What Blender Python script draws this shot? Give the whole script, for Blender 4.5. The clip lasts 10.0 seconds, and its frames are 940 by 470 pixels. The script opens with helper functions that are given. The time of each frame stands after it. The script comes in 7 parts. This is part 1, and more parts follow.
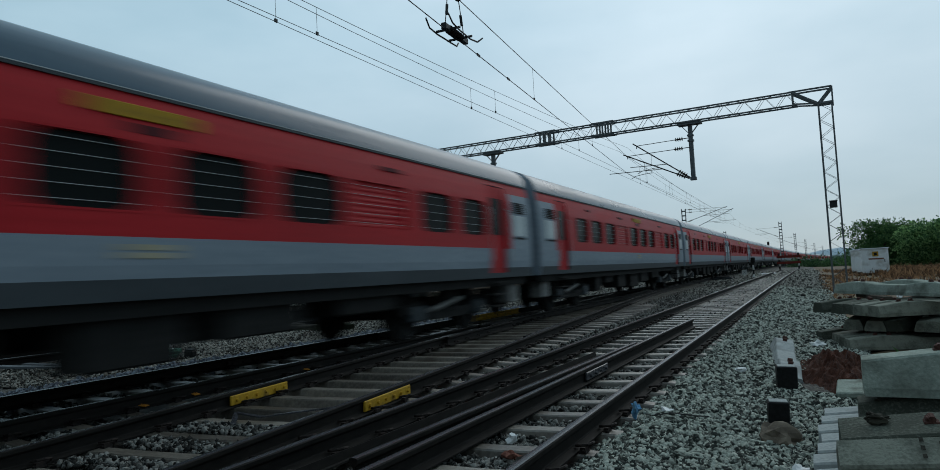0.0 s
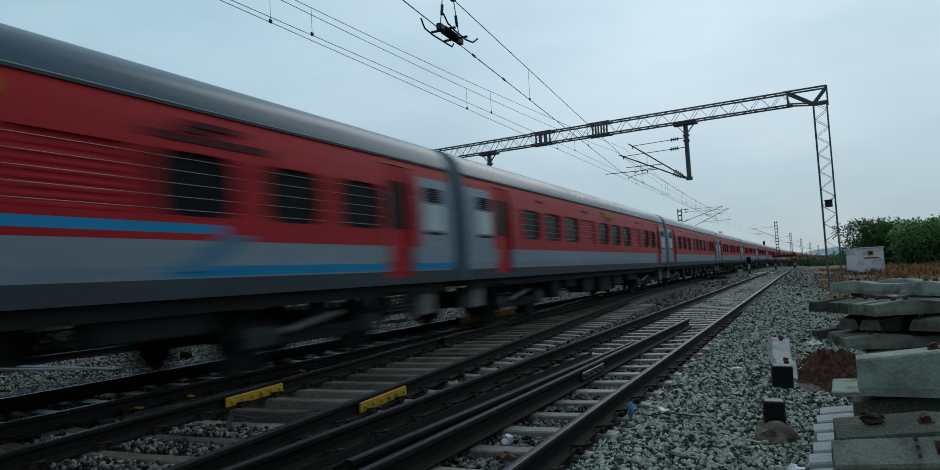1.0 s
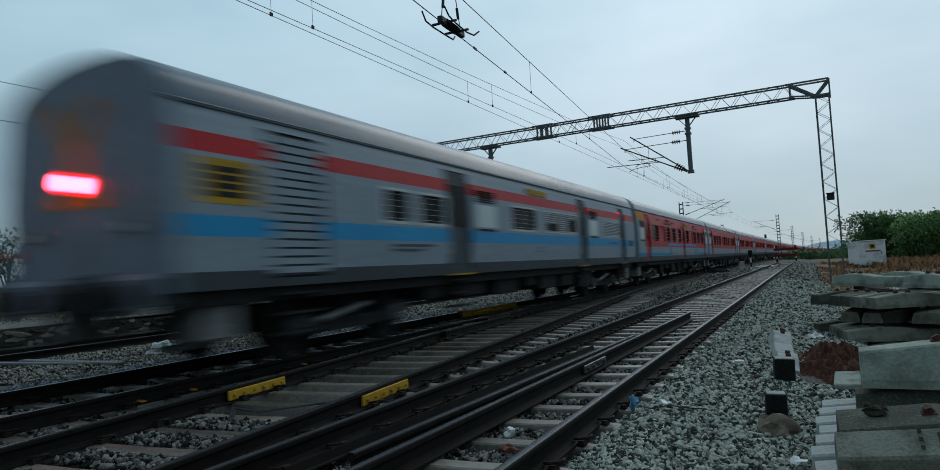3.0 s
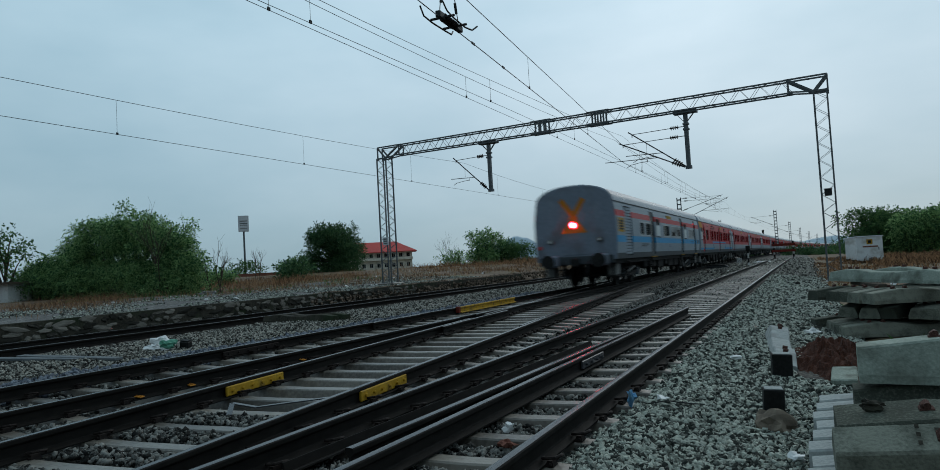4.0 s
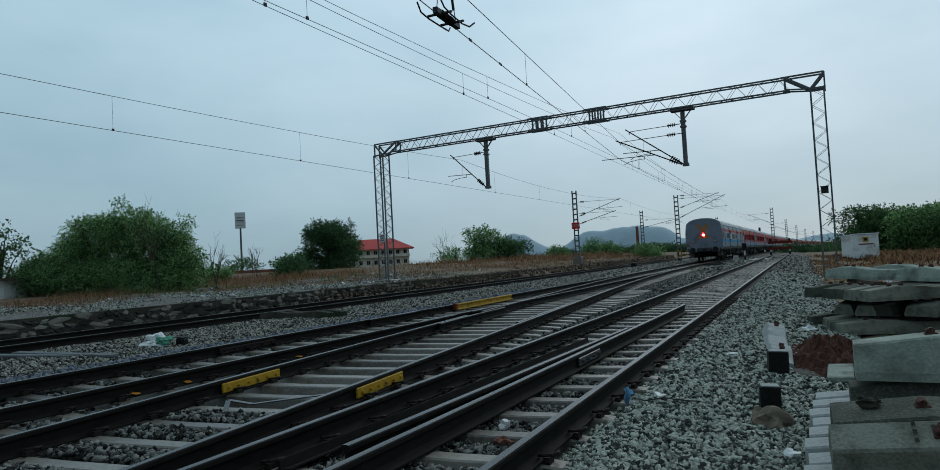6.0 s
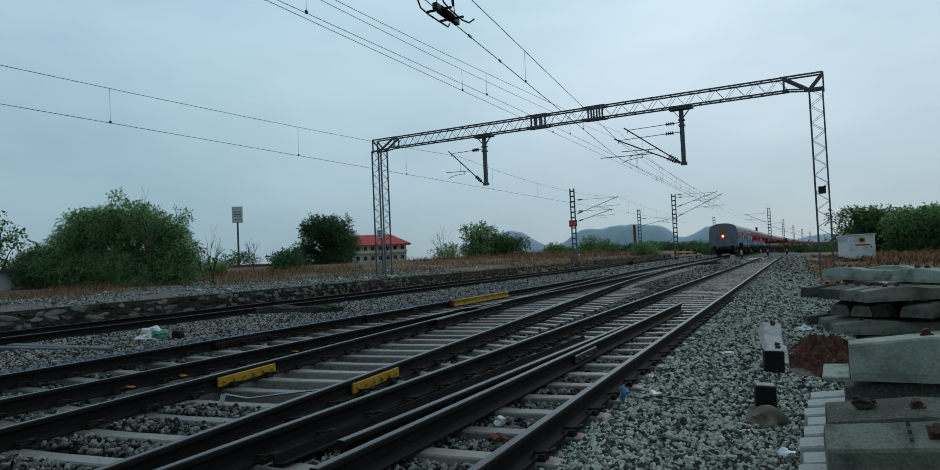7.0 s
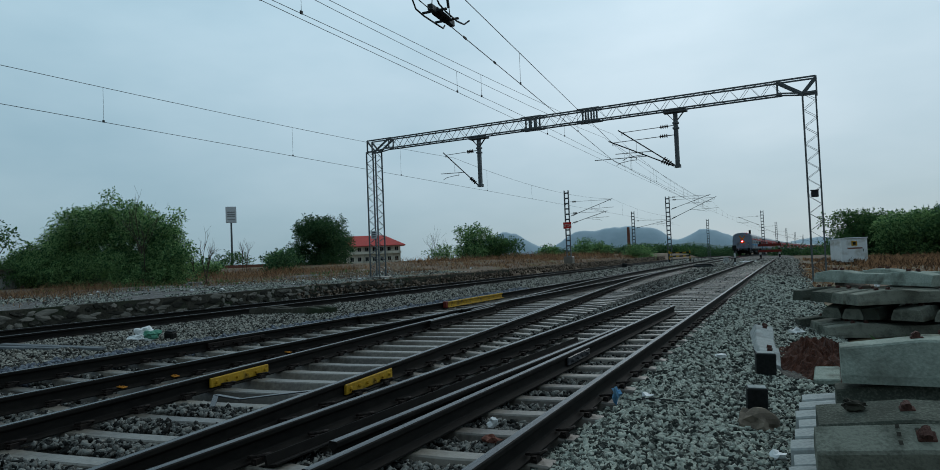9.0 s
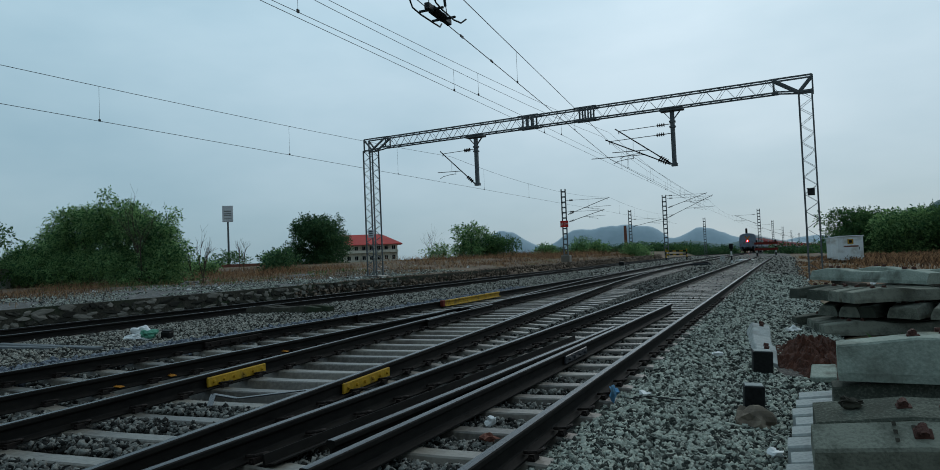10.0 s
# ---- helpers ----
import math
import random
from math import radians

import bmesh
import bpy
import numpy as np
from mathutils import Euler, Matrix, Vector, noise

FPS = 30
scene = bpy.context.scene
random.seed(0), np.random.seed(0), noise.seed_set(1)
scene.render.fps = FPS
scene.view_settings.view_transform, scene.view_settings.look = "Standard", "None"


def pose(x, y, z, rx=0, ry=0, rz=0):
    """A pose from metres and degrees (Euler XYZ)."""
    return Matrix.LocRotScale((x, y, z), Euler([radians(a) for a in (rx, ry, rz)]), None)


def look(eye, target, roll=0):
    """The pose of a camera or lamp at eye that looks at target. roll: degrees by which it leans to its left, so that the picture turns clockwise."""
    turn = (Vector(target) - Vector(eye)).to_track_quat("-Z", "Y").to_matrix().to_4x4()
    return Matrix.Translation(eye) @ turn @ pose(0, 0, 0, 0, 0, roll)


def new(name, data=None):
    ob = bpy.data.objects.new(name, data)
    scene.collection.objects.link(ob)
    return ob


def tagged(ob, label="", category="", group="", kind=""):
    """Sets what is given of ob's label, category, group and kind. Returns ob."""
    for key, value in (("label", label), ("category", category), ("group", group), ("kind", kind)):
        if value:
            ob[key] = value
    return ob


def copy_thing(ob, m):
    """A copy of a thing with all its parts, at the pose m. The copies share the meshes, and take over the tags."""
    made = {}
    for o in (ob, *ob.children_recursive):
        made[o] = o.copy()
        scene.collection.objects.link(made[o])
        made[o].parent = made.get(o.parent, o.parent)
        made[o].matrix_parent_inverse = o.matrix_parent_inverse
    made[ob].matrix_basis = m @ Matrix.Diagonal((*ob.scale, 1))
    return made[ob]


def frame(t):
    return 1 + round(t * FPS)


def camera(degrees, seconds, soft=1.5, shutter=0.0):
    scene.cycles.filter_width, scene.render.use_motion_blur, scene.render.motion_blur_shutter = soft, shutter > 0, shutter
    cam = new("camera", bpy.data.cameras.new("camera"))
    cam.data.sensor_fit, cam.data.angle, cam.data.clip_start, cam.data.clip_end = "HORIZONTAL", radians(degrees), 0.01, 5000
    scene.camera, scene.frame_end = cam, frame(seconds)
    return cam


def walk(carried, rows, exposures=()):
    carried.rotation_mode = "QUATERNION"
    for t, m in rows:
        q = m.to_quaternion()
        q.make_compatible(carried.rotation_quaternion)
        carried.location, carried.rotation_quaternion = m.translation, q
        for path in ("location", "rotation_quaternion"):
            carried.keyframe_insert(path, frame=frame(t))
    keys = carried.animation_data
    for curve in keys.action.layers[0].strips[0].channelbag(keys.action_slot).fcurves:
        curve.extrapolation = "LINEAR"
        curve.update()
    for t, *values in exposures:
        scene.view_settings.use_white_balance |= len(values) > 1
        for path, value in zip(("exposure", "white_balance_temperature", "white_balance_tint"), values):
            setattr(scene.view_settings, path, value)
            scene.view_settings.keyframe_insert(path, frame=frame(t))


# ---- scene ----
# ---------------------------------------------------------------- camera
cam = camera(70.13, 10.0, soft=0.85, shutter=0.9)
PATH = [
    (0, 0.012, -0.036, 1.135, 93.49, 2.98, 26.80),
    (0.5, 0.017, -0.029, 1.137, 93.55, 3.07, 26.69),
    (1, 0.017, -0.022, 1.137, 93.51, 3.18, 26.51),
    (1.5, 0.016, -0.020, 1.136, 93.41, 3.23, 26.52),
    (2, 0.017, -0.012, 1.134, 93.42, 3.27, 26.24),
    (2.5, 0.013, -0.018, 1.132, 93.26, 3.21, 26.63),
    (4, 0.004, -0.016, 1.133, 92.58, 3.25, 26.44),
    (4.5, 0.005, -0.009, 1.134, 92.64, 3.20, 26.24),
    (5, 0.004, -0.007, 1.130, 92.48, 3.22, 26.18),
    (5.5, 0.002, -0.007, 1.132, 92.41, 3.27, 26.26),
    (7, -0.004, 0.004, 1.129, 92.02, 2.59, 25.94),
    (7.5, -0.006, -0.002, 1.128, 91.92, 2.23, 25.93),
    (8, -0.002, 0.004, 1.127, 91.97, 2.15, 25.64),
    (8.5, 0.002, -0.000, 1.128, 92.07, 2.14, 25.52),
    (9, 0.003, 0.001, 1.129, 92.12, 2.32, 25.44),
    (9.5, 0.003, 0.006, 1.126, 92.02, 2.42, 25.27),
    (10, -0.000, -0.000, 1.129, 92.00, 2.42, 25.19),
]
walk(cam, [(t, pose(*p)) for t, *p in PATH])

# ---------------------------------------------------------------- world and sun
world = bpy.data.worlds.new("overcast_dusk")
scene.world = world
world.use_nodes = True
wn, wl = world.node_tree.nodes, world.node_tree.links
wn.clear()
w_out = wn.new("ShaderNodeOutputWorld")
w_mix = wn.new("ShaderNodeMixShader")
w_mix.inputs[0].default_value = 0.86
w_sky_bg, w_cloud_bg = wn.new("ShaderNodeBackground"), wn.new("ShaderNodeBackground")
w_sky = wn.new("ShaderNodeTexSky")
w_sky.sky_type, w_sky.sun_disc = "NISHITA", False
w_sky.sun_elevation, w_sky.sun_rotation = radians(34), radians(4)
w_sky_bg.inputs[1].default_value = 0.05
w_tc, w_map, w_noise = wn.new("ShaderNodeTexCoord"), wn.new("ShaderNodeMapping"), wn.new("ShaderNodeTexNoise")
w_map.inputs["Scale"].default_value = (1.0, 1.0, 2.6)
w_noise.inputs["Scale"].default_value, w_noise.inputs["Detail"].default_value = 1.7, 5.0
w_noise.inputs["Roughness"].default_value = 0.5
w_ramp = wn.new("ShaderNodeValToRGB")
w_ramp.color_ramp.elements[0].position, w_ramp.color_ramp.elements[1].position = 0.30, 0.72
w_ramp.color_ramp.elements[0].color = (0.312, 0.478, 0.578, 1)
w_ramp.color_ramp.elements[1].color = (0.548, 0.690, 0.780, 1)
w_cloud_bg.inputs[1].default_value = 1.0
wl.new(w_tc.outputs["Generated"], w_map.inputs["Vector"])
wl.new(w_map.outputs[0], w_noise.inputs["Vector"])
wl.new(w_noise.outputs["Fac"], w_ramp.inputs[0])
# the cloud is thinnest towards the hidden sun ahead and thickest behind
w_dot, w_glow = wn.new("ShaderNodeVectorMath"), wn.new("ShaderNodeMapRange")
w_dot.operation = "DOT_PRODUCT"
w_dot.inputs[1].default_value = Vector((-0.12, 0.86, 0.48)).normalized()
w_glow.inputs["From Min"].default_value, w_glow.inputs["From Max"].default_value = -0.7, 1.0
w_glow.inputs["To Min"].default_value, w_glow.inputs["To Max"].default_value = 0.44, 1.31
wl.new(w_tc.outputs["Generated"], w_dot.inputs[0])
wl.new(w_dot.outputs["Value"], w_glow.inputs["Value"])
w_sep, w_low, w_mul = wn.new("ShaderNodeSeparateXYZ"), wn.new("ShaderNodeMapRange"), wn.new("ShaderNodeMath")
w_low.inputs["From Min"].default_value, w_low.inputs["From Max"].default_value = 0.0, 0.34
w_low.inputs["To Min"].default_value, w_low.inputs["To Max"].default_value = 0.70, 1.0
w_mul.operation = "MULTIPLY"
wl.new(w_tc.outputs["Generated"], w_sep.inputs[0])
wl.new(w_sep.outputs["Z"], w_low.inputs["Value"])
wl.new(w_glow.outputs[0], w_mul.inputs[0])
wl.new(w_low.outputs[0], w_mul.inputs[1])
wl.new(w_mul.outputs[0], w_cloud_bg.inputs[1])
# the cloud is bluer towards the west
w_west, w_tint = wn.new("ShaderNodeMapRange"), wn.new("ShaderNodeMix")
w_west.inputs["From Min"].default_value, w_west.inputs["From Max"].default_value = -0.42, -0.95
w_tint.data_type, w_tint.blend_type = "RGBA", "MULTIPLY"
w_tint.inputs["B"].default_value = (0.84, 0.945, 0.97, 1)
wl.new(w_sep.outputs["X"], w_west.inputs["Value"])
wl.new(w_west.outputs[0], w_tint.inputs["Factor"])
wl.new(w_ramp.outputs[0], w_tint.inputs["A"])
wl.new(w_tint.outputs["Result"], w_cloud_bg.inputs[0])
wl.new(w_sky.outputs[0], w_sky_bg.inputs[0])
wl.new(w_sky_bg.outputs[0], w_mix.inputs[1])
wl.new(w_cloud_bg.outputs[0], w_mix.inputs[2])
wl.new(w_mix.outputs[0], w_out.inputs[0])
scene.view_settings.exposure = 0.0
sun = new("sun", bpy.data.lights.new("sun", "SUN"))
sun.data.energy, sun.data.angle, sun.data.color = 0.5, radians(40), (1.0, 0.96, 0.9)
sun.matrix_basis = look((3, 43, 30), (0, 0, 0))


# ---------------------------------------------------------------- materials
def material(name, low, high, rough=0.8, metal=0.0, grain=12.0, coarse=1.5, bump=0.3, spread=0.0, bump_scale=None,
             stretch=(1, 1, 1), stain=None, coat=0.0, per_object=0.0, emit=None, spec=0.12):
    """A surface of two tones with fine grain, broad stains and relief; spread: change from island to island, per_object: from object to object."""
    m = bpy.data.materials.new(name)
    m.use_nodes = True
    n, l = m.node_tree.nodes, m.node_tree.links
    b = n["Principled BSDF"]
    tc, mp = n.new("ShaderNodeTexCoord"), n.new("ShaderNodeMapping")
    mp.inputs["Scale"].default_value = stretch
    l.new(tc.outputs["Object"], mp.inputs["Vector"])
    fine, broad = n.new("ShaderNodeTexNoise"), n.new("ShaderNodeTexNoise")
    fine.inputs["Scale"].default_value, fine.inputs["Detail"].default_value = grain, 6
    broad.inputs["Scale"].default_value, broad.inputs["Detail"].default_value = coarse, 4
    l.new(mp.outputs[0], fine.inputs["Vector"])
    l.new(mp.outputs[0], broad.inputs["Vector"])
    add = n.new("ShaderNodeMath")
    add.operation = "MULTIPLY_ADD"
    add.inputs[1].default_value = 0.55
    l.new(fine.outputs["Fac"], add.inputs[0])
    half = n.new("ShaderNodeMath")
    half.operation = "MULTIPLY"
    half.inputs[1].default_value = 0.45
    l.new(broad.outputs["Fac"], half.inputs[0])
    l.new(half.outputs[0], add.inputs[2])
    value = add.outputs[0]
    for amount, node, socket in ((spread, "ShaderNodeNewGeometry", "Random Per Island"), (per_object, "ShaderNodeObjectInfo", "Random")):
        if amount:
            src, sub = n.new(node), n.new("ShaderNodeMath")
            sub.operation = "SUBTRACT"
            sub.inputs[1].default_value = 0.5
            l.new(src.outputs[socket], sub.inputs[0])
            mad = n.new("ShaderNodeMath")
            mad.operation = "MULTIPLY_ADD"
            mad.inputs[1].default_value = amount
            l.new(sub.outputs[0], mad.inputs[0])
            l.new(value, mad.inputs[2])
            value = mad.outputs[0]
    ramp = n.new("ShaderNodeValToRGB")
    e = ramp.color_ramp.elements
    e[0].position, e[1].position = 0.34, 0.66
    e[0].color, e[1].color = (*low, 1), (*high, 1)
    l.new(value, ramp.inputs[0])
    colour = ramp.outputs[0]
    if stain:
        tone, amount, size = stain
        sn, sr, mix = n.new("ShaderNodeTexNoise"), n.new("ShaderNodeValToRGB"), n.new("ShaderNodeMix")
        sn.inputs["Scale"].default_value, sn.inputs["Detail"].default_value = size, 7
        l.new(mp.outputs[0], sn.inputs["Vector"])
        sr.color_ramp.elements[0].position, sr.color_ramp.elements[1].position = 0.5, 0.68
        sr.color_ramp.elements[0].color, sr.color_ramp.elements[1].color = (0, 0, 0, 1), (amount, amount, amount, 1)
        l.new(sn.outputs["Fac"], sr.inputs[0])
        mix.data_type = "RGBA"
        l.new(sr.outputs[0], mix.inputs["Factor"])
        l.new(colour, mix.inputs["A"])
        mix.inputs["B"].default_value = (*tone, 1)
        colour = mix.outputs["Result"]
    l.new(colour, b.inputs["Base Color"])
    rr = n.new("ShaderNodeMapRange")
    rr.inputs["To Min"].default_value, rr.inputs["To Max"].default_value = max(0.02, rough - 0.12), min(1, rough + 0.12)
    l.new(broad.outputs["Fac"], rr.inputs["Value"])
    l.new(rr.outputs[0], b.inputs["Roughness"])
    b.inputs["Metallic"].default_value = metal
    b.inputs["Coat Weight"].default_value = coat
    b.inputs["Specular IOR Level"].default_value = spec
    if bump:
        bp = n.new("ShaderNodeBump")
        bp.inputs["Strength"].default_value, bp.inputs["Distance"].default_value = bump, 0.01
        source = fine
        if bump_scale:
            source = n.new("ShaderNodeTexNoise")
            source.inputs["Scale"].default_value, source.inputs["Detail"].default_value = bump_scale, 4
            l.new(mp.outputs[0], source.inputs["Vector"])
        l.new(source.outputs["Fac"], bp.inputs["Height"])
        l.new(bp.outputs[0], b.inputs["Normal"])
    if emit:
        b.inputs["Emission Color"].default_value, b.inputs["Emission Strength"].default_value = (*emit[0], 1), emit[1]
    return m


def gravel(name, tones, size, depth=0.03):
    """Loose stones: cells of differing tone with dark joints and strong relief."""
    m = bpy.data.materials.new(name)
    m.use_nodes = True
    n, l = m.node_tree.nodes, m.node_tree.links
    b = n["Principled BSDF"]
    tc, cells, edges, broad = (n.new("ShaderNode" + k) for k in ("TexCoord", "TexVoronoi", "TexVoronoi", "TexNoise"))
    cells.inputs["Scale"].default_value = edges.inputs["Scale"].default_value = size
    edges.feature = "DISTANCE_TO_EDGE"
    broad.inputs["Scale"].default_value, broad.inputs["Detail"].default_value = 0.7, 6
    for t in (cells, edges, broad):
        l.new(tc.outputs["Object"], t.inputs["Vector"])
    ramp, dark, mix, mix2 = n.new("ShaderNodeValToRGB"), n.new("ShaderNodeValToRGB"), n.new("ShaderNodeMix"), n.new("ShaderNodeMix")
    sep = n.new("ShaderNodeSeparateColor")
    l.new(cells.outputs["Color"], sep.inputs[0])
    e = ramp.color_ramp.elements
    e[0].color, e[1].color = (*tones[0], 1), (*tones[1], 1)
    mid = e.new(0.55)
    mid.color = (*tones[2], 1)
    l.new(sep.outputs[0], ramp.inputs[0])
    dark.color_ramp.elements[0].position, dark.color_ramp.elements[1].position = 0.0, 0.22
    dark.color_ramp.elements[0].color, dark.color_ramp.elements[1].color = (0.25, 0.25, 0.25, 1), (1, 1, 1, 1)
    l.new(edges.outputs["Distance"], dark.inputs[0])
    for k in (mix, mix2):
        k.data_type, k.blend_type = "RGBA", "MULTIPLY"
        k.inputs["Factor"].default_value = 1.0
    l.new(ramp.outputs[0], mix.inputs["A"])
    l.new(dark.outputs[0], mix.inputs["B"])
    tone = n.new("ShaderNodeValToRGB")
    tone.color_ramp.elements[0].position, tone.color_ramp.elements[1].position = 0.35, 0.7
    tone.color_ramp.elements[0].color, tone.color_ramp.elements[1].color = (0.6, 0.56, 0.52, 1), (1.1, 1.1, 1.12, 1)
    l.new(broad.outputs["Fac"], tone.inputs[0])
    l.new(mix.outputs["Result"], mix2.inputs["A"])
    l.new(tone.outputs[0], mix2.inputs["B"])
    l.new(mix2.outputs["Result"], b.inputs["Base Color"])
    b.inputs["Roughness"].default_value = 0.85
    bp = n.new("ShaderNodeBump")
    bp.inputs["Strength"].default_value, bp.inputs["Distance"].default_value = 1.0, depth
    l.new(edges.outputs["Distance"], bp.inputs["Height"])
    l.new(bp.outputs[0], b.inputs["Normal"])
    return m


def foliage(name, low, high, rough, **more):
    """A leaf that lets some of the light through."""
    m = material(name, low, high, rough, **more)
    n, l = m.node_tree.nodes, m.node_tree.links
    b, out = n["Principled BSDF"], n["Material Output"]
    thin, mix = n.new("ShaderNodeBsdfTranslucent"), n.new("ShaderNodeMixShader")
    l.new(b.inputs["Base Color"].links[0].from_socket, thin.inputs["Color"])
    mix.inputs[0].default_value = 0.54
    l.new(b.outputs[0], mix.inputs[1])
    l.new(thin.outputs[0], mix.inputs[2])
    l.new(mix.outputs[0], out.inputs["Surface"])
    return m


def glass(name, tint, rough):
    m = bpy.data.materials.new(name)
    m.use_nodes = True
    n, l = m.node_tree.nodes, m.node_tree.links
    b, tc, ns, rp = n["Principled BSDF"], n.new("ShaderNodeTexCoord"), n.new("ShaderNodeTexNoise"), n.new("ShaderNodeMapRange")
    ns.inputs["Scale"].default_value = 3.0
    l.new(tc.outputs["Object"], ns.inputs["Vector"])
    rp.inputs["To Min"].default_value, rp.inputs["To Max"].default_value = rough, rough + 0.15
    l.new(ns.outputs["Fac"], rp.inputs["Value"])
    l.new(rp.outputs[0], b.inputs["Roughness"])
    b.inputs["Base Color"].default_value = (*tint, 1)
    b.inputs["IOR"].default_value = 1.5
    b.inputs["Specular IOR Level"].default_value = 0.035
    return m


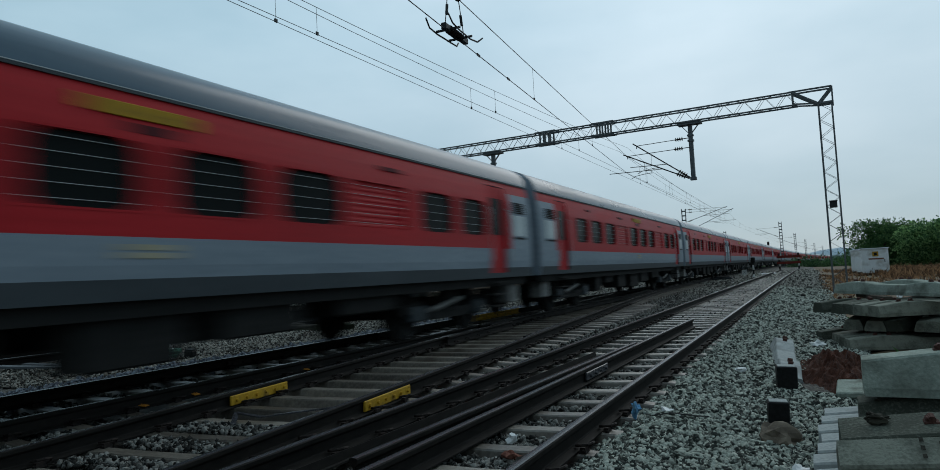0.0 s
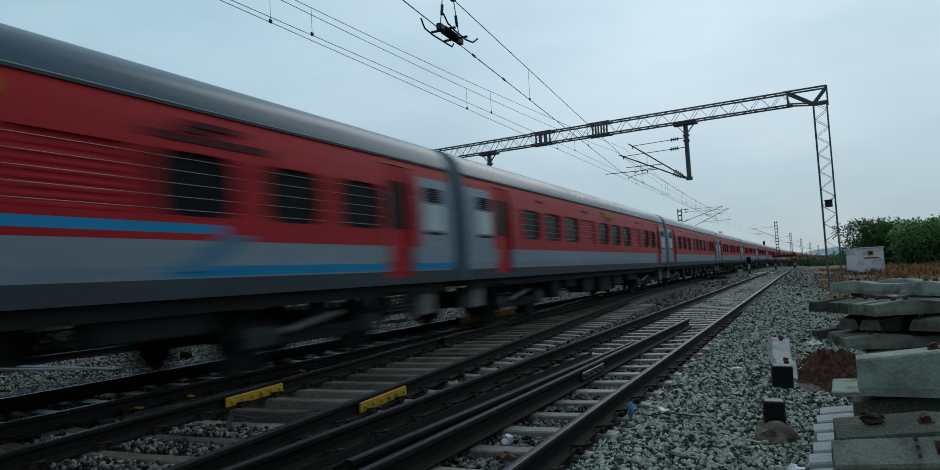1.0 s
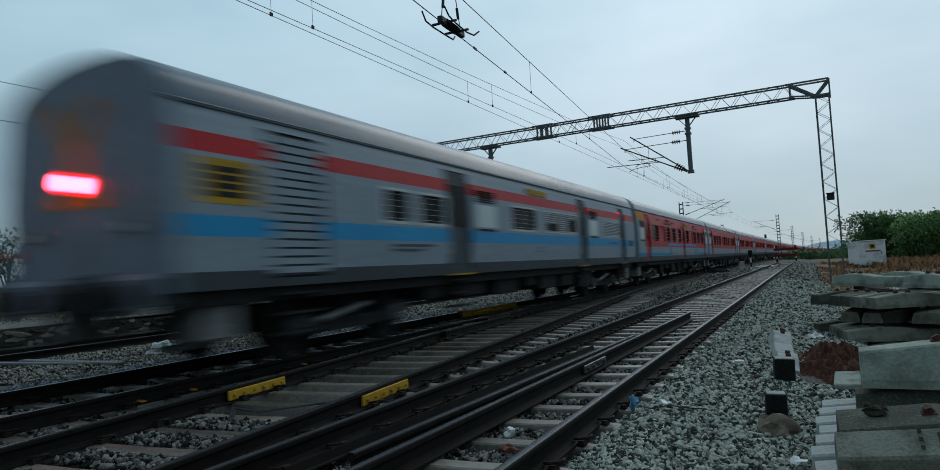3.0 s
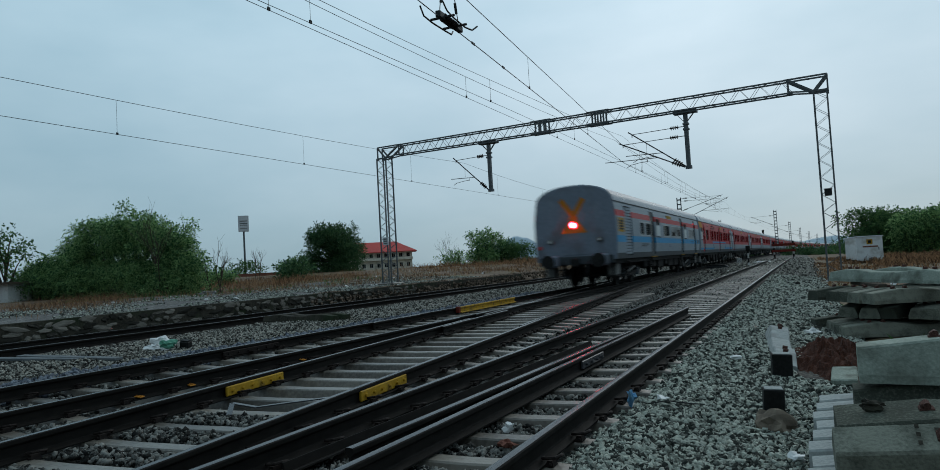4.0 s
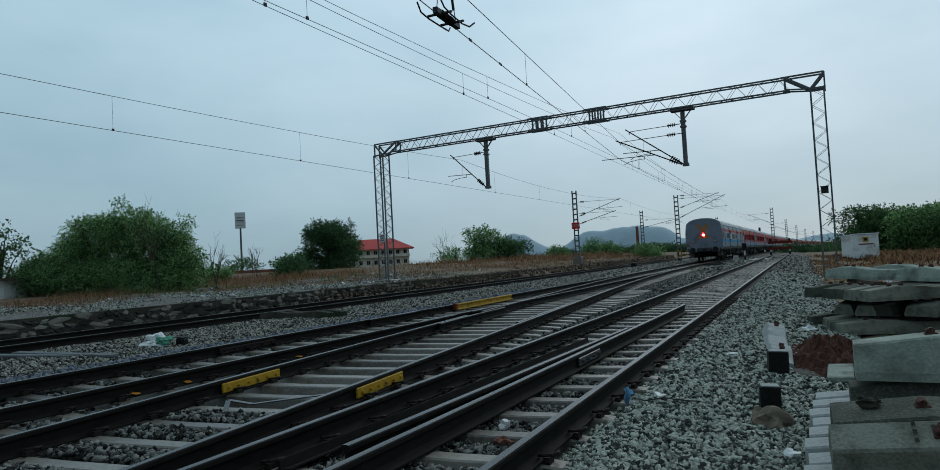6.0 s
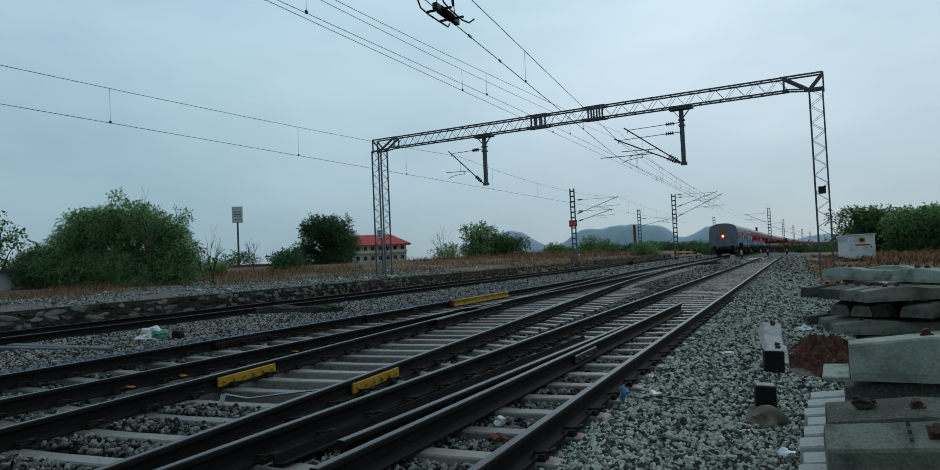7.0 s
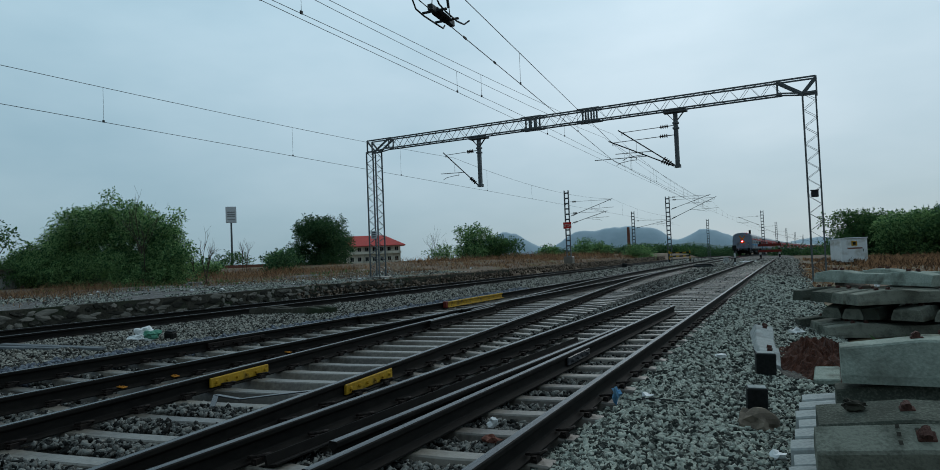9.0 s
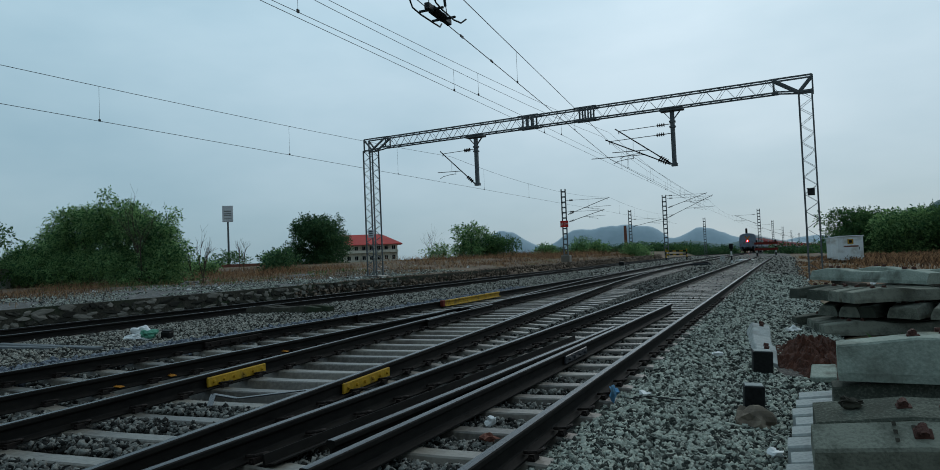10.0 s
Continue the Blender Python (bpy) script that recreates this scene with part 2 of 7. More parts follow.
M = dict(
    ballast_bed=gravel("ballast_bed", ((0.0270, 0.0290, 0.0261), (0.1872, 0.1920, 0.1656), (0.0811, 0.0860, 0.0747)), 18.0),
    ballast_far=gravel("ballast_far", ((0.0416, 0.0400, 0.0342), (0.2392, 0.2260, 0.1872), (0.1092, 0.1040, 0.0873)), 18.0),
    stones=material("ballast_stone", (0.028, 0.034, 0.030), (0.385, 0.420, 0.365), 0.85, grain=60, coarse=9, bump=0.9, spread=0.75),
    stones_brown=material("weathered_ballast_stone", (0.0280, 0.0290, 0.0255), (0.320, 0.318, 0.280), 0.80, grain=60, coarse=9, bump=0.5, spread=0.75),
    stones_dark=material("grimy_ballast_stone", (0.0120, 0.0130, 0.0122), (0.200, 0.204, 0.188), 0.80, grain=60, coarse=9, bump=0.5, spread=0.75),
    stones_blue=material("fresh_ballast_stone", (0.055, 0.068, 0.088), (0.170, 0.195, 0.230), 0.8, grain=40, coarse=6, bump=0.5, spread=0.5),
    soil=material("dry_soil", (0.085, 0.060, 0.044), (0.215, 0.155, 0.110), 0.95, grain=9, coarse=0.35, bump=0.8, stain=((0.12, 0.13, 0.06), 0.7, 0.5)),
    bank=gravel("bank_gravel", ((0.075, 0.078, 0.078), (0.340, 0.340, 0.325), (0.165, 0.166, 0.158)), 13.0),
    bank_earth=material("bank_earth", (0.055, 0.042, 0.031), (0.200, 0.155, 0.118), 0.95, grain=14, coarse=2, bump=0.8, spread=0.8),
    red_soil=material("red_soil", (0.022, 0.009, 0.0062), (0.085, 0.032, 0.020), 0.95, grain=45, coarse=6, bump=1.0),
    rail_top=material("worn_rail_head", (0.026, 0.028, 0.032), (0.066, 0.069, 0.076), 0.24, 0.0, spec=0.16, grain=30, coarse=3, bump=0.05, stretch=(1, 0.1, 1)),
    rail_side=material("rusty_rail_side", (0.0047, 0.0045, 0.0041), (0.0156, 0.0140, 0.0121), 0.72, 0.0, grain=22, coarse=2, bump=0.4, spec=0.10, stretch=(1, 0.3, 1)),
    clip=material("rusty_clip", (0.010, 0.009, 0.009), (0.032, 0.025, 0.022), 0.7, 0.3, grain=40, coarse=8, bump=0.3),
    sleeper=material("track_sleeper_concrete", (0.066, 0.059, 0.048), (0.215, 0.195, 0.162), 0.40, spec=0.75, grain=25, coarse=2.2, bump=0.35, per_object=0.35, stain=((0.0728, 0.0550, 0.0405), 0.75, 2.0)),
    new_concrete=material("new_sleeper_concrete", (0.090, 0.102, 0.078), (0.270, 0.285, 0.226), 0.88, grain=90, coarse=2.5, bump=0.5, per_object=0.35, stain=((0.060, 0.062, 0.048), 0.5, 7.0)),
    stack_concrete=material("dark_sleeper_concrete", (0.062, 0.070, 0.056), (0.225, 0.238, 0.196), 0.9, grain=70, coarse=3.0, bump=0.5, per_object=0.4, stain=((0.045, 0.047, 0.038), 0.55, 8.0)),
    pale_concrete=material("pale_concrete", (0.22, 0.245, 0.24), (0.40, 0.43, 0.42), 0.8, grain=40, coarse=4, bump=0.25, stain=((0.20, 0.20, 0.19), 0.6, 5)),
    insert=material("rusty_insert", (0.050, 0.026, 0.022), (0.125, 0.062, 0.050), 0.8, 0.2, grain=60, coarse=10, bump=0.6),
    stone=material("wall_stone", (0.024, 0.024, 0.020), (0.175, 0.168, 0.146), 0.9, grain=12, coarse=2.5, bump=0.9, per_object=0.8),
    mortar=material("wall_mortar", (0.018, 0.018, 0.014), (0.075, 0.070, 0.056), 0.95, grain=20, coarse=2, bump=0.8, stain=((0.020, 0.034, 0.016), 0.8, 1.2)),
    steel=material("galvanised_steel", (0.085, 0.100, 0.110), (0.170, 0.190, 0.200), 0.6, 0.35, grain=25, coarse=2, bump=0.15),
    dark_steel=material("dark_steel", (0.022, 0.026, 0.028), (0.060, 0.066, 0.070), 0.6, 0.4, grain=30, coarse=3, bump=0.2),
    insulator=material("insulator", (0.015, 0.012, 0.012), (0.035, 0.028, 0.026), 0.35, grain=30, coarse=4, bump=0.1),
    wire=material("copper_wire", (0.030, 0.034, 0.036), (0.060, 0.064, 0.066), 0.6, 0.5, grain=30, coarse=2, bump=0.0),
    maroon=material("maroon_paint", (0.060, 0.008, 0.012), (0.105, 0.014, 0.018), 0.5, grain=14, coarse=2, bump=0.05),
    fresh_concrete=material("pale_green_sleeper_concrete", (0.175, 0.215, 0.182), (0.345, 0.390, 0.335), 0.85, grain=55, coarse=3.0, bump=0.5, stain=((0.085, 0.090, 0.072), 0.8, 4.0)),
    yellow=material("yellow_paint", (0.34, 0.190, 0.016), (0.52, 0.315, 0.028), 0.6, grain=30, coarse=5, bump=0.25, stain=((0.10, 0.07, 0.035), 0.85, 9)),
    orange=material("orange_yellow_paint", (0.38, 0.150, 0.025), (0.52, 0.225, 0.035), 0.6, grain=30, coarse=3, bump=0.1),
    coach_red=material("coach_red", (0.345, 0.010, 0.015), (0.480, 0.017, 0.024), 0.5, grain=8, coarse=0.9, bump=0.03, spec=0.15, stretch=(1, 0.5, 1.6)),
    coach_grey=material("coach_grey", (0.185, 0.238, 0.285), (0.262, 0.324, 0.378), 0.5, grain=8, coarse=0.9, bump=0.03, spec=0.2, stretch=(1, 0.5, 1.6)),
    coach_dark=material("coach_dark_grey", (0.038, 0.050, 0.058), (0.066, 0.082, 0.092), 0.6, spec=0.2, grain=10, coarse=0.9, bump=0.05),
    coach_blue=material("coach_blue", (0.012, 0.215, 0.440), (0.020, 0.290, 0.560), 0.5, grain=8, coarse=0.9, bump=0.03, spec=0.15),
    coach_end=material("coach_end_grey", (0.160, 0.205, 0.262), (0.230, 0.280, 0.342), 0.5, grain=8, coarse=0.8, bump=0.05, stain=((0.13, 0.14, 0.16), 0.7, 1.2)),
    roof=material("coach_roof", (0.030, 0.074, 0.112), (0.055, 0.112, 0.158), 0.30, 0.0, spec=0.30, grain=12, coarse=1.0, bump=0.06, stretch=(1, 0.3, 1)),
    under=material("underframe", (0.010, 0.011, 0.011), (0.032, 0.033, 0.032), 0.85, grain=14, coarse=2, bump=0.4),
    box_grey=material("equipment_box", (0.12, 0.13, 0.13), (0.24, 0.25, 0.24), 0.6, grain=14, coarse=2, bump=0.15, stain=((0.05, 0.045, 0.04), 0.7, 3)),
    window=glass("window_glass", (0.010, 0.013, 0.013), 0.12),
    frosted=material("frosted_pane", (0.42, 0.50, 0.52), (0.58, 0.65, 0.66), 0.35, grain=12, coarse=2, bump=0.02),
    bar=material("window_bar", (0.36, 0.39, 0.40), (0.52, 0.54, 0.55), 0.45, 0.2, grain=20, coarse=2, bump=0.0),
    rubber=material("gangway_rubber", (0.015, 0.016, 0.017), (0.040, 0.042, 0.044), 0.8, grain=14, coarse=3, bump=0.3),
    tail=material("tail_lamp", (0.8, 0.05, 0.06), (0.9, 0.08, 0.09), 0.3, bump=0.0, emit=((1.0, 0.040, 0.075), 75.0)),
    marker_red=material("red_lamp_glow", (0.7, 0.02, 0.02), (0.8, 0.03, 0.03), 0.3, bump=0.0, emit=((1.0, 0.03, 0.05), 1.1)),
    white=material("white_plastic", (0.60, 0.62, 0.62), (0.82, 0.84, 0.83), 0.5, grain=20, coarse=5, bump=0.4),
    green=material("green_plastic", (0.06, 0.22, 0.15), (0.12, 0.34, 0.24), 0.5, grain=20, coarse=5, bump=0.4),
    blue=material("blue_wrapper", (0.05, 0.22, 0.45), (0.25, 0.45, 0.60), 0.4, grain=30, coarse=8, bump=0.3),
    cabinet=material("white_cabinet", (0.70, 0.75, 0.76), (0.82, 0.86, 0.87), 0.55, grain=10, coarse=0.8, bump=0.08, stain=((0.35, 0.33, 0.28), 0.6, 1.6)),
    black=material("black_paint", (0.008, 0.009, 0.009), (0.022, 0.023, 0.023), 0.6, grain=30, coarse=4, bump=0.2),
    white_paint=material("white_paint", (0.50, 0.53, 0.53), (0.70, 0.72, 0.72), 0.6, grain=20, coarse=3, bump=0.15, stain=((0.3, 0.27, 0.23), 0.7, 3)),
    red_paint=material("red_paint", (0.11, 0.018, 0.014), (0.21, 0.032, 0.025), 0.6, grain=20, coarse=3, bump=0.15, stain=((0.08, 0.03, 0.02), 0.7, 4)),
    sign_red=material("sign_red", (0.50, 0.035, 0.030), (0.66, 0.05, 0.04), 0.5, grain=20, coarse=3, bump=0.05),
    brown_rock=material("brown_rock", (0.075, 0.060, 0.048), (0.235, 0.195, 0.150), 0.88, grain=14, coarse=4, bump=0.8),
    brick=material("broken_brick", (0.14, 0.055, 0.040), (0.26, 0.115, 0.085), 0.9, grain=30, coarse=6, bump=0.7),
    bark=material("bark", (0.045, 0.036, 0.028), (0.115, 0.095, 0.075), 0.95, grain=20, coarse=3, bump=0.8, stretch=(1, 1, 0.3)),
    leaf=foliage("broad_leaf", (0.036, 0.105, 0.045), (0.270, 0.440, 0.175), 0.6, grain=3, coarse=0.6, bump=0.0, spread=0.5),
    leaf_dark=foliage("dark_leaf", (0.024, 0.070, 0.034), (0.090, 0.170, 0.072), 0.6, grain=3, coarse=0.6, bump=0.0, spread=0.5),
    leaf_mid=foliage("wood_leaf", (0.034, 0.088, 0.036), (0.105, 0.200, 0.070), 0.65, grain=2, coarse=0.4, bump=0.0, spread=0.5),
    dry=foliage("dry_grass", (0.072, 0.044, 0.027), (0.310, 0.182, 0.100), 0.9, grain=3, coarse=0.5, bump=0.0, spread=0.6),
    # woodland green with the blue of distant haze put into it
    hill_near=material("hazed_wooded_hill", (0.090, 0.140, 0.140), (0.150, 0.210, 0.210), 1.0, grain=0.05, coarse=0.008, bump=0.0),
    # the blue-grey haze of the distance is mixed into this hill colour
    hill_far=material("hazed_distant_hill", (0.305, 0.405, 0.465), (0.375, 0.480, 0.545), 1.0, grain=0.03, coarse=0.006, bump=0.0),
    roof_red=material("red_roof_sheet", (0.44, 0.055, 0.050), (0.60, 0.095, 0.080), 0.55, grain=4, coarse=0.4, bump=0.1),
    wall_cream=material("cream_plaster", (0.58, 0.56, 0.47), (0.76, 0.73, 0.63), 0.85, grain=6, coarse=0.35, bump=0.2, stain=((0.20, 0.18, 0.14), 0.6, 0.6)),
    blue_haze=material("faded_blue", (0.060, 0.165, 0.270), (0.090, 0.215, 0.330), 0.5, grain=8, coarse=0.9, bump=0.03, spec=0.15),
    beige=material("beige_panel", (0.30, 0.28, 0.20), (0.42, 0.40, 0.30), 0.6, grain=14, coarse=2, bump=0.05),
    wood=material("weathered_plank", (0.085, 0.098, 0.105), (0.180, 0.200, 0.210), 0.8, grain=14, coarse=2, bump=0.3, stretch=(0.2, 1, 1)),
    signboard=material("signboard", (0.52, 0.56, 0.60), (0.66, 0.70, 0.73), 0.5, grain=6, coarse=1, bump=0.02),
)


# ---------------------------------------------------------------- building blocks
def mesh_of(bm, name):
    me = bpy.data.meshes.new(name)
    bm.normal_update()
    bm.to_mesh(me)
    bm.free()
    return me


def part(name, bm, mats, parent, label="", m=None):
    """Links a bmesh (or a mesh) as one object under a thing or a part."""
    me = bm if isinstance(bm, bpy.types.Mesh) else mesh_of(bm, name)
    if len(me.materials) == 0:
        for k in ([mats] if isinstance(mats, str) else mats):
            me.materials.append(M[k])
    ob = new(name, me)
    ob.parent = parent
    if m is not None:
        ob.matrix_basis = m
    if label:
        tagged(ob, label)
    return ob


def thing(name, label, category, group="", kind="", m=None, bm=None, mats=None):
    if bm is None:
        ob = new(name)
        ob.empty_display_size = 0.2
    else:
        ob = part(name, bm, mats, None)
    if m is not None:
        ob.matrix_basis = m
    return tagged(ob, label, category, group, kind)


def box(bm, x0, x1, y0, y1, z0, z1, m=None, bevel=0.0, mat=0, taper=0.0):
    """A box; taper draws its top in on both sides."""
    vs = [bm.verts.new(((x0 + x1) / 2 + sx * ((x1 - x0) / 2 - (taper if z else 0)), (y0 + y1) / 2 + sy * ((y1 - y0) / 2 - (taper if z else 0)), (z0, z1)[z]))
          for z in (0, 1) for sy in (-1, 1) for sx in (-1, 1)]
    fs = [bm.faces.new([vs[i] for i in q]) for q in ((0, 2, 3, 1), (4, 5, 7, 6), (0, 1, 5, 4), (1, 3, 7, 5), (3, 2, 6, 7), (2, 0, 4, 6))]
    for q in fs:
        q.material_index = mat
    if bevel:
        r = bmesh.ops.bevel(bm, geom=list({e for q in fs for e in q.edges}), offset=bevel, segments=1, affect="EDGES")
        for q in r["faces"]:
            q.material_index = mat
        vs = list({v for q in fs if q.is_valid for v in q.verts} | set(r["verts"]))
    if m is not None:
        bmesh.ops.transform(bm, matrix=m, verts=[v for v in vs if v.is_valid])
    return vs


def bar(bm, a, b, r, sides=6, r2=None, mat=0, cap=True):
    """A round bar from a to b."""
    a, b = Vector(a), Vector(b)
    q = (b - a).to_track_quat("Z", "Y")
    rings = []
    for p, rad in ((a, r), (b, r if r2 is None else r2)):
        rings.append([bm.verts.new(p + q @ Vector((rad * math.cos(t), rad * math.sin(t), 0))) for t in (2 * math.pi * i / sides for i in range(sides))])
    fs = [bm.faces.new((rings[0][i], rings[0][(i + 1) % sides], rings[1][(i + 1) % sides], rings[1][i])) for i in range(sides)]
    if cap:
        fs += [bm.faces.new(rings[0][::-1]), bm.faces.new(rings[1])]
    for k in fs:
        k.material_index = mat


def beam(bm, a, b, w, h=None, mat=0):
    """A square bar (an angle or flat seen from far) from a to b."""
    a, b, h = Vector(a), Vector(b), h or w
    q = (b - a).to_track_quat("Z", "Y")
    vs = [bm.verts.new(p + q @ Vector((sx * w / 2, sy * h / 2, 0))) for p in (a, b) for sx, sy in ((-1, -1), (1, -1), (1, 1), (-1, 1))]
    for c in ((0, 1, 5, 4), (1, 2, 6, 5), (2, 3, 7, 6), (3, 0, 4, 7), (3, 2, 1, 0), (4, 5, 6, 7)):
        bm.faces.new([vs[i] for i in c]).material_index = mat


def tube(bm, pts, r, sides=5, mat=0):
    """A round tube along a line of points."""
    pts = [Vector(p) for p in pts]
    rings = []
    for i, p in enumerate(pts):
        d = pts[min(i + 1, len(pts) - 1)] - pts[max(i - 1, 0)]
        q = d.to_track_quat("Z", "Y")
        rings.append([bm.verts.new(p + q @ Vector((r * math.cos(t), r * math.sin(t), 0))) for t in (2 * math.pi * k / sides for k in range(sides))])
    for a, b in zip(rings, rings[1:]):
        for k in range(sides):
            bm.faces.new((a[k], a[(k + 1) % sides], b[(k + 1) % sides], b[k])).material_index = mat
    bm.faces.new(rings[0][::-1]).material_index = mat
    bm.faces.new(rings[-1]).material_index = mat


def extrude(bm, profile, stations, closed=True, mats=None, caps=True):
    """Sweeps a profile of (across, up) along stations of (x, y, z, heading), heading in radians from +y towards -x."""
    rings = []
    for x, y, z, a in stations:
        c, s = math.cos(a), math.sin(a)
        rings.append([bm.verts.new((x + u * c, y + u * s, z + v)) for u, v in profile])
    n = len(profile)
    for a, b in zip(rings, rings[1:]):
        for k in range(n if closed else n - 1):
            q = bm.faces.new((a[k], a[(k + 1) % n], b[(k + 1) % n], b[k]))
            if mats:
                q.material_index = mats[k]
    if caps and closed:
        for ring in (rings[0][::-1], rings[-1]):
            q = bm.faces.new(ring)
            if mats:
                q.material_index = mats[-1]


def blob(bm, centre, radii, seed, rough=0.25, sub=2, mat=0, m=None):
    """A lump: a stone, a bag, a heap."""
    r = bmesh.ops.create_icosphere(bm, subdivisions=sub, radius=1.0)
    off = Vector((seed * 3.1, seed * 1.7, seed * 0.9))
    for v in r["verts"]:
        k = 1 + rough * noise.noise(v.co * 1.3 + off) * 1.6 + rough * 0.5 * noise.noise(v.co * 3.1 + off)
        v.co = Vector((v.co.x * radii[0] * k, v.co.y * radii[1] * k, v.co.z * radii[2] * k))
        if m is not None:
            v.co = m @ v.co
        v.co += Vector(centre)
    for v in r["verts"]:
        for q in v.link_faces:
            q.material_index = mat


# ---------------------------------------------------------------- the plan
MAIN_X, ARC_Y, ARC_R = -7.73, 60.0, 3760.0
GAUGE = 1.676


def main_x(y):
    return MAIN_X + max(0.0, y - ARC_Y) ** 2 / (2 * ARC_R)


def grade(y):
    """The line falls gently beyond the bend."""
    u = max(0.0, y - 110.0)
    return -0.0055 * u * u / (u + 25.0)


def turnout_x(y):
    if y < 21:
        return -4.36 - 0.0965 * y
    u = min(y - 21, 27.7)
    return -6.3865 - 0.0965 * (u - u * u / 55.4)


def yard_x(y):
    return -2.50 + 0.0042 * max(0, y - 6) + 0.00006 * max(0, y - 30) ** 2


def left_x(y):
    return -15.9 + max(0.0, y - ARC_Y) ** 2 / (2 * ARC_R)


YARD_END = 86.0


def ground_z(x, y):
    n1 = noise.noise((x * 0.25, y * 0.25, 0.0)) * 0.06 + noise.noise((x * 0.05, y * 0.05, 4.0)) * 0.10
    far = grade(y) * 0.9
    if x < -18.32:
        u = -18.32 - x
        k = min(1, max(0, (y - 34) / 24))
        soft = min(1.0, u / (0.05 + 3.2 * min(1, max(0, y - 44) / 8)))
        if soft < 1:
            return -0.42 + (0.68 + 0.25) * soft + n1 * soft + far
        return 0.26 + (0.10 + 0.45 * k) * min(1, u / 7.0) + (0.12 + 0.23 * k) * min(1, u / 30.0) + n1 * 1.2 * min(1, u / 2) + 0.10 * min(1, max(0, y - 32) / 15) + far
    if x > 0.5:
        return -0.34 + n1 * min(1, (x - 0.5) / 2) - 0.06 * min(1, (x - 0.5) / 3) + far
    return -0.42 + far


# ---------------------------------------------------------------- ground, ballast, hills
def sheet(name, xs, ys, fz, mats, label, category, pick=None):
    bm = bmesh.new()
    grid = [[bm.verts.new((x, y, fz(x, y))) for x in xs] for y in ys]
    for j in range(len(ys) - 1):
        for i in range(len(xs) - 1):
            q = bm.faces.new((grid[j][i], grid[j][i + 1], grid[j + 1][i + 1], grid[j + 1][i]))
            q.smooth = True
            if pick:
                q.material_index = pick((xs[i] + xs[i + 1]) / 2, (ys[j] + ys[j + 1]) / 2)
    return thing(name, label, category, kind="structure", bm=bm, mats=mats)


def steps(*spans):
    out = []
    for a, b, d in spans:
        n = max(1, round((b - a) / d))
        out += [a + (b - a) * i / n for i in range(n)]
    return out + [spans[-1][1]]


sheet("ground", steps((-2600, -400, 300), (-400, -90, 40), (-90, -40, 5), (-40, -18.4, 0.9), (-18.4, -18.3, 0.1), (-18.3, 0.5, 3), (0.5, 12, 0.5), (12, 40, 4), (40, 300, 40), (300, 2600, 300)),
      steps((-300, -20, 30), (-20, 60, 1.0), (60, 160, 5), (160, 600, 25), (600, 3000, 300)), ground_z, ("soil", "bank"),
      "dry brown earth with gravel and sparse grass beside the railway", "ground", lambda x, y: 1 if -30 < x < -18.3 and y < 36 + 3 * math.sin(x) else 0)


def bed_z(x, y):
    n1 = noise.noise((x * 1.1, y * 1.1, 7.0)) * 0.018
    g = grade(y)
    if x > -1.35:
        u = (x + 1.35) / 1.9
        return g + n1 * 2 - 0.185 + 0.045 * max(0, 1 - abs(x + 1.12) / 0.32) - 0.17 * max(0, u) ** 1.5
    if x < -9.2:
        u = min(1.0, (-9.2 - x) / 1.5)
        return g + n1 * 3 - 0.245 + 0.05 * u * math.exp(-((x + 12.5) / 1.5) ** 2) - 0.05 * (x < -14)
    if -8.4 < x < -4.3 and 5.2 < y < 46:
        return g + n1 - 0.34
    return g + n1 - 0.245


sheet("ballast_bed", steps((-18.3, -9.2, 0.45), (-9.2, -1.4, 0.4), (-1.4, 0.62, 0.2)) + [0.85], steps((-30, 1, 1.5), (1, 20, 0.5), (20, 120, 2.5), (120, 640, 20)),
      lambda x, y: (bed_z(x, y) if x < 0.7 else -0.5 + grade(y)), ("ballast_bed", "ballast_far"), "grey crushed-stone ballast under the tracks", "ballast", lambda x, y: 1 if x < -9.0 else 0)


def ridge(name, mat, distance, a0, a1, peaks, seed, label, base=-25.0):
    """A line of hills far behind, between two headings."""
    bm = bmesh.new()
    n, rows = 120, 5
    grid = []
    for i in range(n + 1):
        a = a0 + (a1 - a0) * i / n
        h = sum(p * math.exp(-((a - c) / w) ** 2) for c, w, p in peaks) + distance * (0.0030 * noise.noise((i * 0.16, seed, 0)) + 0.0026 * noise.noise((i * 0.6, seed, 3)))
        col = []
        for j in range(rows + 1):
            k = j / rows
            d = distance * (1 + 0.06 * k)
            col.append(bm.verts.new((a * d, d, base + (max(h, 1.5) - base) * math.sin(k * math.pi / 2) + (noise.noise((i * 0.7, j * 2.1, seed)) * 2 if 0 < j < rows else 0))))
        col.append(bm.verts.new((a * distance * 1.1, distance * 1.1, base)))
        grid.append(col)
    for a, b in zip(grid, grid[1:]):
        for j in range(rows + 1):
            bm.faces.new((a[j], b[j], b[j + 1], a[j + 1])).smooth = True
    thing(name, label, "hill", kind="structure", bm=bm, mats=mat)


ridge("backdrop_hill", "hill_far", 2200, -0.56, 0.35, ((-0.412, 0.058, 98), (-0.295, 0.032, 78), (-0.245, 0.034, 72), (-0.200, 0.034, 74), (-0.170, 0.020, 38), (-0.110, 0.038, 60), (-0.06, 0.05, 26), (0.05, 0.06, 26), (0.27, 0.06, 155)), 3.0, "wooded hills far behind the railway, with blue-grey haze mixed into their colour")
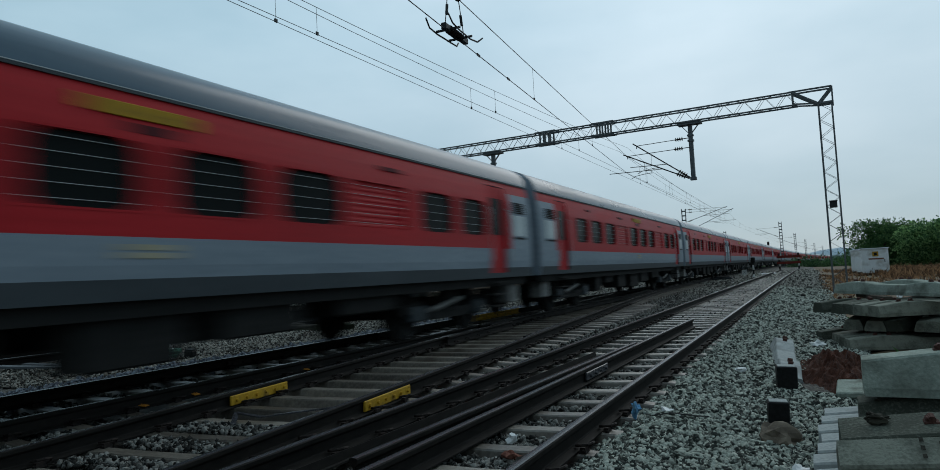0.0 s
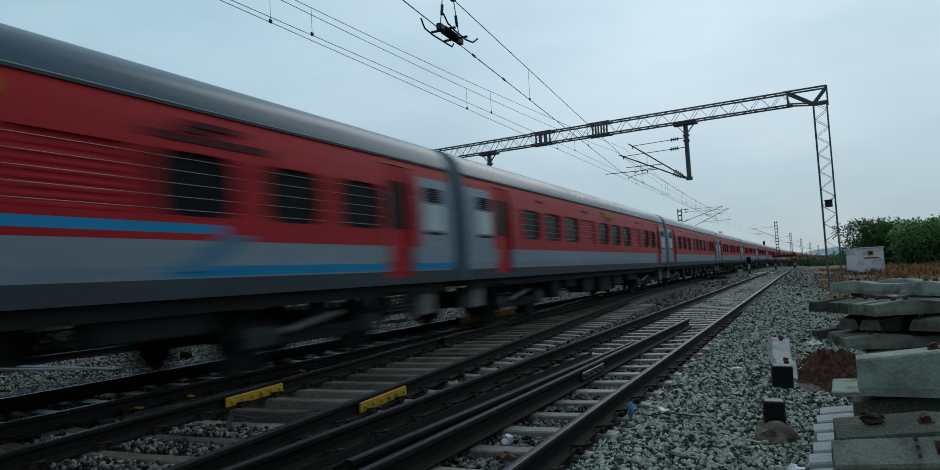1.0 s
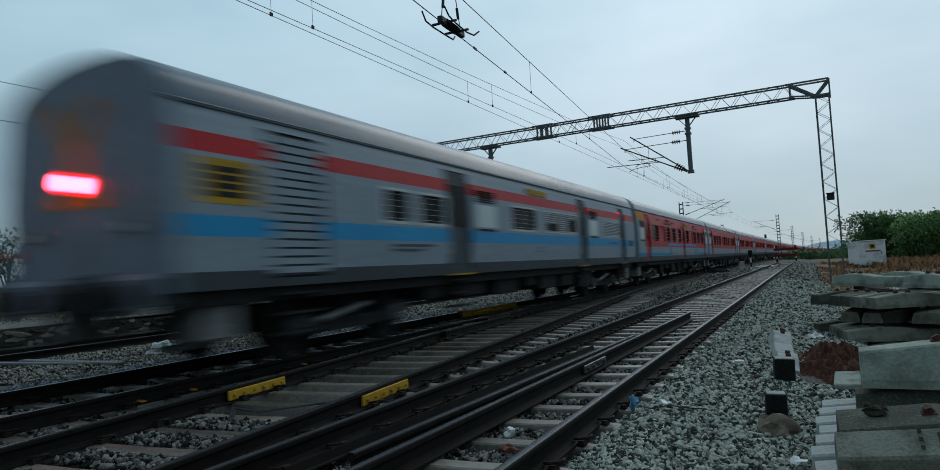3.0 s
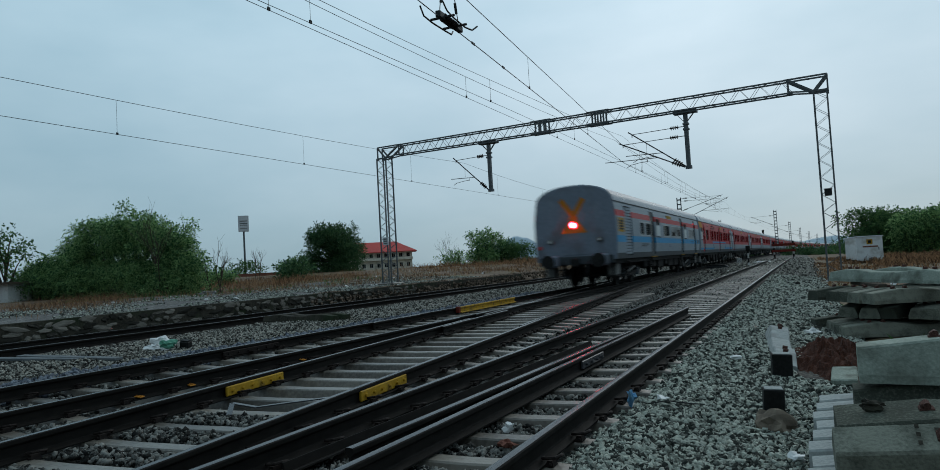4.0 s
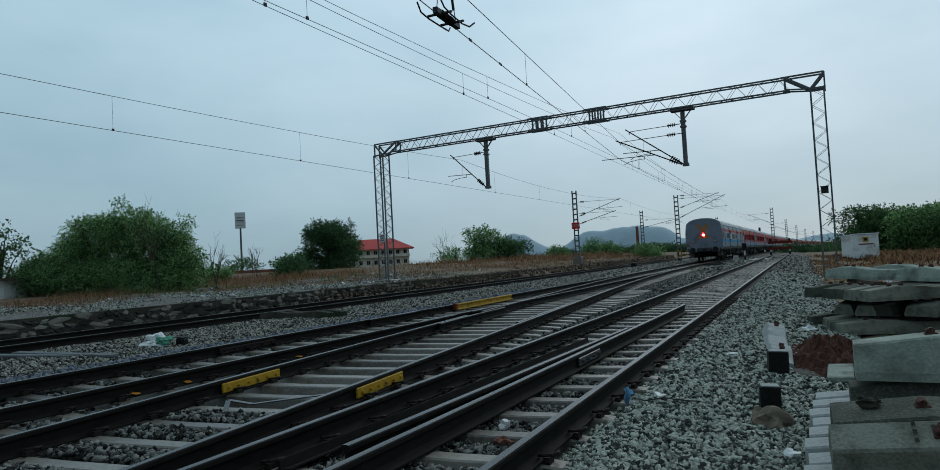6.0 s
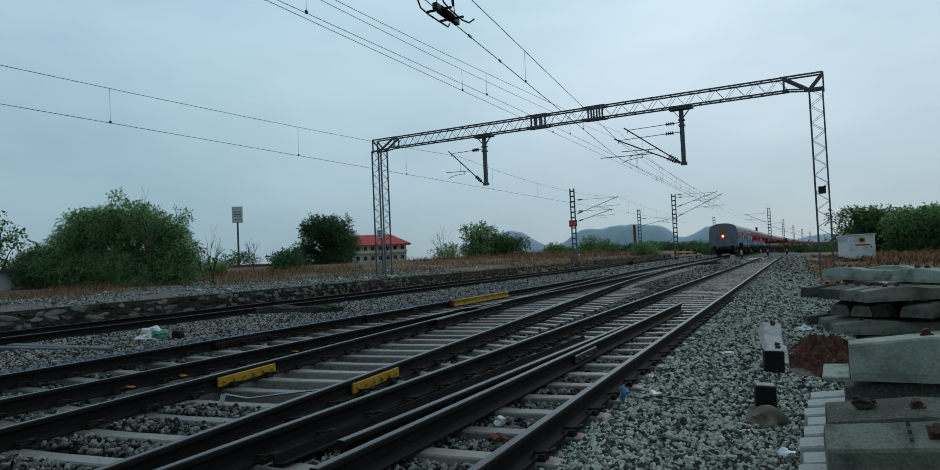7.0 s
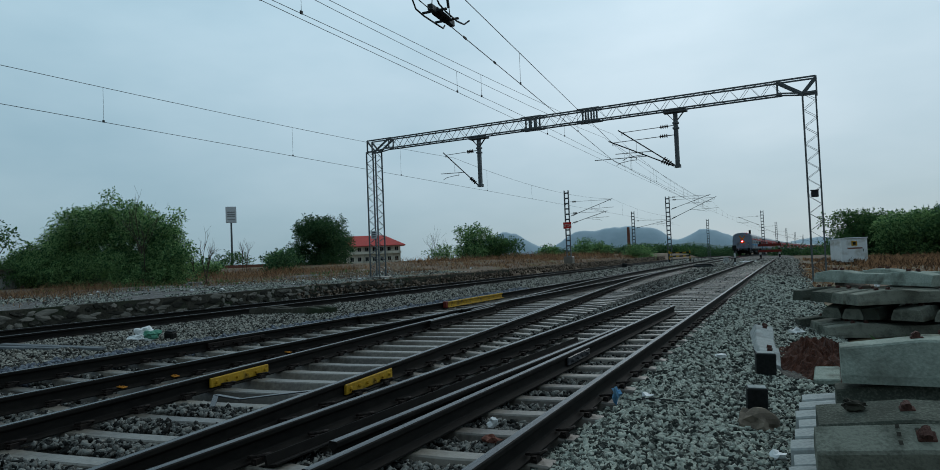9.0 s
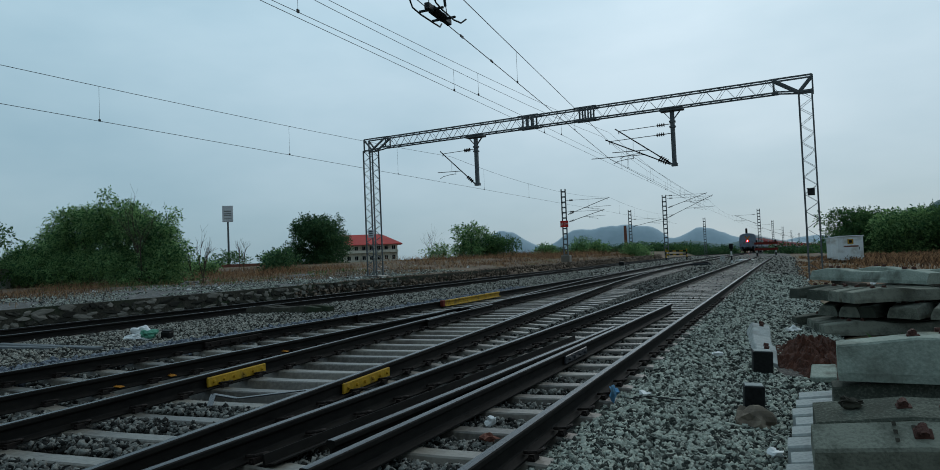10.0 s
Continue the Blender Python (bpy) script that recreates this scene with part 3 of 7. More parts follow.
ridge("backdrop_hill", "hill_near", 1100, -0.50, 0.50, ((-0.19, 0.05, 17), (-0.12, 0.03, 12), (-0.03, 0.05, 14), (-0.30, 0.06, 8), (0.19, 0.055, 60)), 9.0, "hills covered with trees behind the railway, their green tinted with haze")

# ---------------------------------------------------------------- tracks
RAIL = ((-0.069, -0.172), (0.069, -0.172), (0.069, -0.160), (0.014, -0.142), (0.009, -0.130), (0.009, -0.060), (0.030, -0.044), (0.034, -0.036), (0.034, -0.010), (0.027, -0.0015), (0.010, 0.0),
        (-0.010, 0.0), (-0.027, -0.0015), (-0.034, -0.010), (-0.034, -0.036), (-0.030, -0.044), (-0.009, -0.060), (-0.009, -0.130), (-0.014, -0.142), (-0.069, -0.160))
RAIL_MATS = [1, 1, 1, 1, 1, 1, 1, 1, 1, 0, 0, 0, 1, 1, 1, 1, 1, 1, 1, 1]


def line(fx, y0, y1, off, z=0.0, wobble=0.0, step=None):
    """Stations of a rail that runs beside the centre line fx."""
    ys, y = [], y0
    while y < y1 - 1e-6:
        ys.append(y)
        y += step or (1.0 if y < 60 else 4.0)
    ys.append(y1)
    out = []
    for y in ys:
        a = -math.atan2(fx(y + 0.5) - fx(y - 0.5), 1.0)
        w = wobble * (noise.noise((y * 0.11, off, 1.0)) + 0.5 * noise.noise((y * 0.3, off, 2.0))) * min(1, max(0, (y - 30) / 40))
        out.append((fx(y) + off * math.cos(a) + w, y + off * math.sin(a), z + grade(y) + w * 0.5, a))
    return out


def rail(parent, fx, y0, y1, off, z=0.0, name="rail", label="", wobble=0.0):
    bm = bmesh.new()
    extrude(bm, RAIL, line(fx, y0, y1, off, z, wobble), mats=RAIL_MATS)
    return part(name, bm, ("rail_top", "rail_side"), parent, label)


def sleeper_mesh(length, name="sleeper", base=0.245, top=0.165, height=0.20, dip=0.012):
    """A prestressed concrete sleeper, along x: battered sides, raised rail seats, a lower middle."""
    bm = bmesh.new()
    half = length / 2
    fall = 0.02 + dip * 0.7
    prof = ((-half, height - fall), (-half + 0.42, height), (-half + 0.72, height - 0.004), (-half + 1.05, height - dip), (half - 1.05, height - dip), (half - 0.72, height - 0.004), (half - 0.42, height), (half, height - fall))
    rings = []
    for x, h in prof:
        rings.append([bm.verts.new((x, y, z)) for y, z in ((-base / 2, 0), (base / 2, 0), (base / 2, 0.05), (top / 2, h - 0.012), (top / 2 - 0.012, h), (-top / 2 + 0.012, h), (-top / 2, h - 0.012), (-base / 2, 0.05))])
    for a, b in zip(rings, rings[1:]):
        for k in range(8):
            bm.faces.new((a[k], a[(k + 1) % 8], b[(k + 1) % 8], b[k]))
    bm.faces.new(rings[0][::-1])
    bm.faces.new(rings[-1])
    bmesh.ops.recalc_face_normals(bm, faces=bm.faces)
    return mesh_of(bm, name)


def clip_mesh():
    """A sprung rail clip on its shoulder."""
    bm = bmesh.new()
    box(bm, 0.070, 0.125, -0.045, 0.045, -0.005, 0.035, taper=0.010)
    tube(bm, [(0.105, -0.055, 0.012), (0.105, 0.045, 0.018), (0.125, 0.075, 0.035), (0.155, 0.060, 0.055), (0.160, 0.0, 0.062), (0.140, -0.045, 0.060), (0.090, -0.055, 0.055), (0.050, -0.030, 0.045), (0.045, 0.010, 0.038)], 0.011, 6)
    return mesh_of(bm, "rail_clip")


def lay_sleepers(parent, fx, ys, me, drop, matname, turn=True, shift=0.0):
    rnd = random.Random(len(ys))
    for y in ys:
        a = -math.degrees(math.atan2(fx(y + 0.5) - fx(y - 0.5), 1.0)) if turn else 0.0
        part("sleeper", me, matname, parent, m=pose(fx(y) + shift + rnd.uniform(-0.02, 0.02), y + rnd.uniform(-0.015, 0.015), drop + grade(y) + rnd.uniform(-0.006, 0.003), 0, 0, a + rnd.uniform(-0.5, 0.5)))


def lay_clips(parent, fx, ys, me, offs, z=-0.172):
    for y in ys:
        a = math.degrees(-math.atan2(fx(y + 0.5) - fx(y - 0.5), 1.0))
        for off in offs:
            for side in (0, 180):
                part("rail_clip", me, "clip", parent, m=pose(fx(y) + off, y, z, 0, 0, a + side))


SLEEPER, SLEEPER_LONG, SLEEPER_LONGER, CLIP = sleeper_mesh(2.75), sleeper_mesh(3.45), sleeper_mesh(4.3), clip_mesh()
HALF = GAUGE / 2 + 0.034
YARD_Y = [1.6 + 0.62 * i for i in range(136)]
MAIN_Y = [1.2 + 0.62 * i for i in range(260)]
TURN_Y = [1.35 + 0.60 * i for i in range(75)]
LEFT_Y = [3.0 + 0.65 * i for i in range(170)]

yard = thing("railway_track", "siding track with dark rusty rails on concrete sleepers", "railway track", "tracks", "structure")
main = thing("railway_track", "main line track with worn shiny rails and dark sleepers", "railway track", "tracks", "structure")
turn = thing("railway_track", "turnout track joining the main line on long concrete sleepers", "railway track", "tracks", "structure")
left = thing("railway_track", "loop track with dark rusty rails below the stone wall", "railway track", "tracks", "structure")
for s in (-1, 1):
    rail(yard, yard_x, 0.4, YARD_END, s * HALF, wobble=0.16)
    rail(left, left_x, -12, 220, s * HALF, z=-0.08)
rail(main, main_x, -12, 640, -HALF)
rail(main, main_x, -12, 13.1, HALF)
rail(main, main_x, 13.9, 640, HALF)
rail(turn, turnout_x, -2, 48.5, HALF)
rail(turn, turnout_x, -2, 13.0, -HALF)
rail(turn, turnout_x, 13.9, 48.5, -HALF)
# the crossing: wing rails, the point of the frog and the check rails
rail(main, lambda y: turnout_x(min(y, 12.4)) - HALF + 0.09 - (0.10 if y > 12.4 else 0) * (y - 12.4) * 0.55, 11.2, 14.9, 0.0, name="wing_rail")
rail(main, lambda y: MAIN_X + HALF - 0.09 + 0.05 * max(0, y - 13.2), 11.8, 15.2, 0.0, name="wing_rail")
rail(main, lambda y: MAIN_X, 12.2, 14.2, -HALF + 0.085, name="check_rail")
rail(turn, turnout_x, 11.2, 16.0, HALF - 0.085, name="check_rail")
lay_sleepers(yard, yard_x, YARD_Y, SLEEPER, -0.372, "sleeper")
lay_sleepers(left, left_x, LEFT_Y, SLEEPER, -0.452, "sleeper")
lay_sleepers(main, main_x, [y for y in MAIN_Y if y < 9.5 or y > 46], SLEEPER, -0.372, "sleeper")
lay_sleepers(turn, turnout_x, [y for y in TURN_Y if y < 9.3], SLEEPER, -0.372, "sleeper", shift=0.0)
lay_sleepers(turn, lambda y: (turnout_x(y) + 1.30 + MAIN_X - 1.32) / 2, [y for y in TURN_Y if 9.3 < y < 24], sleeper_mesh(5.0), -0.372, "sleeper", turn=False)
lay_sleepers(turn, lambda y: (turnout_x(y) + 1.30 + MAIN_X - 1.32) / 2, [y for y in TURN_Y if y >= 24], SLEEPER_LONG, -0.372, "sleeper", turn=False)
lay_clips(yard, yard_x, [y for y in YARD_Y if y < 18], CLIP, (-HALF, HALF))
lay_clips(turn, turnout_x, [y for y in TURN_Y if y < 24], CLIP, (-HALF, HALF))
lay_clips(main, main_x, [y for y in MAIN_Y if y < 15], CLIP, (-HALF, HALF))


def joint_bar(parent, fx, off, y0, y1, side, mat, label, low=-0.145, high=-0.052, thick=0.030):
    """A bolted fishplate against a rail's web."""
    a = -math.atan2(fx(y1) - fx(y0), y1 - y0)
    bm = bmesh.new()
    n = y1 - y0
    box(bm, 0.020, 0.020 + thick, -n / 2, n / 2, low, high, bevel=0.008)
    for i in range(6):
        y = -n / 2 + n * (i + 0.5) / 6
        bar(bm, (0.018 + thick, y, (low + high) / 2), (0.018 + thick + 0.026, y, (low + high) / 2), 0.017, 6)
    ym = (y0 + y1) / 2
    return part("joint_bar", bm, mat, parent, label, pose(fx(ym) + off, ym, 0, 0, 0, math.degrees(a) + (0 if side > 0 else 180)))


joint_bar(turn, turnout_x, -HALF, 5.35, 6.35, 1, "yellow", "yellow painted bolted joint bar", high=-0.040)
joint_bar(turn, turnout_x, HALF, 5.40, 6.40, 1, "yellow", "yellow painted bolted joint bar", high=-0.040)
joint_bar(main, main_x, -HALF, 8.0, 9.3, 1, "clip", "dull rust-brown joint bar")
bm = bmesh.new()
extrude(bm, [(u * 1.15 + 0.085, v * 0.95 + 0.012) for u, v in RAIL], line(main_x, 16.3, 20.2, -HALF))
part("check_rail", bm, "yellow", main, "yellow painted check rail")
bm = bmesh.new()
box(bm, -0.05, 0.05, -0.06, 0.06, -0.15, 0.02, bevel=0.01)
part("check_rail_end", bm, "red_paint", main, "red painted end of the check rail", pose(MAIN_X - HALF + 0.085, 16.24, 0))


def loose_rail(x0, y0, x1, y1, z, label, tilt=0.0):
    bm = bmesh.new()
    n = math.hypot(x1 - x0, y1 - y0)
    k = 14
    extrude(bm, RAIL, [(0, n * i / k - n / 2, 0.172, 0) for i in range(k + 1)], mats=[1, 1, 1, 1, 1, 1, 1, 1, 1, 0, 0, 0, 1, 1, 1, 1, 1, 1, 1, 1])
    for i in (0, 1):
        y = (n / 2 - 0.02) * (1 if i else -1)
        for d in (0.10, 0.22):
            bar(bm, (-0.012, y - math.copysign(d, y), 0.08), (0.012, y - math.copysign(d, y), 0.08), 0.016, 8, mat=1)
    r = thing("loose_rail", label, "rail", "loose rails in the siding", m=pose((x0 + x1) / 2, (y0 + y1) / 2, z, 0, tilt, -math.degrees(math.atan2(x1 - x0, y1 - y0))))
    part("rail_body", bm, ("rail_top", "rail_side"), r)
    return r


long_rail = loose_rail(-2.49, 3.0, -2.24, 14.6, -0.172, "long worn steel rail lying loose on the siding sleepers")
loose_rail(-2.72, 3.55, -2.44, 10.3, -0.178, "worn steel rail lying loose beside a longer one")
for y in (-0.9,):
    bm = bmesh.new()
    box(bm, 0.016, 0.046, y - 0.42, y + 0.42, 0.035, 0.128, bevel=0.008)
    for i in range(4):
        bar(bm, (0.044, y - 0.3 + 0.2 * i, 0.08), (0.072, y - 0.3 + 0.2 * i, 0.08), 0.017, 6)
    part("joint_bar", bm, "rail_top", long_rail, "bolted steel joint bar")
bm = bmesh.new()
box(bm, -0.085, 0.085, -3.2, 3.2, 0, 0.012)
box(bm, -0.010, 0.010, -3.2, 3.2, 0.012, 0.075)
thing("steel_channel", "long dark steel section lying beside the siding rail", "steel bar", bm=bm, mats="rail_side", m=pose(-3.03, 6.6, -0.17, 0, -12, -2.0))


# ---------------------------------------------------------------- stone wall at the bank
def stone_wall():
    bm = bmesh.new()
    ys = [-14 + i for i in range(60)]
    for a, b in zip(ys, ys[1:]):
        vs = [bm.verts.new(p) for p in ((-18.26, a, -0.5), (-18.26, b, -0.5), (-18.29, b, 0.30), (-18.29, a, 0.30))]
        bm.faces.new(vs)
        ws = [bm.verts.new(p) for p in ((-18.29, a, 0.30), (-18.29, b, 0.30), (-18.75, b, 0.29), (-18.75, a, 0.29))]
        bm.faces.new(ws)
    wall = thing("wall_west", "low dark rubble stone retaining wall below the bank", "wall", kind="structure", bm=bm, mats="mortar")
    rnd = random.Random(5)
    shapes = []
    for i in range(10):
        sb = bmesh.new()
        blob(sb, (0, 0, 0), (0.045, 0.5, 0.5), i + 1.3, rough=0.42, sub=2)
        shapes.append(mesh_of(sb, "stone"))
    count = 0
    for row in range(4):
        y = 6.5 + rnd.random() * 0.3
        while y < 30 and count < 300:
            w = rnd.uniform(0.16, 0.46) if rnd.random() < 0.8 else 0.60
            h = rnd.uniform(0.11, 0.20)
            z = -0.36 + 0.155 * row + rnd.uniform(-0.03, 0.02)
            ob = part("stone", rnd.choice(shapes), "stone", wall, m=pose(-18.285 + rnd.uniform(-0.015, 0.020), y + w / 2, z + h / 2, rnd.uniform(-12, 12), 0, rnd.uniform(-6, 6)) @ Matrix.Diagonal((1, w, h, 1)))
            count += 1
            y += w * rnd.uniform(0.95, 1.15) + (rnd.uniform(0.05, 0.35) if rnd.random() < 0.3 else 0)


stone_wall()


# ---------------------------------------------------------------- overhead line
def lattice(bm, a, b, w, d, n, chord=0.06, lace=0.028, side=Vector((1, 0, 0)), deep=Vector((0, 1, 0))):
    """A boxed lattice from a to b: four chords and zigzag lacing on all faces."""
    a, b = Vector(a), Vector(b)
    cs = [side * (w / 2 * sx) + deep * (d / 2 * sy) for sx, sy in ((-1, -1), (1, -1), (1, 1), (-1, 1))]
    for c in cs:
        beam(bm, a + c, b + c, chord)
    for i in range(n):
        p, q = a + (b - a) * (i / n), a + (b - a) * ((i + 1) / n)
        mid = (p + q) / 2
        for k in range(4):
            c, e = (cs[k], cs[(k + 1) % 4]) if k < 2 else (cs[(k + 1) % 4], cs[k])
            beam(bm, p + c, mid + e, lace, 0.012)
            beam(bm, mid + e, q + c, lace, 0.012)


GY = 32.0
UP, ALONG, ACROSS = Vector((0, 0, 1)), Vector((0, 1, 0)), Vector((1, 0, 0))


def gantry():
    g = thing("portal_gantry", "grey lattice steel portal spanning the tracks", "gantry")
    for x, base, top in ((-21.33, 0.32, 7.56), (1.14, -0.42, 7.61)):
        bm = bmesh.new()
        lattice(bm, (x, GY, base), (x, GY, top), 0.50 if x > 0 else 0.62, 0.46 if x > 0 else 0.62, 11, 0.065, 0.035)
        part("post", bm, "steel", g)
        bm = bmesh.new()
        box(bm, x - 0.55, x + 0.55, GY - 0.55, GY + 0.55, base - 0.5, base + 0.06, bevel=0.03)
        part("footing", bm, "pale_concrete" if x > 0 else "sleeper", g, "concrete footing")
        s = 1 if x < 0 else -1
        xo = x - s * 0.29
        for y in (GY - 0.23, GY + 0.23):
            for p, q, w in (((xo, y, 7.46), (xo, y, 8.21), 0.065), ((xo, y, 8.21), (x + s * 1.35, y, 8.21), 0.065), ((x + s * 0.25, y, 7.56), (xo, y, 8.19), 0.08), ((x + s * 0.25, y, 7.56), (x + s * 1.2, y, 7.68), 0.06),
                            ((x + s * 0.25, y, 7.56), (x + s * 1.2, y, 8.19), 0.09), ((x + s * 1.2, y, 7.64), (x + s * 1.2, y, 8.21), 0.06), ((x + s * 0.25, y, 7.56), (xo, y, 7.56), 0.08)):
                bm = bmesh.new()
                beam(bm, p, q, w)
                part("knee_brace", bm, "steel", g)
    bm = bmesh.new()
    lattice(bm, (-20.33, GY, 7.92), (0.12, GY, 7.92), 0.56, 0.46, 24, 0.062, 0.034, UP, ALONG)
    for x in (-11.4, -8.4):
        for dx in (-0.28, 0, 0.28):
            for y in (-0.24, 0.24):
                beam(bm, (x + dx, GY + y, 7.62), (x + dx, GY + y, 8.22), 0.07)
        for z in (7.63, 8.21):
            for y in (-0.25, 0.25):
                beam(bm, (x - 0.55, GY + y, z), (x + 0.55, GY + y, z), 0.09)
    part("beam", bm, "steel", g)
    for x, zt, lean in ((-4.36, 7.62, 0), (-14.52, 7.62, 0)):
        bm = bmesh.new()
        box(bm, x - 0.52, x + 0.52, GY - 0.22, GY + 0.22, 7.50, 7.62, bevel=0.01)
        for sx in (-1, 1):
            beam(bm, (x + sx * 0.38, GY, 7.50), (x, GY, 7.05), 0.10, 0.03)
        part("hanger_plate", bm, "steel", g)
        bm = bmesh.new()
        box(bm, x - 0.09, x + 0.09, GY - 0.09, GY + 0.09, 4.98, 7.50, bevel=0.012)
        box(bm, x - 0.13, x + 0.13, GY - 0.12, GY + 0.12, 4.96, 5.10)
        for z in (7.02, 6.78):
            box(bm, x - 0.13, x + 0.13, GY - 0.12, GY + 0.12, z - 0.04, z + 0.04)
        part("drop_post", bm, "steel", g)
    bm = bmesh.new()
    box(bm, 1.0, 1.28, GY - 0.36, GY - 0.24, 3.15, 3.42, bevel=0.02)
    box(bm, 0.98, 1.30, GY - 0.40, GY - 0.22, 3.42, 3.45)
    part("lamp_box", bm, "dark_steel", g, "small dark box on the post")
    bm = bmesh.new()
    box(bm, -21.48, -21.08, GY - 0.37, GY - 0.33, 2.55, 3.0, bevel=0.01)
    part("number_plate", bm, "signboard", g, "small pale plate with unreadable marks")
    bm = bmesh.new()
    for i in range(3):
        box(bm, -21.41, -21.15, GY - 0.376, GY - 0.371, 2.63 + i * 0.12, 2.68 + i * 0.12)
    part("plate_bar", bm, "black", g)
    g.matrix_basis = pose(-10, GY, 0) @ pose(0, 0, 0, 0, 0, -2.55) @ pose(10, -GY, 0)


gantry()


def insulator(bm, a, b, n=4, r=0.105):
    a, b = Vector(a), Vector(b)
    bar(bm, a, b, 0.03, 8)
    for i in range(n):
        p = a + (b - a) * ((i + 0.35) / n)
        q = a + (b - a) * ((i + 0.75) / n)
        bar(bm, p, q, r, 10, r * 0.55)


def cantilever(x, y, z, s, reach, label, group="cantilevers", twin=False, spread=1.0, top=1.9):
    """A bracket arm at a mast: s is the side to which it reaches; z the height of its foot."""
    c = thing("cantilever", label, "bracket arm", group, m=pose(x, y, z))
    tip = Vector((s * reach, 0, top))
    foot = Vector((s * 0.10, 0, 0.12))
    bm = bmesh.new()
    d = (tip - foot).normalized()
    insulator(bm, foot + d * 0.18, foot + d * 0.62)
    part("insulator", bm, "insulator", c)
    bm = bmesh.new()
    bar(bm, foot, foot + d * 0.2, 0.035, 8)
    bar(bm, foot + d * 0.6, tip + d * 0.22, 0.028, 8)
    part("bracket_tube", bm, "dark_steel", c)
    bm = bmesh.new()
    st = Vector((s * 0.10, 0, top + 0.06))
    e = (tip - st).normalized()
    insulator(bm, st + e * 0.2, st + e * 0.58)
    part("insulator", bm, "insulator", c)
    bm = bmesh.new()
    bar(bm, st - e * 0.1, st + e * 0.25, 0.02, 6)
    bar(bm, st + e * 0.55, tip, 0.016, 6)
    bar(bm, tip, tip + Vector((0, 0, -0.14)), 0.02, 6)
    part("stay_tube", bm, "dark_steel", c)
    bm = bmesh.new()
    k = foot.lerp(tip, 0.42)
    zr = k.z + 0.02
    bar(bm, k, (s * (reach + 0.35 * spread), 0, zr + 0.02), 0.018, 6)
    ta = Vector((s * (reach * 0.62), 0, zr - 0.02))
    bar(bm, ta, ta + Vector((0, 0, -0.16)), 0.014, 6)
    tube(bm, [ta + Vector((0, 0, -0.12)), ta + Vector((s * 0.35, 0, -0.14)), ta + Vector((s * 0.75, 0, -0.20)), ta + Vector((s * 0.95, 0, -0.30))], 0.014, 6)
    bar(bm, tip.lerp(foot, 0.28), (s * reach * 0.74, 0, zr + 0.02), 0.008, 5)
    part("registration_arm", bm, "dark_steel", c)
    return c


cantilever(-4.42, GY - 0.14, 4.98, -1, 2.45, "dark bracket arm with insulators hung from the gantry", twin=True)
cantilever(-4.42, GY - 0.38, 4.92, -1, 2.85, "dark bracket arm with insulators hung from the gantry", spread=2.6, top=1.48)
cantilever(-14.56, GY + 0.2, 4.95, -1, 1.95, "dark bracket arm with insulators hung from the gantry")


def mast(x, y, base, top, w=0.42, label="grey lattice steel overhead line mast"):
    m = thing("overhead_mast", label, "mast", "overhead masts", m=pose(x, y, base))
    bm = bmesh.new()
    n = max(6, round((top - base) / 0.55))
    for s in (-1, 1):
        box(bm, s * w / 2 - 0.045, s * w / 2 + 0.045, -0.09, 0.09, 0, top - base)
    for i in range(n):
        z = (top - base) * (i + 0.5) / n
        box(bm, -w / 2, w / 2, -0.07, 0.07, z - 0.07, z + 0.07)
    part("column", bm, "steel", m)
    bm = bmesh.new()
    box(bm, -0.45, 0.45, -0.4, 0.4, -0.6, 0.25, bevel=0.04)
    part("footing", bm, "sleeper", m, "concrete footing")
    return m


def striped(bm, x, y, z0, z1, r, n, first=0):
    for i in range(n):
        bar(bm, (x, y, z0 + (z1 - z0) * i / n), (x, y, z0 + (z1 - z0) * (i + 1) / n), r, 10, mat=(i + first) % 2)


m1 = mast(-20.2, 66, 0.8, 7.8)
bm = bmesh.new()
box(bm, -0.42, 0.42, -0.16, -0.12, 3.1, 3.75, bevel=0.01)
part("stop_board", bm, "sign_red", m1, "red stop board with white letters")
txt = bpy.data.curves.new("stop_text", "FONT")
txt.body, txt.size, txt.extrude, txt.align_x = "STOP", 0.35, 0.004, "CENTER"
txt_me = bpy.data.meshes.new_from_object(bpy.data.objects.new("stop_letters", txt))
part("lettering", txt_me, "white_paint", m1, m=pose(0, -0.17, 3.30, 90))
cantilever(-19.9, 66, 5.05, 1, 4.2, "dark bracket arm on a mast", top=1.5)
cantilever(-19.9, 66.2, 4.3, 1, 3.6, "dark bracket arm on a mast", top=1.1)
mast(-22.2, 108, 0.9, 7.8)
cantilever(-21.9, 108, 5.0, 1, 5.6, "dark bracket arm on a mast", top=1.2)
mast(-12.7, 82, -0.35, 7.7)
cantilever(-12.4, 82, 4.9, 1, 5.0, "dark bracket arm on a mast", top=2.3)
cantilever(-12.4, 81.7, 6.0, 1, 4.4, "dark bracket arm on a mast", top=1.5)
mast(-15.0, 148, -0.5, 7.6)
for y in (127, 182, 236, 290, 344, 398, 452):
    x = main_x(y) + 3.3
    mast(x, y, grade(y) - 0.4, grade(y) + 7.7)
    cantilever(x - 0.3, y, grade(y) + 5.0, -1, 3.4, "dark bracket arm on a mast", top=1.7)


def sagging(y, y0, y1, zs, zm):
    u = (y - (y0 + y1) / 2) / ((y1 - y0) / 2)
    return zm + (zs - zm) * u * u


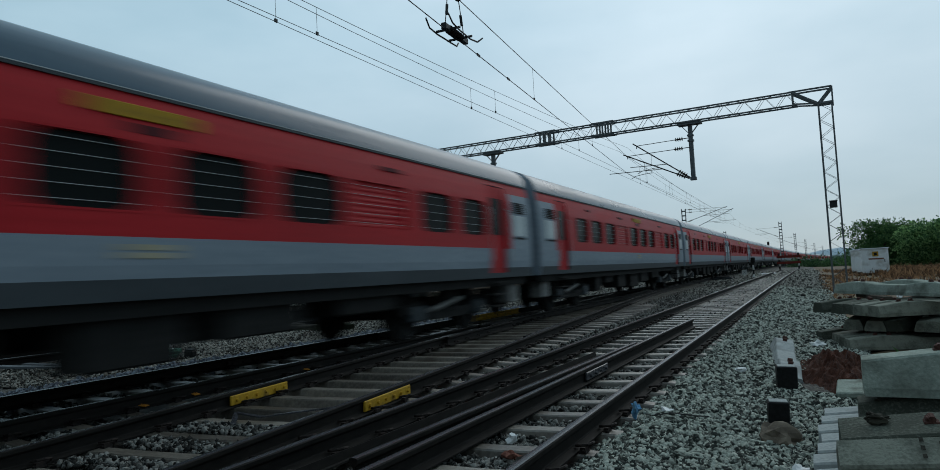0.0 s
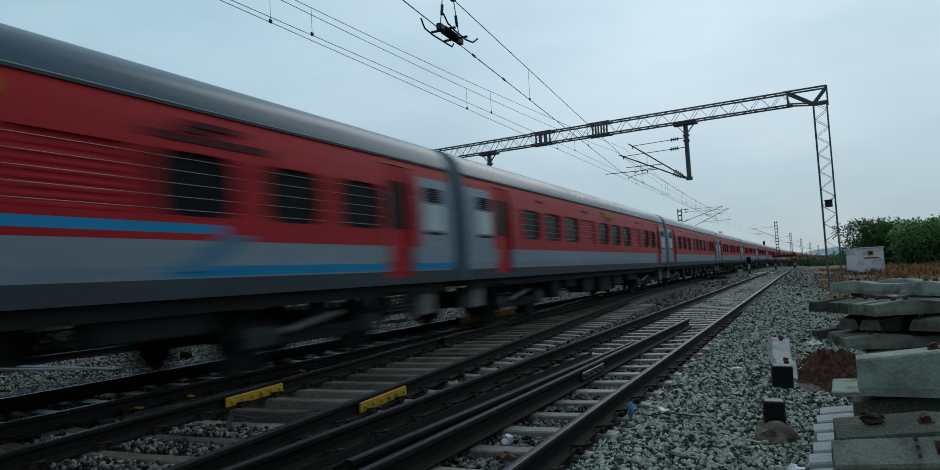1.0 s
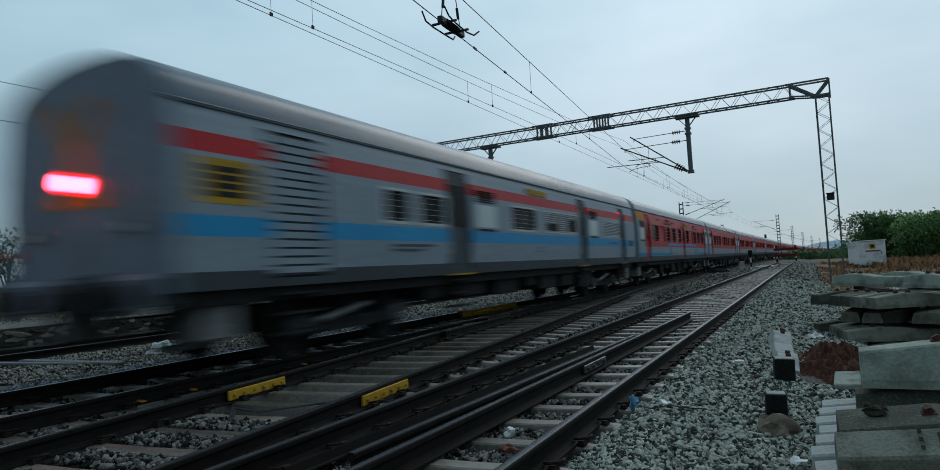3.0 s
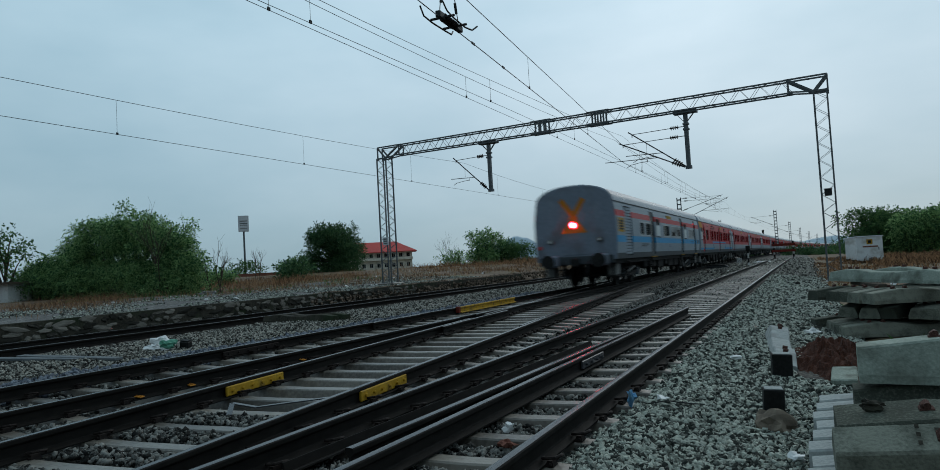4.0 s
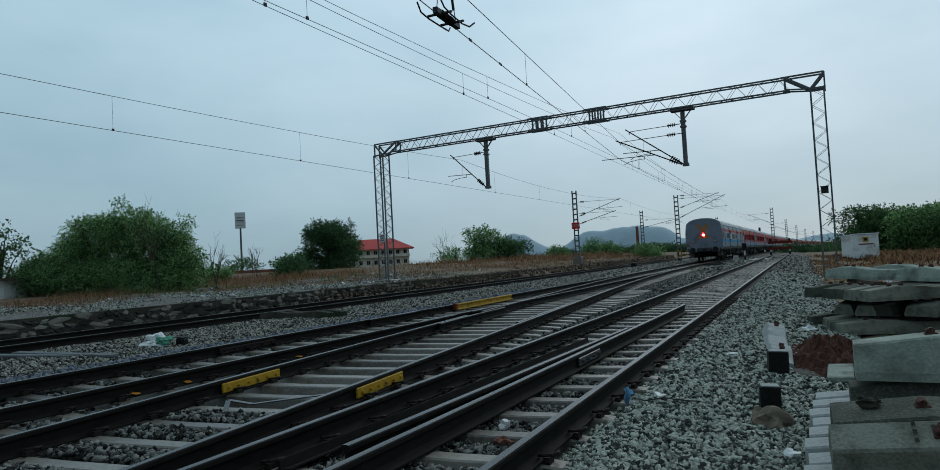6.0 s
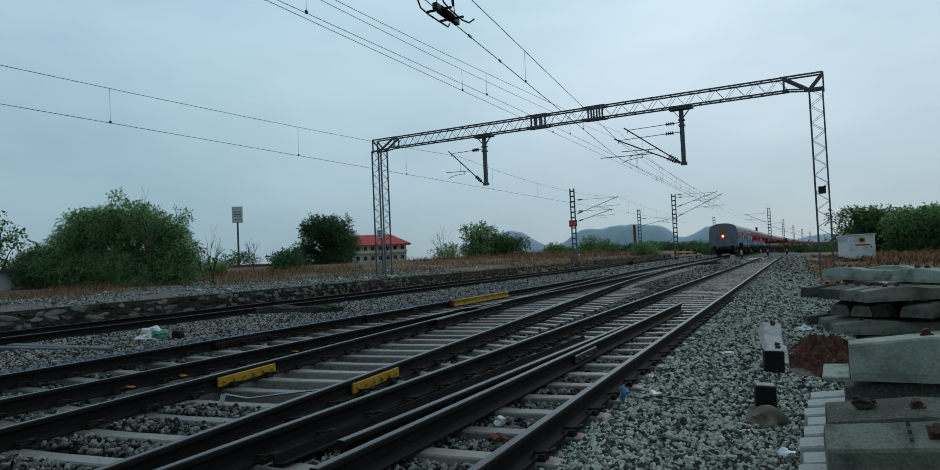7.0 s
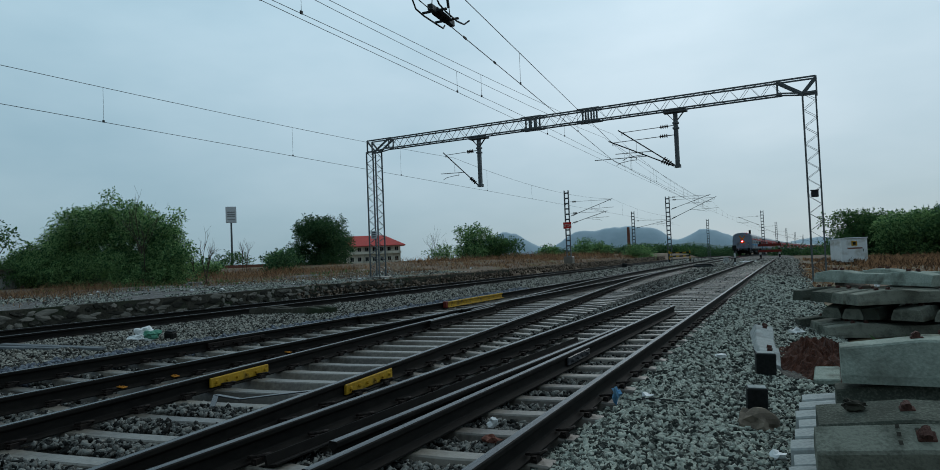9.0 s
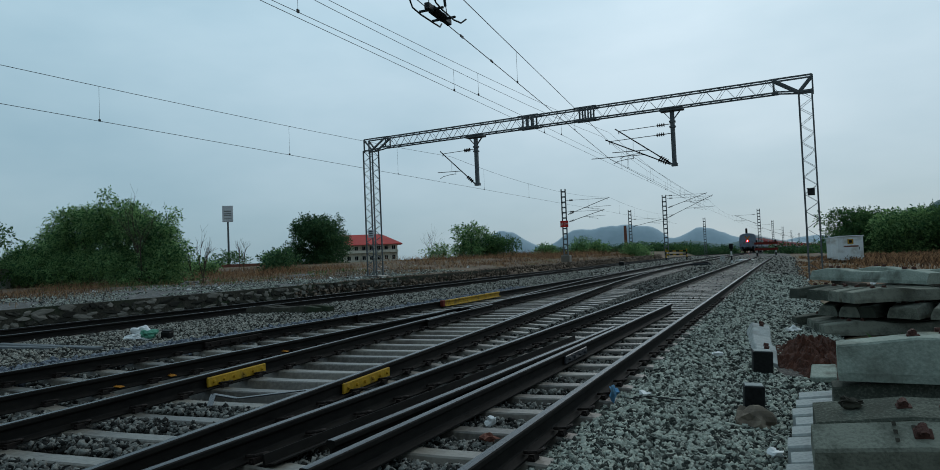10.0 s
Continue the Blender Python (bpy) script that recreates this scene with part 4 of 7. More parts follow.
def catenary(fx, spans, zc, zs, zm, group, label, r=0.0058, dz=None, fixed=None):
    """Contact wire, messenger and droppers over one track."""
    c = thing("overhead_line", label, "overhead wire", group)
    cw, mw, drops = [], [], []
    for y0, y1 in spans:
        n = 14
        for i in range(n + (1 if (y0, y1) == spans[-1] else 0)):
            y = y0 + (y1 - y0) * i / n
            cw.append((fx(y), y, zc + grade(y)))
            mw.append((fx(y), y, sagging(y, y0, y1, zs, zm) + grade(y)))
        y = y0 + 4.2
        while y < y1 - 2:
            drops.append(y)
            y += 7.4
    for nm, pts in (("contact_wire", cw), ("messenger_wire", mw)):
        bm = bmesh.new()
        tube(bm, pts, r, 5)
        part(nm, bm, "wire", c)
    for y in drops:
        if y < -2 or y > 130:
            continue
        for y0, y1 in spans:
            if y0 <= y < y1:
                bm = bmesh.new()
                zt = sagging(y, y0, y1, zs, zm) + grade(y)
                bar(bm, (fx(y), y, zc + grade(y)), (fx(y), y, zt), 0.0045, 4)
                box(bm, fx(y) - 0.012, fx(y) + 0.012, y - 0.03, y + 0.03, zc + grade(y) - 0.01, zc + grade(y) + 0.05)
                part("dropper", bm, "wire", c)
    return c


SPANS = [(-22, 32), (32, 82), (82, 127), (127, 182), (182, 236), (236, 290), (290, 344), (344, 398), (398, 452)]
catenary(main_x, [(-17.9, 32)] + SPANS[1:], 5.6, 6.75, 6.08, "overhead lines", "thin dark contact wire and messenger over the main line")
catenary(lambda y: -7.60 + 0.0215 * (min(y, 20) - 8.8), [(-17.0, 32.0), (32, 82)], 5.62, 6.9, 6.12, "overhead lines", "thin dark second contact wire and messenger beside the main line")
RX = lambda y: -5.55 - 0.0855 * (y - 10.76) if y < 32 else -7.366 - 0.012 * (y - 32)
catenary(RX, [(-10.3, 32), (32, 82)], 5.6, 6.45, 6.42, "overhead lines", "dark contact wire and messenger over the turnout", r=0.0095)
catenary(lambda y: -16.2 + 0.012 * (y - 10), [(-22, 32), (32, 66), (66, 108)], 5.16, 6.62, 6.05, "overhead lines", "thin dark wires over the loop track", r=0.0075)


def section_insulator():
    """The insulating piece with its runners in the contact wire near the camera."""
    y = 10.9
    s = thing("section_insulator", "black section insulator with curved runners on the contact wire", "insulator", m=pose(RX(y), y, 5.6, 0, 0, 3))
    bm = bmesh.new()
    bar(bm, (0, -0.35, 0.06), (0, 0.35, 0.06), 0.05, 10)
    for i in range(6):
        bar(bm, (0, -0.26 + i * 0.09, 0.06), (0, -0.22 + i * 0.09, 0.06), 0.085, 12, 0.05)
    part("insulator", bm, "insulator", s)
    for sx in (-1, 1):
        bm = bmesh.new()
        tube(bm, [(sx * 0.22, -0.75, 0.16), (sx * 0.23, -0.6, 0.03), (sx * 0.22, -0.3, 0.0), (sx * 0.20, 0.25, 0.0), (sx * 0.22, 0.55, 0.03), (sx * 0.26, 0.72, 0.15)], 0.016, 6)
        part("runner", bm, "dark_steel", s)
    for y0, a, b in ((-0.30, -0.50, -0.285), (0.24, 0.235, 0.50)):
        bm = bmesh.new()
        beam(bm, (-0.24, y0, 0.05), (0.24, y0, 0.05), 0.05, 0.03)
        box(bm, -0.05, 0.05, a, b, 0.0, 0.12, bevel=0.01)
        part("yoke", bm, "dark_steel", s)
    for sy in (-0.42, 0.42):
        bm = bmesh.new()
        bar(bm, (0, sy, 0.1), (0, sy * 0.55, 0.82), 0.009, 5)
        bar(bm, (0, sy * 0.8, 0.32), (0, sy * 0.7, 0.52), 0.028, 8)
        part("hanger", bm, "dark_steel", s)
    bm = bmesh.new()
    insulator(bm, (0, -0.3, 0.83), (0, 0.3, 0.83), 5, 0.07)
    part("messenger_insulator", bm, "insulator", s)


section_insulator()
for y in (12.1, 14.0):
    bm = bmesh.new()
    box(bm, -0.012, 0.012, -0.08, 0.08, -0.02, 0.03, bevel=0.004)
    thing("wire_clamp", "dark splice clamp on the contact wire", "clamp", "wire clamps", bm=bm, mats="dark_steel", m=pose(RX(y), y, 5.6, 0, 0, 5))


# ---------------------------------------------------------------- the train
PITCH, HALF_LEN = 22.8, 11.06
SIDE = 1.62


def side_panels(bm, side, y_cuts, z_cuts, openings, pick, depth=0.07):
    """One side of a coach as panels with real openings; pick(y, z) chooses the paint."""
    ys = sorted({round(v, 3) for v in list(y_cuts) + [o[0] for o in openings] + [o[1] for o in openings]})
    zs = sorted({round(v, 3) for v in list(z_cuts) + [o[2] for o in openings] + [o[3] for o in openings]})
    lean = lambda z: SIDE - 0.10 * max(0, (z - 2.4) / 0.85) ** 2 - 0.05 * max(0, (1.5 - z) / 0.45)
    cache = {}

    def vert(y, z, d=0.0):
        k = (y, z, d)
        if k not in cache:
            cache[k] = bm.verts.new((side * (lean(z) - d), y, z))
        return cache[k]

    def face(a, b, c, d, mat):
        q = bm.faces.new((a, b, c, d) if side > 0 else (d, c, b, a))
        q.material_index = mat

    for y0, y1 in zip(ys, ys[1:]):
        for z0, z1 in zip(zs, zs[1:]):
            ym, zm = (y0 + y1) / 2, (z0 + z1) / 2
            if any(o[0] < ym < o[1] and o[2] < zm < o[3] for o in openings):
                continue
            face(vert(y0, z0), vert(y1, z0), vert(y1, z1), vert(y0, z1), pick(ym, zm))
    for o in openings:
        a, b, c, d = (round(v, 3) for v in o[:4])
        zz = [z for z in zs if c <= z <= d]
        for z0, z1 in zip(zz, zz[1:]):
            mt = pick((a + b) / 2, (z0 + z1) / 2)
            face(vert(a, z0, depth), vert(a, z0), vert(a, z1), vert(a, z1, depth), mt)
            face(vert(b, z0), vert(b, z0, depth), vert(b, z1, depth), vert(b, z1), mt)
        mt = pick((a + b) / 2, c + 0.01)
        face(vert(a, c), vert(a, c, depth), vert(b, c, depth), vert(b, c), mt)
        face(vert(a, d, depth), vert(a, d), vert(b, d), vert(b, d, depth), mt)


def coach_roof(bm):
    prof = [(SIDE - 0.078, 3.24)]
    for i in range(15):
        t = math.pi * i / 14
        c, s = math.cos(t), math.sin(t)
        prof.append((math.copysign(abs(c) ** 0.9, c) * 1.53, 3.28 + 0.68 * s ** 0.92))
    prof.append((-(SIDE - 0.078), 3.24))
    prof += [(-1.45, 3.22), (1.45, 3.22)]
    extrude(bm, prof, [(0, y, 0, 0) for y in (-HALF_LEN, 0.02 - HALF_LEN, 0.0, HALF_LEN - 0.02, HALF_LEN)])
    for f in bm.faces:
        f.smooth = len(f.verts) == 4


def wheelset_mesh():
    bm = bmesh.new()
    bar(bm, (-1.1, 0, 0), (1.1, 0, 0), 0.085, 10)
    for s in (-1, 1):
        bar(bm, (s * 0.80, 0, 0), (s * 0.835, 0, 0), 0.485, 24)
        bar(bm, (s * 0.835, 0, 0), (s * 0.93, 0, 0), 0.457, 24)
        bar(bm, (s * 0.55, 0, 0), (s * 0.60, 0, 0), 0.32, 18)
        for k in range(5):
            t = 2 * math.pi * k / 5
            bar(bm, (s * 0.93, 0.26 * math.cos(t), 0.26 * math.sin(t)), (s * 0.945, 0.26 * math.cos(t), 0.26 * math.sin(t)), 0.05, 8)
    return mesh_of(bm, "wheelset")


WHEELSET = wheelset_mesh()


def bogie(coach, y):
    bm = bmesh.new()
    box(bm, -1.1, 1.1, -0.25, 0.25, 0.45, 0.75, bevel=0.03)
    b = part("bogie", bm, "under", coach, "dark steel bogie", pose(0, y, 0))
    for s in (-1, 1):
        bm = bmesh.new()
        prof = [(-1.75, 0.46), (-1.3, 0.53), (-0.75, 0.33), (0.75, 0.33), (1.3, 0.53), (1.75, 0.46), (1.75, 0.64), (1.3, 0.72), (0.75, 0.52), (-0.75, 0.52), (-1.3, 0.72), (-1.75, 0.64)]
        rings = [[bm.verts.new((s * x, u, v)) for u, v in prof] for x in (1.04, 1.20)]
        for i in range(12):
            bm.faces.new((rings[0][i], rings[0][(i + 1) % 12], rings[1][(i + 1) % 12], rings[1][i]))
        for q in ((0, 1, 10, 11), (1, 2, 9, 10), (2, 3, 8, 9), (3, 4, 7, 8), (4, 5, 6, 7)):
            for r in rings:
                bm.faces.new([r[i] for i in q])
        bmesh.ops.recalc_face_normals(bm, faces=bm.faces)
        part("side_frame", bm, "under", b)
        for yw in (-1.28, 1.28):
            bm = bmesh.new()
            box(bm, min(s * 1.02, s * 1.26), max(s * 1.02, s * 1.26), yw - 0.17, yw + 0.17, 0.33, 0.62, bevel=0.03)
            part("axle_box", bm, "coach_dark", b)
            bm = bmesh.new()
            bar(bm, (s * 1.14, yw - 0.30, 0.62), (s * 1.14, yw - 0.30, 0.95), 0.085, 8)
            part("spring", bm, "under", b)
        bm = bmesh.new()
        bar(bm, (s * 1.1, 0.0, 0.45), (s * 1.1, 0.0, 0.95), 0.2, 12)
        part("air_spring", bm, "under", b)
        bm = bmesh.new()
        bar(bm, (s * 1.28, -0.9, 0.52), (s * 1.28, 0.3, 0.70), 0.045, 6)
        part("damper", bm, "box_grey", b)
    for yw in (-1.28, 1.28):
        part("wheelset", WHEELSET, "under", b, m=pose(0, yw, 0.457))
    return b


def underfloor(coach, kind):
    bm = bmesh.new()
    box(bm, -1.45, 1.45, -HALF_LEN + 0.1, HALF_LEN - 0.1, 0.94, 1.08)
    part("underframe", bm, "under", coach, "black steel underframe")
    for s in (-1, 1):
        bm = bmesh.new()
        beam(bm, (s * 1.40, -HALF_LEN + 0.2, 0.98), (s * 1.40, HALF_LEN - 0.2, 0.98), 0.12, 0.2)
        part("sole_bar", bm, "under", coach)
    rnd = random.Random(7 if kind == "grey" else 3)
    for s in (-1, 1):
        y = -5.4
        while y < 5.0:
            n = rnd.uniform(0.6, 1.7)
            h = rnd.uniform(0.30, 0.62)
            bm = bmesh.new()
            box(bm, s * 0.75, s * 1.36, y, y + n, 0.95 - h, 0.95, bevel=0.025)
            part("equipment_box", bm, "under", coach)
            y += n + rnd.uniform(0.15, 0.9)
        for yy in (-HALF_LEN + 0.75, HALF_LEN - 0.75):
            bm = bmesh.new()
            box(bm, s * 1.05, s * 1.40, yy - 0.28, yy + 0.28, 0.46, 0.90, bevel=0.03)
            part("tank_box", bm, "box_grey", coach, "dull grey box under the coach end")


def door(coach, side, y0, y1, z0, z1, paint, handles=True, depth=0.075, pane=True):
    x = side * (SIDE - depth)
    bm = bmesh.new()
    box(bm, min(x, x - side * 0.04), max(x, x - side * 0.04), y0, y1, z0, z1 - 0.02)
    box(bm, min(x, x + side * 0.012), max(x, x + side * 0.012), y0 + 0.08, y1 - 0.08, z0 + 0.10, z0 + 0.70)
    d = part("door", bm, paint, coach)
    if pane:
        bm = bmesh.new()
        box(bm, min(x, x + side * 0.014), max(x, x + side * 0.014), y0 + 0.16, y1 - 0.16, z0 + 0.85, z1 - 0.28, bevel=0.004)
        part("door_window", bm, "window", d)
    if handles:
        for y in (y0 - 0.06, y1 + 0.06):
            bm = bmesh.new()
            tube(bm, [(side * SIDE, y, z0 + 0.25), (side * (SIDE + 0.05), y, z0 + 0.30), (side * (SIDE + 0.05), y, z1 - 0.55), (side * (SIDE - 0.02), y, z1 - 0.50)], 0.014, 6)
            part("handrail", bm, "bar", coach, "steel handrail")
    bm = bmesh.new()
    for k in range(3):
        box(bm, min(side * 1.32, side * 1.60), max(side * 1.32, side * 1.60), y0 + 0.1, y1 - 0.1, 0.42 + 0.26 * k, 0.45 + 0.26 * k)
    for y in (y0 + 0.12, y1 - 0.12):
        beam(bm, (side * 1.45, y, 0.42), (side * 1.45, y, 1.1), 0.03)
    part("door_steps", bm, "under", coach)


def surround(bm, side, y0, y1, z0, z1, radius, lip=0.02, out=0.004):
    """A plate round a window: square outside, with rounded corners inside."""
    x = side * (SIDE + out)
    inner, outer = [], []
    for cy, cz, a0 in ((y1 - radius, z1 - radius, 0), (y0 + radius, z1 - radius, 90), (y0 + radius, z0 + radius, 180), (y1 - radius, z0 + radius, 270)):
        for i in range(5):
            t = radians(a0 + 22.5 * i)
            c, w = math.cos(t), math.sin(t)
            inner.append((cy + radius * c, cz + radius * w))
            k = 1 / max(abs(c), abs(w))
            outer.append((cy + (radius + lip) * min(1, max(-1, c * k)), cz + (radius + lip) * min(1, max(-1, w * k))))
    rings = [[bm.verts.new((xx, y, z)) for y, z in pts] for xx, pts in ((x, outer), (x, inner), (x - side * 0.05, inner))]
    n = len(inner)
    for a, b in zip(rings, rings[1:]):
        for i in range(n):
            q = (a[i], a[(i + 1) % n], b[(i + 1) % n], b[i])
            bm.faces.new(q if side < 0 else q[::-1])


def coach(kind, k):
    """kind: plain (red over grey), striped (red with blue lines, middle doors) or grey (the van at the tail)."""
    label = dict(plain="red and grey passenger coach with barred windows and silver roof",
                 striped="red and grey coach with blue stripes and barred windows",
                 grey="grey luggage and generator van with red and blue stripes")[kind]
    c = thing("railway_coach", label, "railway coach", "coaches of the train")
    R = lambda r: r - PITCH / 2          # distance from the rear coupling to coach space
    z_red, z_dark = 1.71, 1.28
    windows, panes, doors = [], [], []
    if kind == "grey":
        mats = ("coach_grey", "coach_red", "coach_blue", "coach_dark", "coach_grey")
        pick = lambda y, z: 3 if z < z_dark else 2 if 1.69 < z < 1.94 else 1 if 2.68 < z < 2.92 else 0
        doors = [(1.8, 2.9, 0), (6.6, 7.6, 1), (15.0, 15.85, 1), (20.1, 20.85, 1)]
        windows = [(4.45, 5.2, 2.03, 2.54), (5.55, 6.5, 2.03, 2.54), (9.78, 11.35, 2.04, 2.56)]
        panes = [(7.85, 8.85), (16.15, 17.05)]
        louvres = [(11.95, 14.78, 2.04, 2.56), (17.95, 19.95, 2.05, 2.54), (21.3, 22.1, 1.71, 1.92)]
        zc = [1.06, z_dark, 1.69, 1.94, 2.68, 2.92, 3.27]
        blinds = []
    else:
        mats = ("coach_grey", "coach_red", "coach_blue", "coach_dark", "orange")
        louvres, blinds = [], [(8.3, 9.85), (15.15, 16.7)]
        doors = [(1.75, 2.65, 1), (20.1, 21.0, 1)]
        windows = [(3.4, 4.6), (5.0, 6.25), (6.7, 8.0), (10.3, 11.55), (11.95, 13.2), (13.6, 14.9), (17.2, 18.4), (18.75, 19.85)]
        if kind == "striped":
            doors = [(1.9, 2.8, 1), (11.6, 12.4, 0), (20.15, 21.0, 1)]
            windows = [(3.45, 4.75), (6.7, 7.75), (8.35, 9.4), (10.1, 11.2), (12.7, 13.9), (15.7, 16.85), (17.35, 18.45), (18.9, 20.0)]
            blinds = [(4.95, 6.45), (14.1, 15.45)]
        windows = [(a, b, 1.98, 2.71) for a, b in windows]
        zc = [1.06, z_dark, 1.30, 1.42, z_red, 1.79, 1.90, 2.8, 3.0, 3.27]

        def pick(y, z):
            r = y + PITCH / 2
            if kind == "striped":
                if 1.30 < z < 1.42 and (r < 7.7 or r > 15.8):
                    return 2
                if 1.79 < z < 1.90 and 7.1 < r < 16.6:
                    return 2
                if z > 2.8 and r < 1.9:
                    return 4
            if z < z_dark:
                return 3
            if z < z_red:
                return 0
            return 0 if (r < 1.55 or r > 21.25) and z < 3.0 else 1
        panes = [(0.80, 1.50), (21.40, 22.1)]
    cuts = [-HALF_LEN, HALF_LEN, R(1.55), R(21.25), R(1.9), R(7.1), R(7.7), R(15.8), R(16.6)]
    zd = 1.17
    for side in (-1, 1):
        ops = [(R(a), R(b), zd, 3.12) for a, b, _ in doors] + [(R(a), R(b), z0, z1) for a, b, z0, z1 in windows + louvres] + [(R(a), R(b), 1.98, 2.71) for a, b in blinds]
        bm = bmesh.new()
        side_panels(bm, side, cuts, zc + [zd, 3.12], ops, pick)
        part("side_wall", bm, mats, c)
        for a, b, z0, z1 in windows:
            bm = bmesh.new()
            x = side * (SIDE - 0.065)
            box(bm, min(x, x - side * 0.02), max(x, x - side * 0.02), R(a), R(b), z0, z1)
            w = part("window", bm, "window", c)
            bm = bmesh.new()
            for i in range(5):
                z = z0 + (z1 - z0) * (i + 0.5) / 5
                bar(bm, (side * (SIDE - 0.03), R(a), z), (side * (SIDE - 0.03), R(b), z), 0.0038, 5)
            part("window_bar", bm, "bar", w)
            bm = bmesh.new()
            surround(bm, side, R(a), R(b), z0, z1, 0.17 if kind != "grey" else 0.05, 0.025 if kind != "grey" else 0.05)
            part("window_frame", bm, "coach_red" if kind != "grey" else "bar", w)
        for a, b in blinds:
            bm = bmesh.new()
            x = side * (SIDE - 0.062)
            rows = [[bm.verts.new((x + side * (0.007 if q % 4 in (1, 2) else 0.0), R(y), 1.98 + 0.73 * q / 36)) for y in (a, b)] for q in range(37)]
            for p, q in zip(rows, rows[1:]):
                bm.faces.new((p[0], p[1], q[1], q[0]) if side > 0 else (q[0], q[1], p[1], p[0]))
            w = part("window_blind", bm, "coach_red", c, "closed red ribbed shutter")
            bm = bmesh.new()
            for i in range(5):
                z = 1.98 + 0.73 * (i + 0.5) / 5
                bar(bm, (side * (SIDE - 0.02), R(a), z), (side * (SIDE - 0.02), R(b), z), 0.0038, 5)
            part("window_bar", bm, "bar", w)
        for a, b, z0, z1 in louvres:
            bm = bmesh.new()
            for i in range(9):
                z = z0 + (z1 - z0) * (i + 0.5) / 9
                box(bm, min(side * (SIDE - 0.06), side * (SIDE - 0.005)), max(side * (SIDE - 0.06), side * (SIDE - 0.005)), R(a), R(b), z - 0.012, z + 0.014)
            x = side * (SIDE - 0.068)
            box(bm, min(x, x - side * 0.01), max(x, x - side * 0.01), R(a), R(b), z0, z1, mat=2)
            for ya, yb, za, zb in (((12.25, 13.05, 2.07, 2.26), (14.05, 14.74, 2.10, 2.42)) if a == 11.95 else ()):
                box(bm, min(side * (SIDE - 0.05), side * (SIDE + 0.001)), max(side * (SIDE - 0.05), side * (SIDE + 0.001)), R(ya), R(yb), za, zb, mat=1)
            lv = part("louvre", bm, ("bar" if z0 > 2 else "coach_dark", "under", "coach_grey" if z0 > 2 else "under"), c, "pale slatted louvre")
            if z0 > 2:
                bm = bmesh.new()
                surround(bm, side, R(a), R(b), z0, z1, 0.03, 0.035)
                part("louvre_frame", bm, "bar", lv)
        for a, b in panes:
            bm = bmesh.new()
            x = side * (SIDE - 0.012)
            box(bm, min(x, x + side * 0.02), max(x, x + side * 0.02), R(a), R(b), 2.02, 2.50, bevel=0.006)
            part("frosted_window", bm, "frosted", c, "frosted pale lavatory window")
            bm = bmesh.new()
            for i in range(6):
                box(bm, min(x, x + side * 0.022), max(x, x + side * 0.022), R(a) + 0.02, R(b) - 0.02, 2.56 + 0.045 * i, 2.585 + 0.045 * i)
            part("vent", bm, "under", c)
            bm = bmesh.new()
            box(bm, min(x, x + side * 0.022), max(x, x + side * 0.022), R(a), R(b), 1.945, 1.99)
            part("pane_strip", bm, "under", c)
        for a, b, p in doors:
            door(c, side, R(a), R(b), zd, 3.12, "under" if kind == "grey" and not p else "coach_red" if kind != "grey" else "coach_dark", handles=bool(p))
        # name board, number bars and the drip rail
        bm = bmesh.new()
        ya = {"plain": (10.95, 12.3), "striped": (12.85, 14.0), "grey": (10.9, 12.3)}[kind]
        box(bm, min(side * (SIDE - 0.06), side * (SIDE - 0.02)), max(side * (SIDE - 0.06), side * (SIDE - 0.02)), R(ya[0]), R(ya[1]), 2.95, 3.10, bevel=0.006)
        part("destination_board", bm, "yellow", c, "yellow destination board")
        bm = bmesh.new()
        for i, (a, b, z) in enumerate(((ya[0] + 0.35, ya[1] - 0.35, 1.575), (ya[0] + 0.35, ya[1] - 0.35, 1.49))):
            box(bm, min(side * (SIDE - 0.03), side * (SIDE + 0.003)), max(side * (SIDE - 0.03), side * (SIDE + 0.003)), R(a), R(b), z, z + 0.06)
        part("number_bar", bm, "beige" if kind != "grey" else "coach_end", c, "unreadable painted lettering bars")
        bm = bmesh.new()
        beam(bm, (side * (SIDE - 0.088), -HALF_LEN, 3.245), (side * (SIDE - 0.088), HALF_LEN, 3.245), 0.03)
        part("drip_rail", bm, "coach_dark", c)
        # added pale strip, drawing the thin bright highlight along the roof's edge
        bm = bmesh.new()
        beam(bm, (side * (SIDE - 0.080), -HALF_LEN, 3.272), (side * (SIDE - 0.080), HALF_LEN, 3.272), 0.010)
        part("roof_gutter", bm, "bar", c, "pale strip put in as the highlight along the roof edge")
        if kind != "grey":
            for a, b, z, h in ((4.6, 5.0, 2.98, 0.05), (8.6, 9.2, 2.95, 0.06), (16.0, 16.6, 2.95, 0.06), (11.4, 12.0, 2.80, 0.10)):
                bm = bmesh.new()
                box(bm, min(side * (SIDE - 0.06), side * (SIDE - 0.018)), max(side * (SIDE - 0.06), side * (SIDE - 0.018)), R(a), R(b), z, z + h)
                part("stencil_bar", bm, "maroon", c)
        else:
            for a, b, p in doors[1:]:
                bm = bmesh.new()
                box(bm, min(side * (SIDE - 0.05), side * (SIDE + 0.012)), max(side * (SIDE - 0.05), side * (SIDE + 0.012)), R(a) - 0.05, R(b) + 0.05, 1.045, 1.075)
                part("door_sill", bm, "yellow", c, "yellow edge under the door")
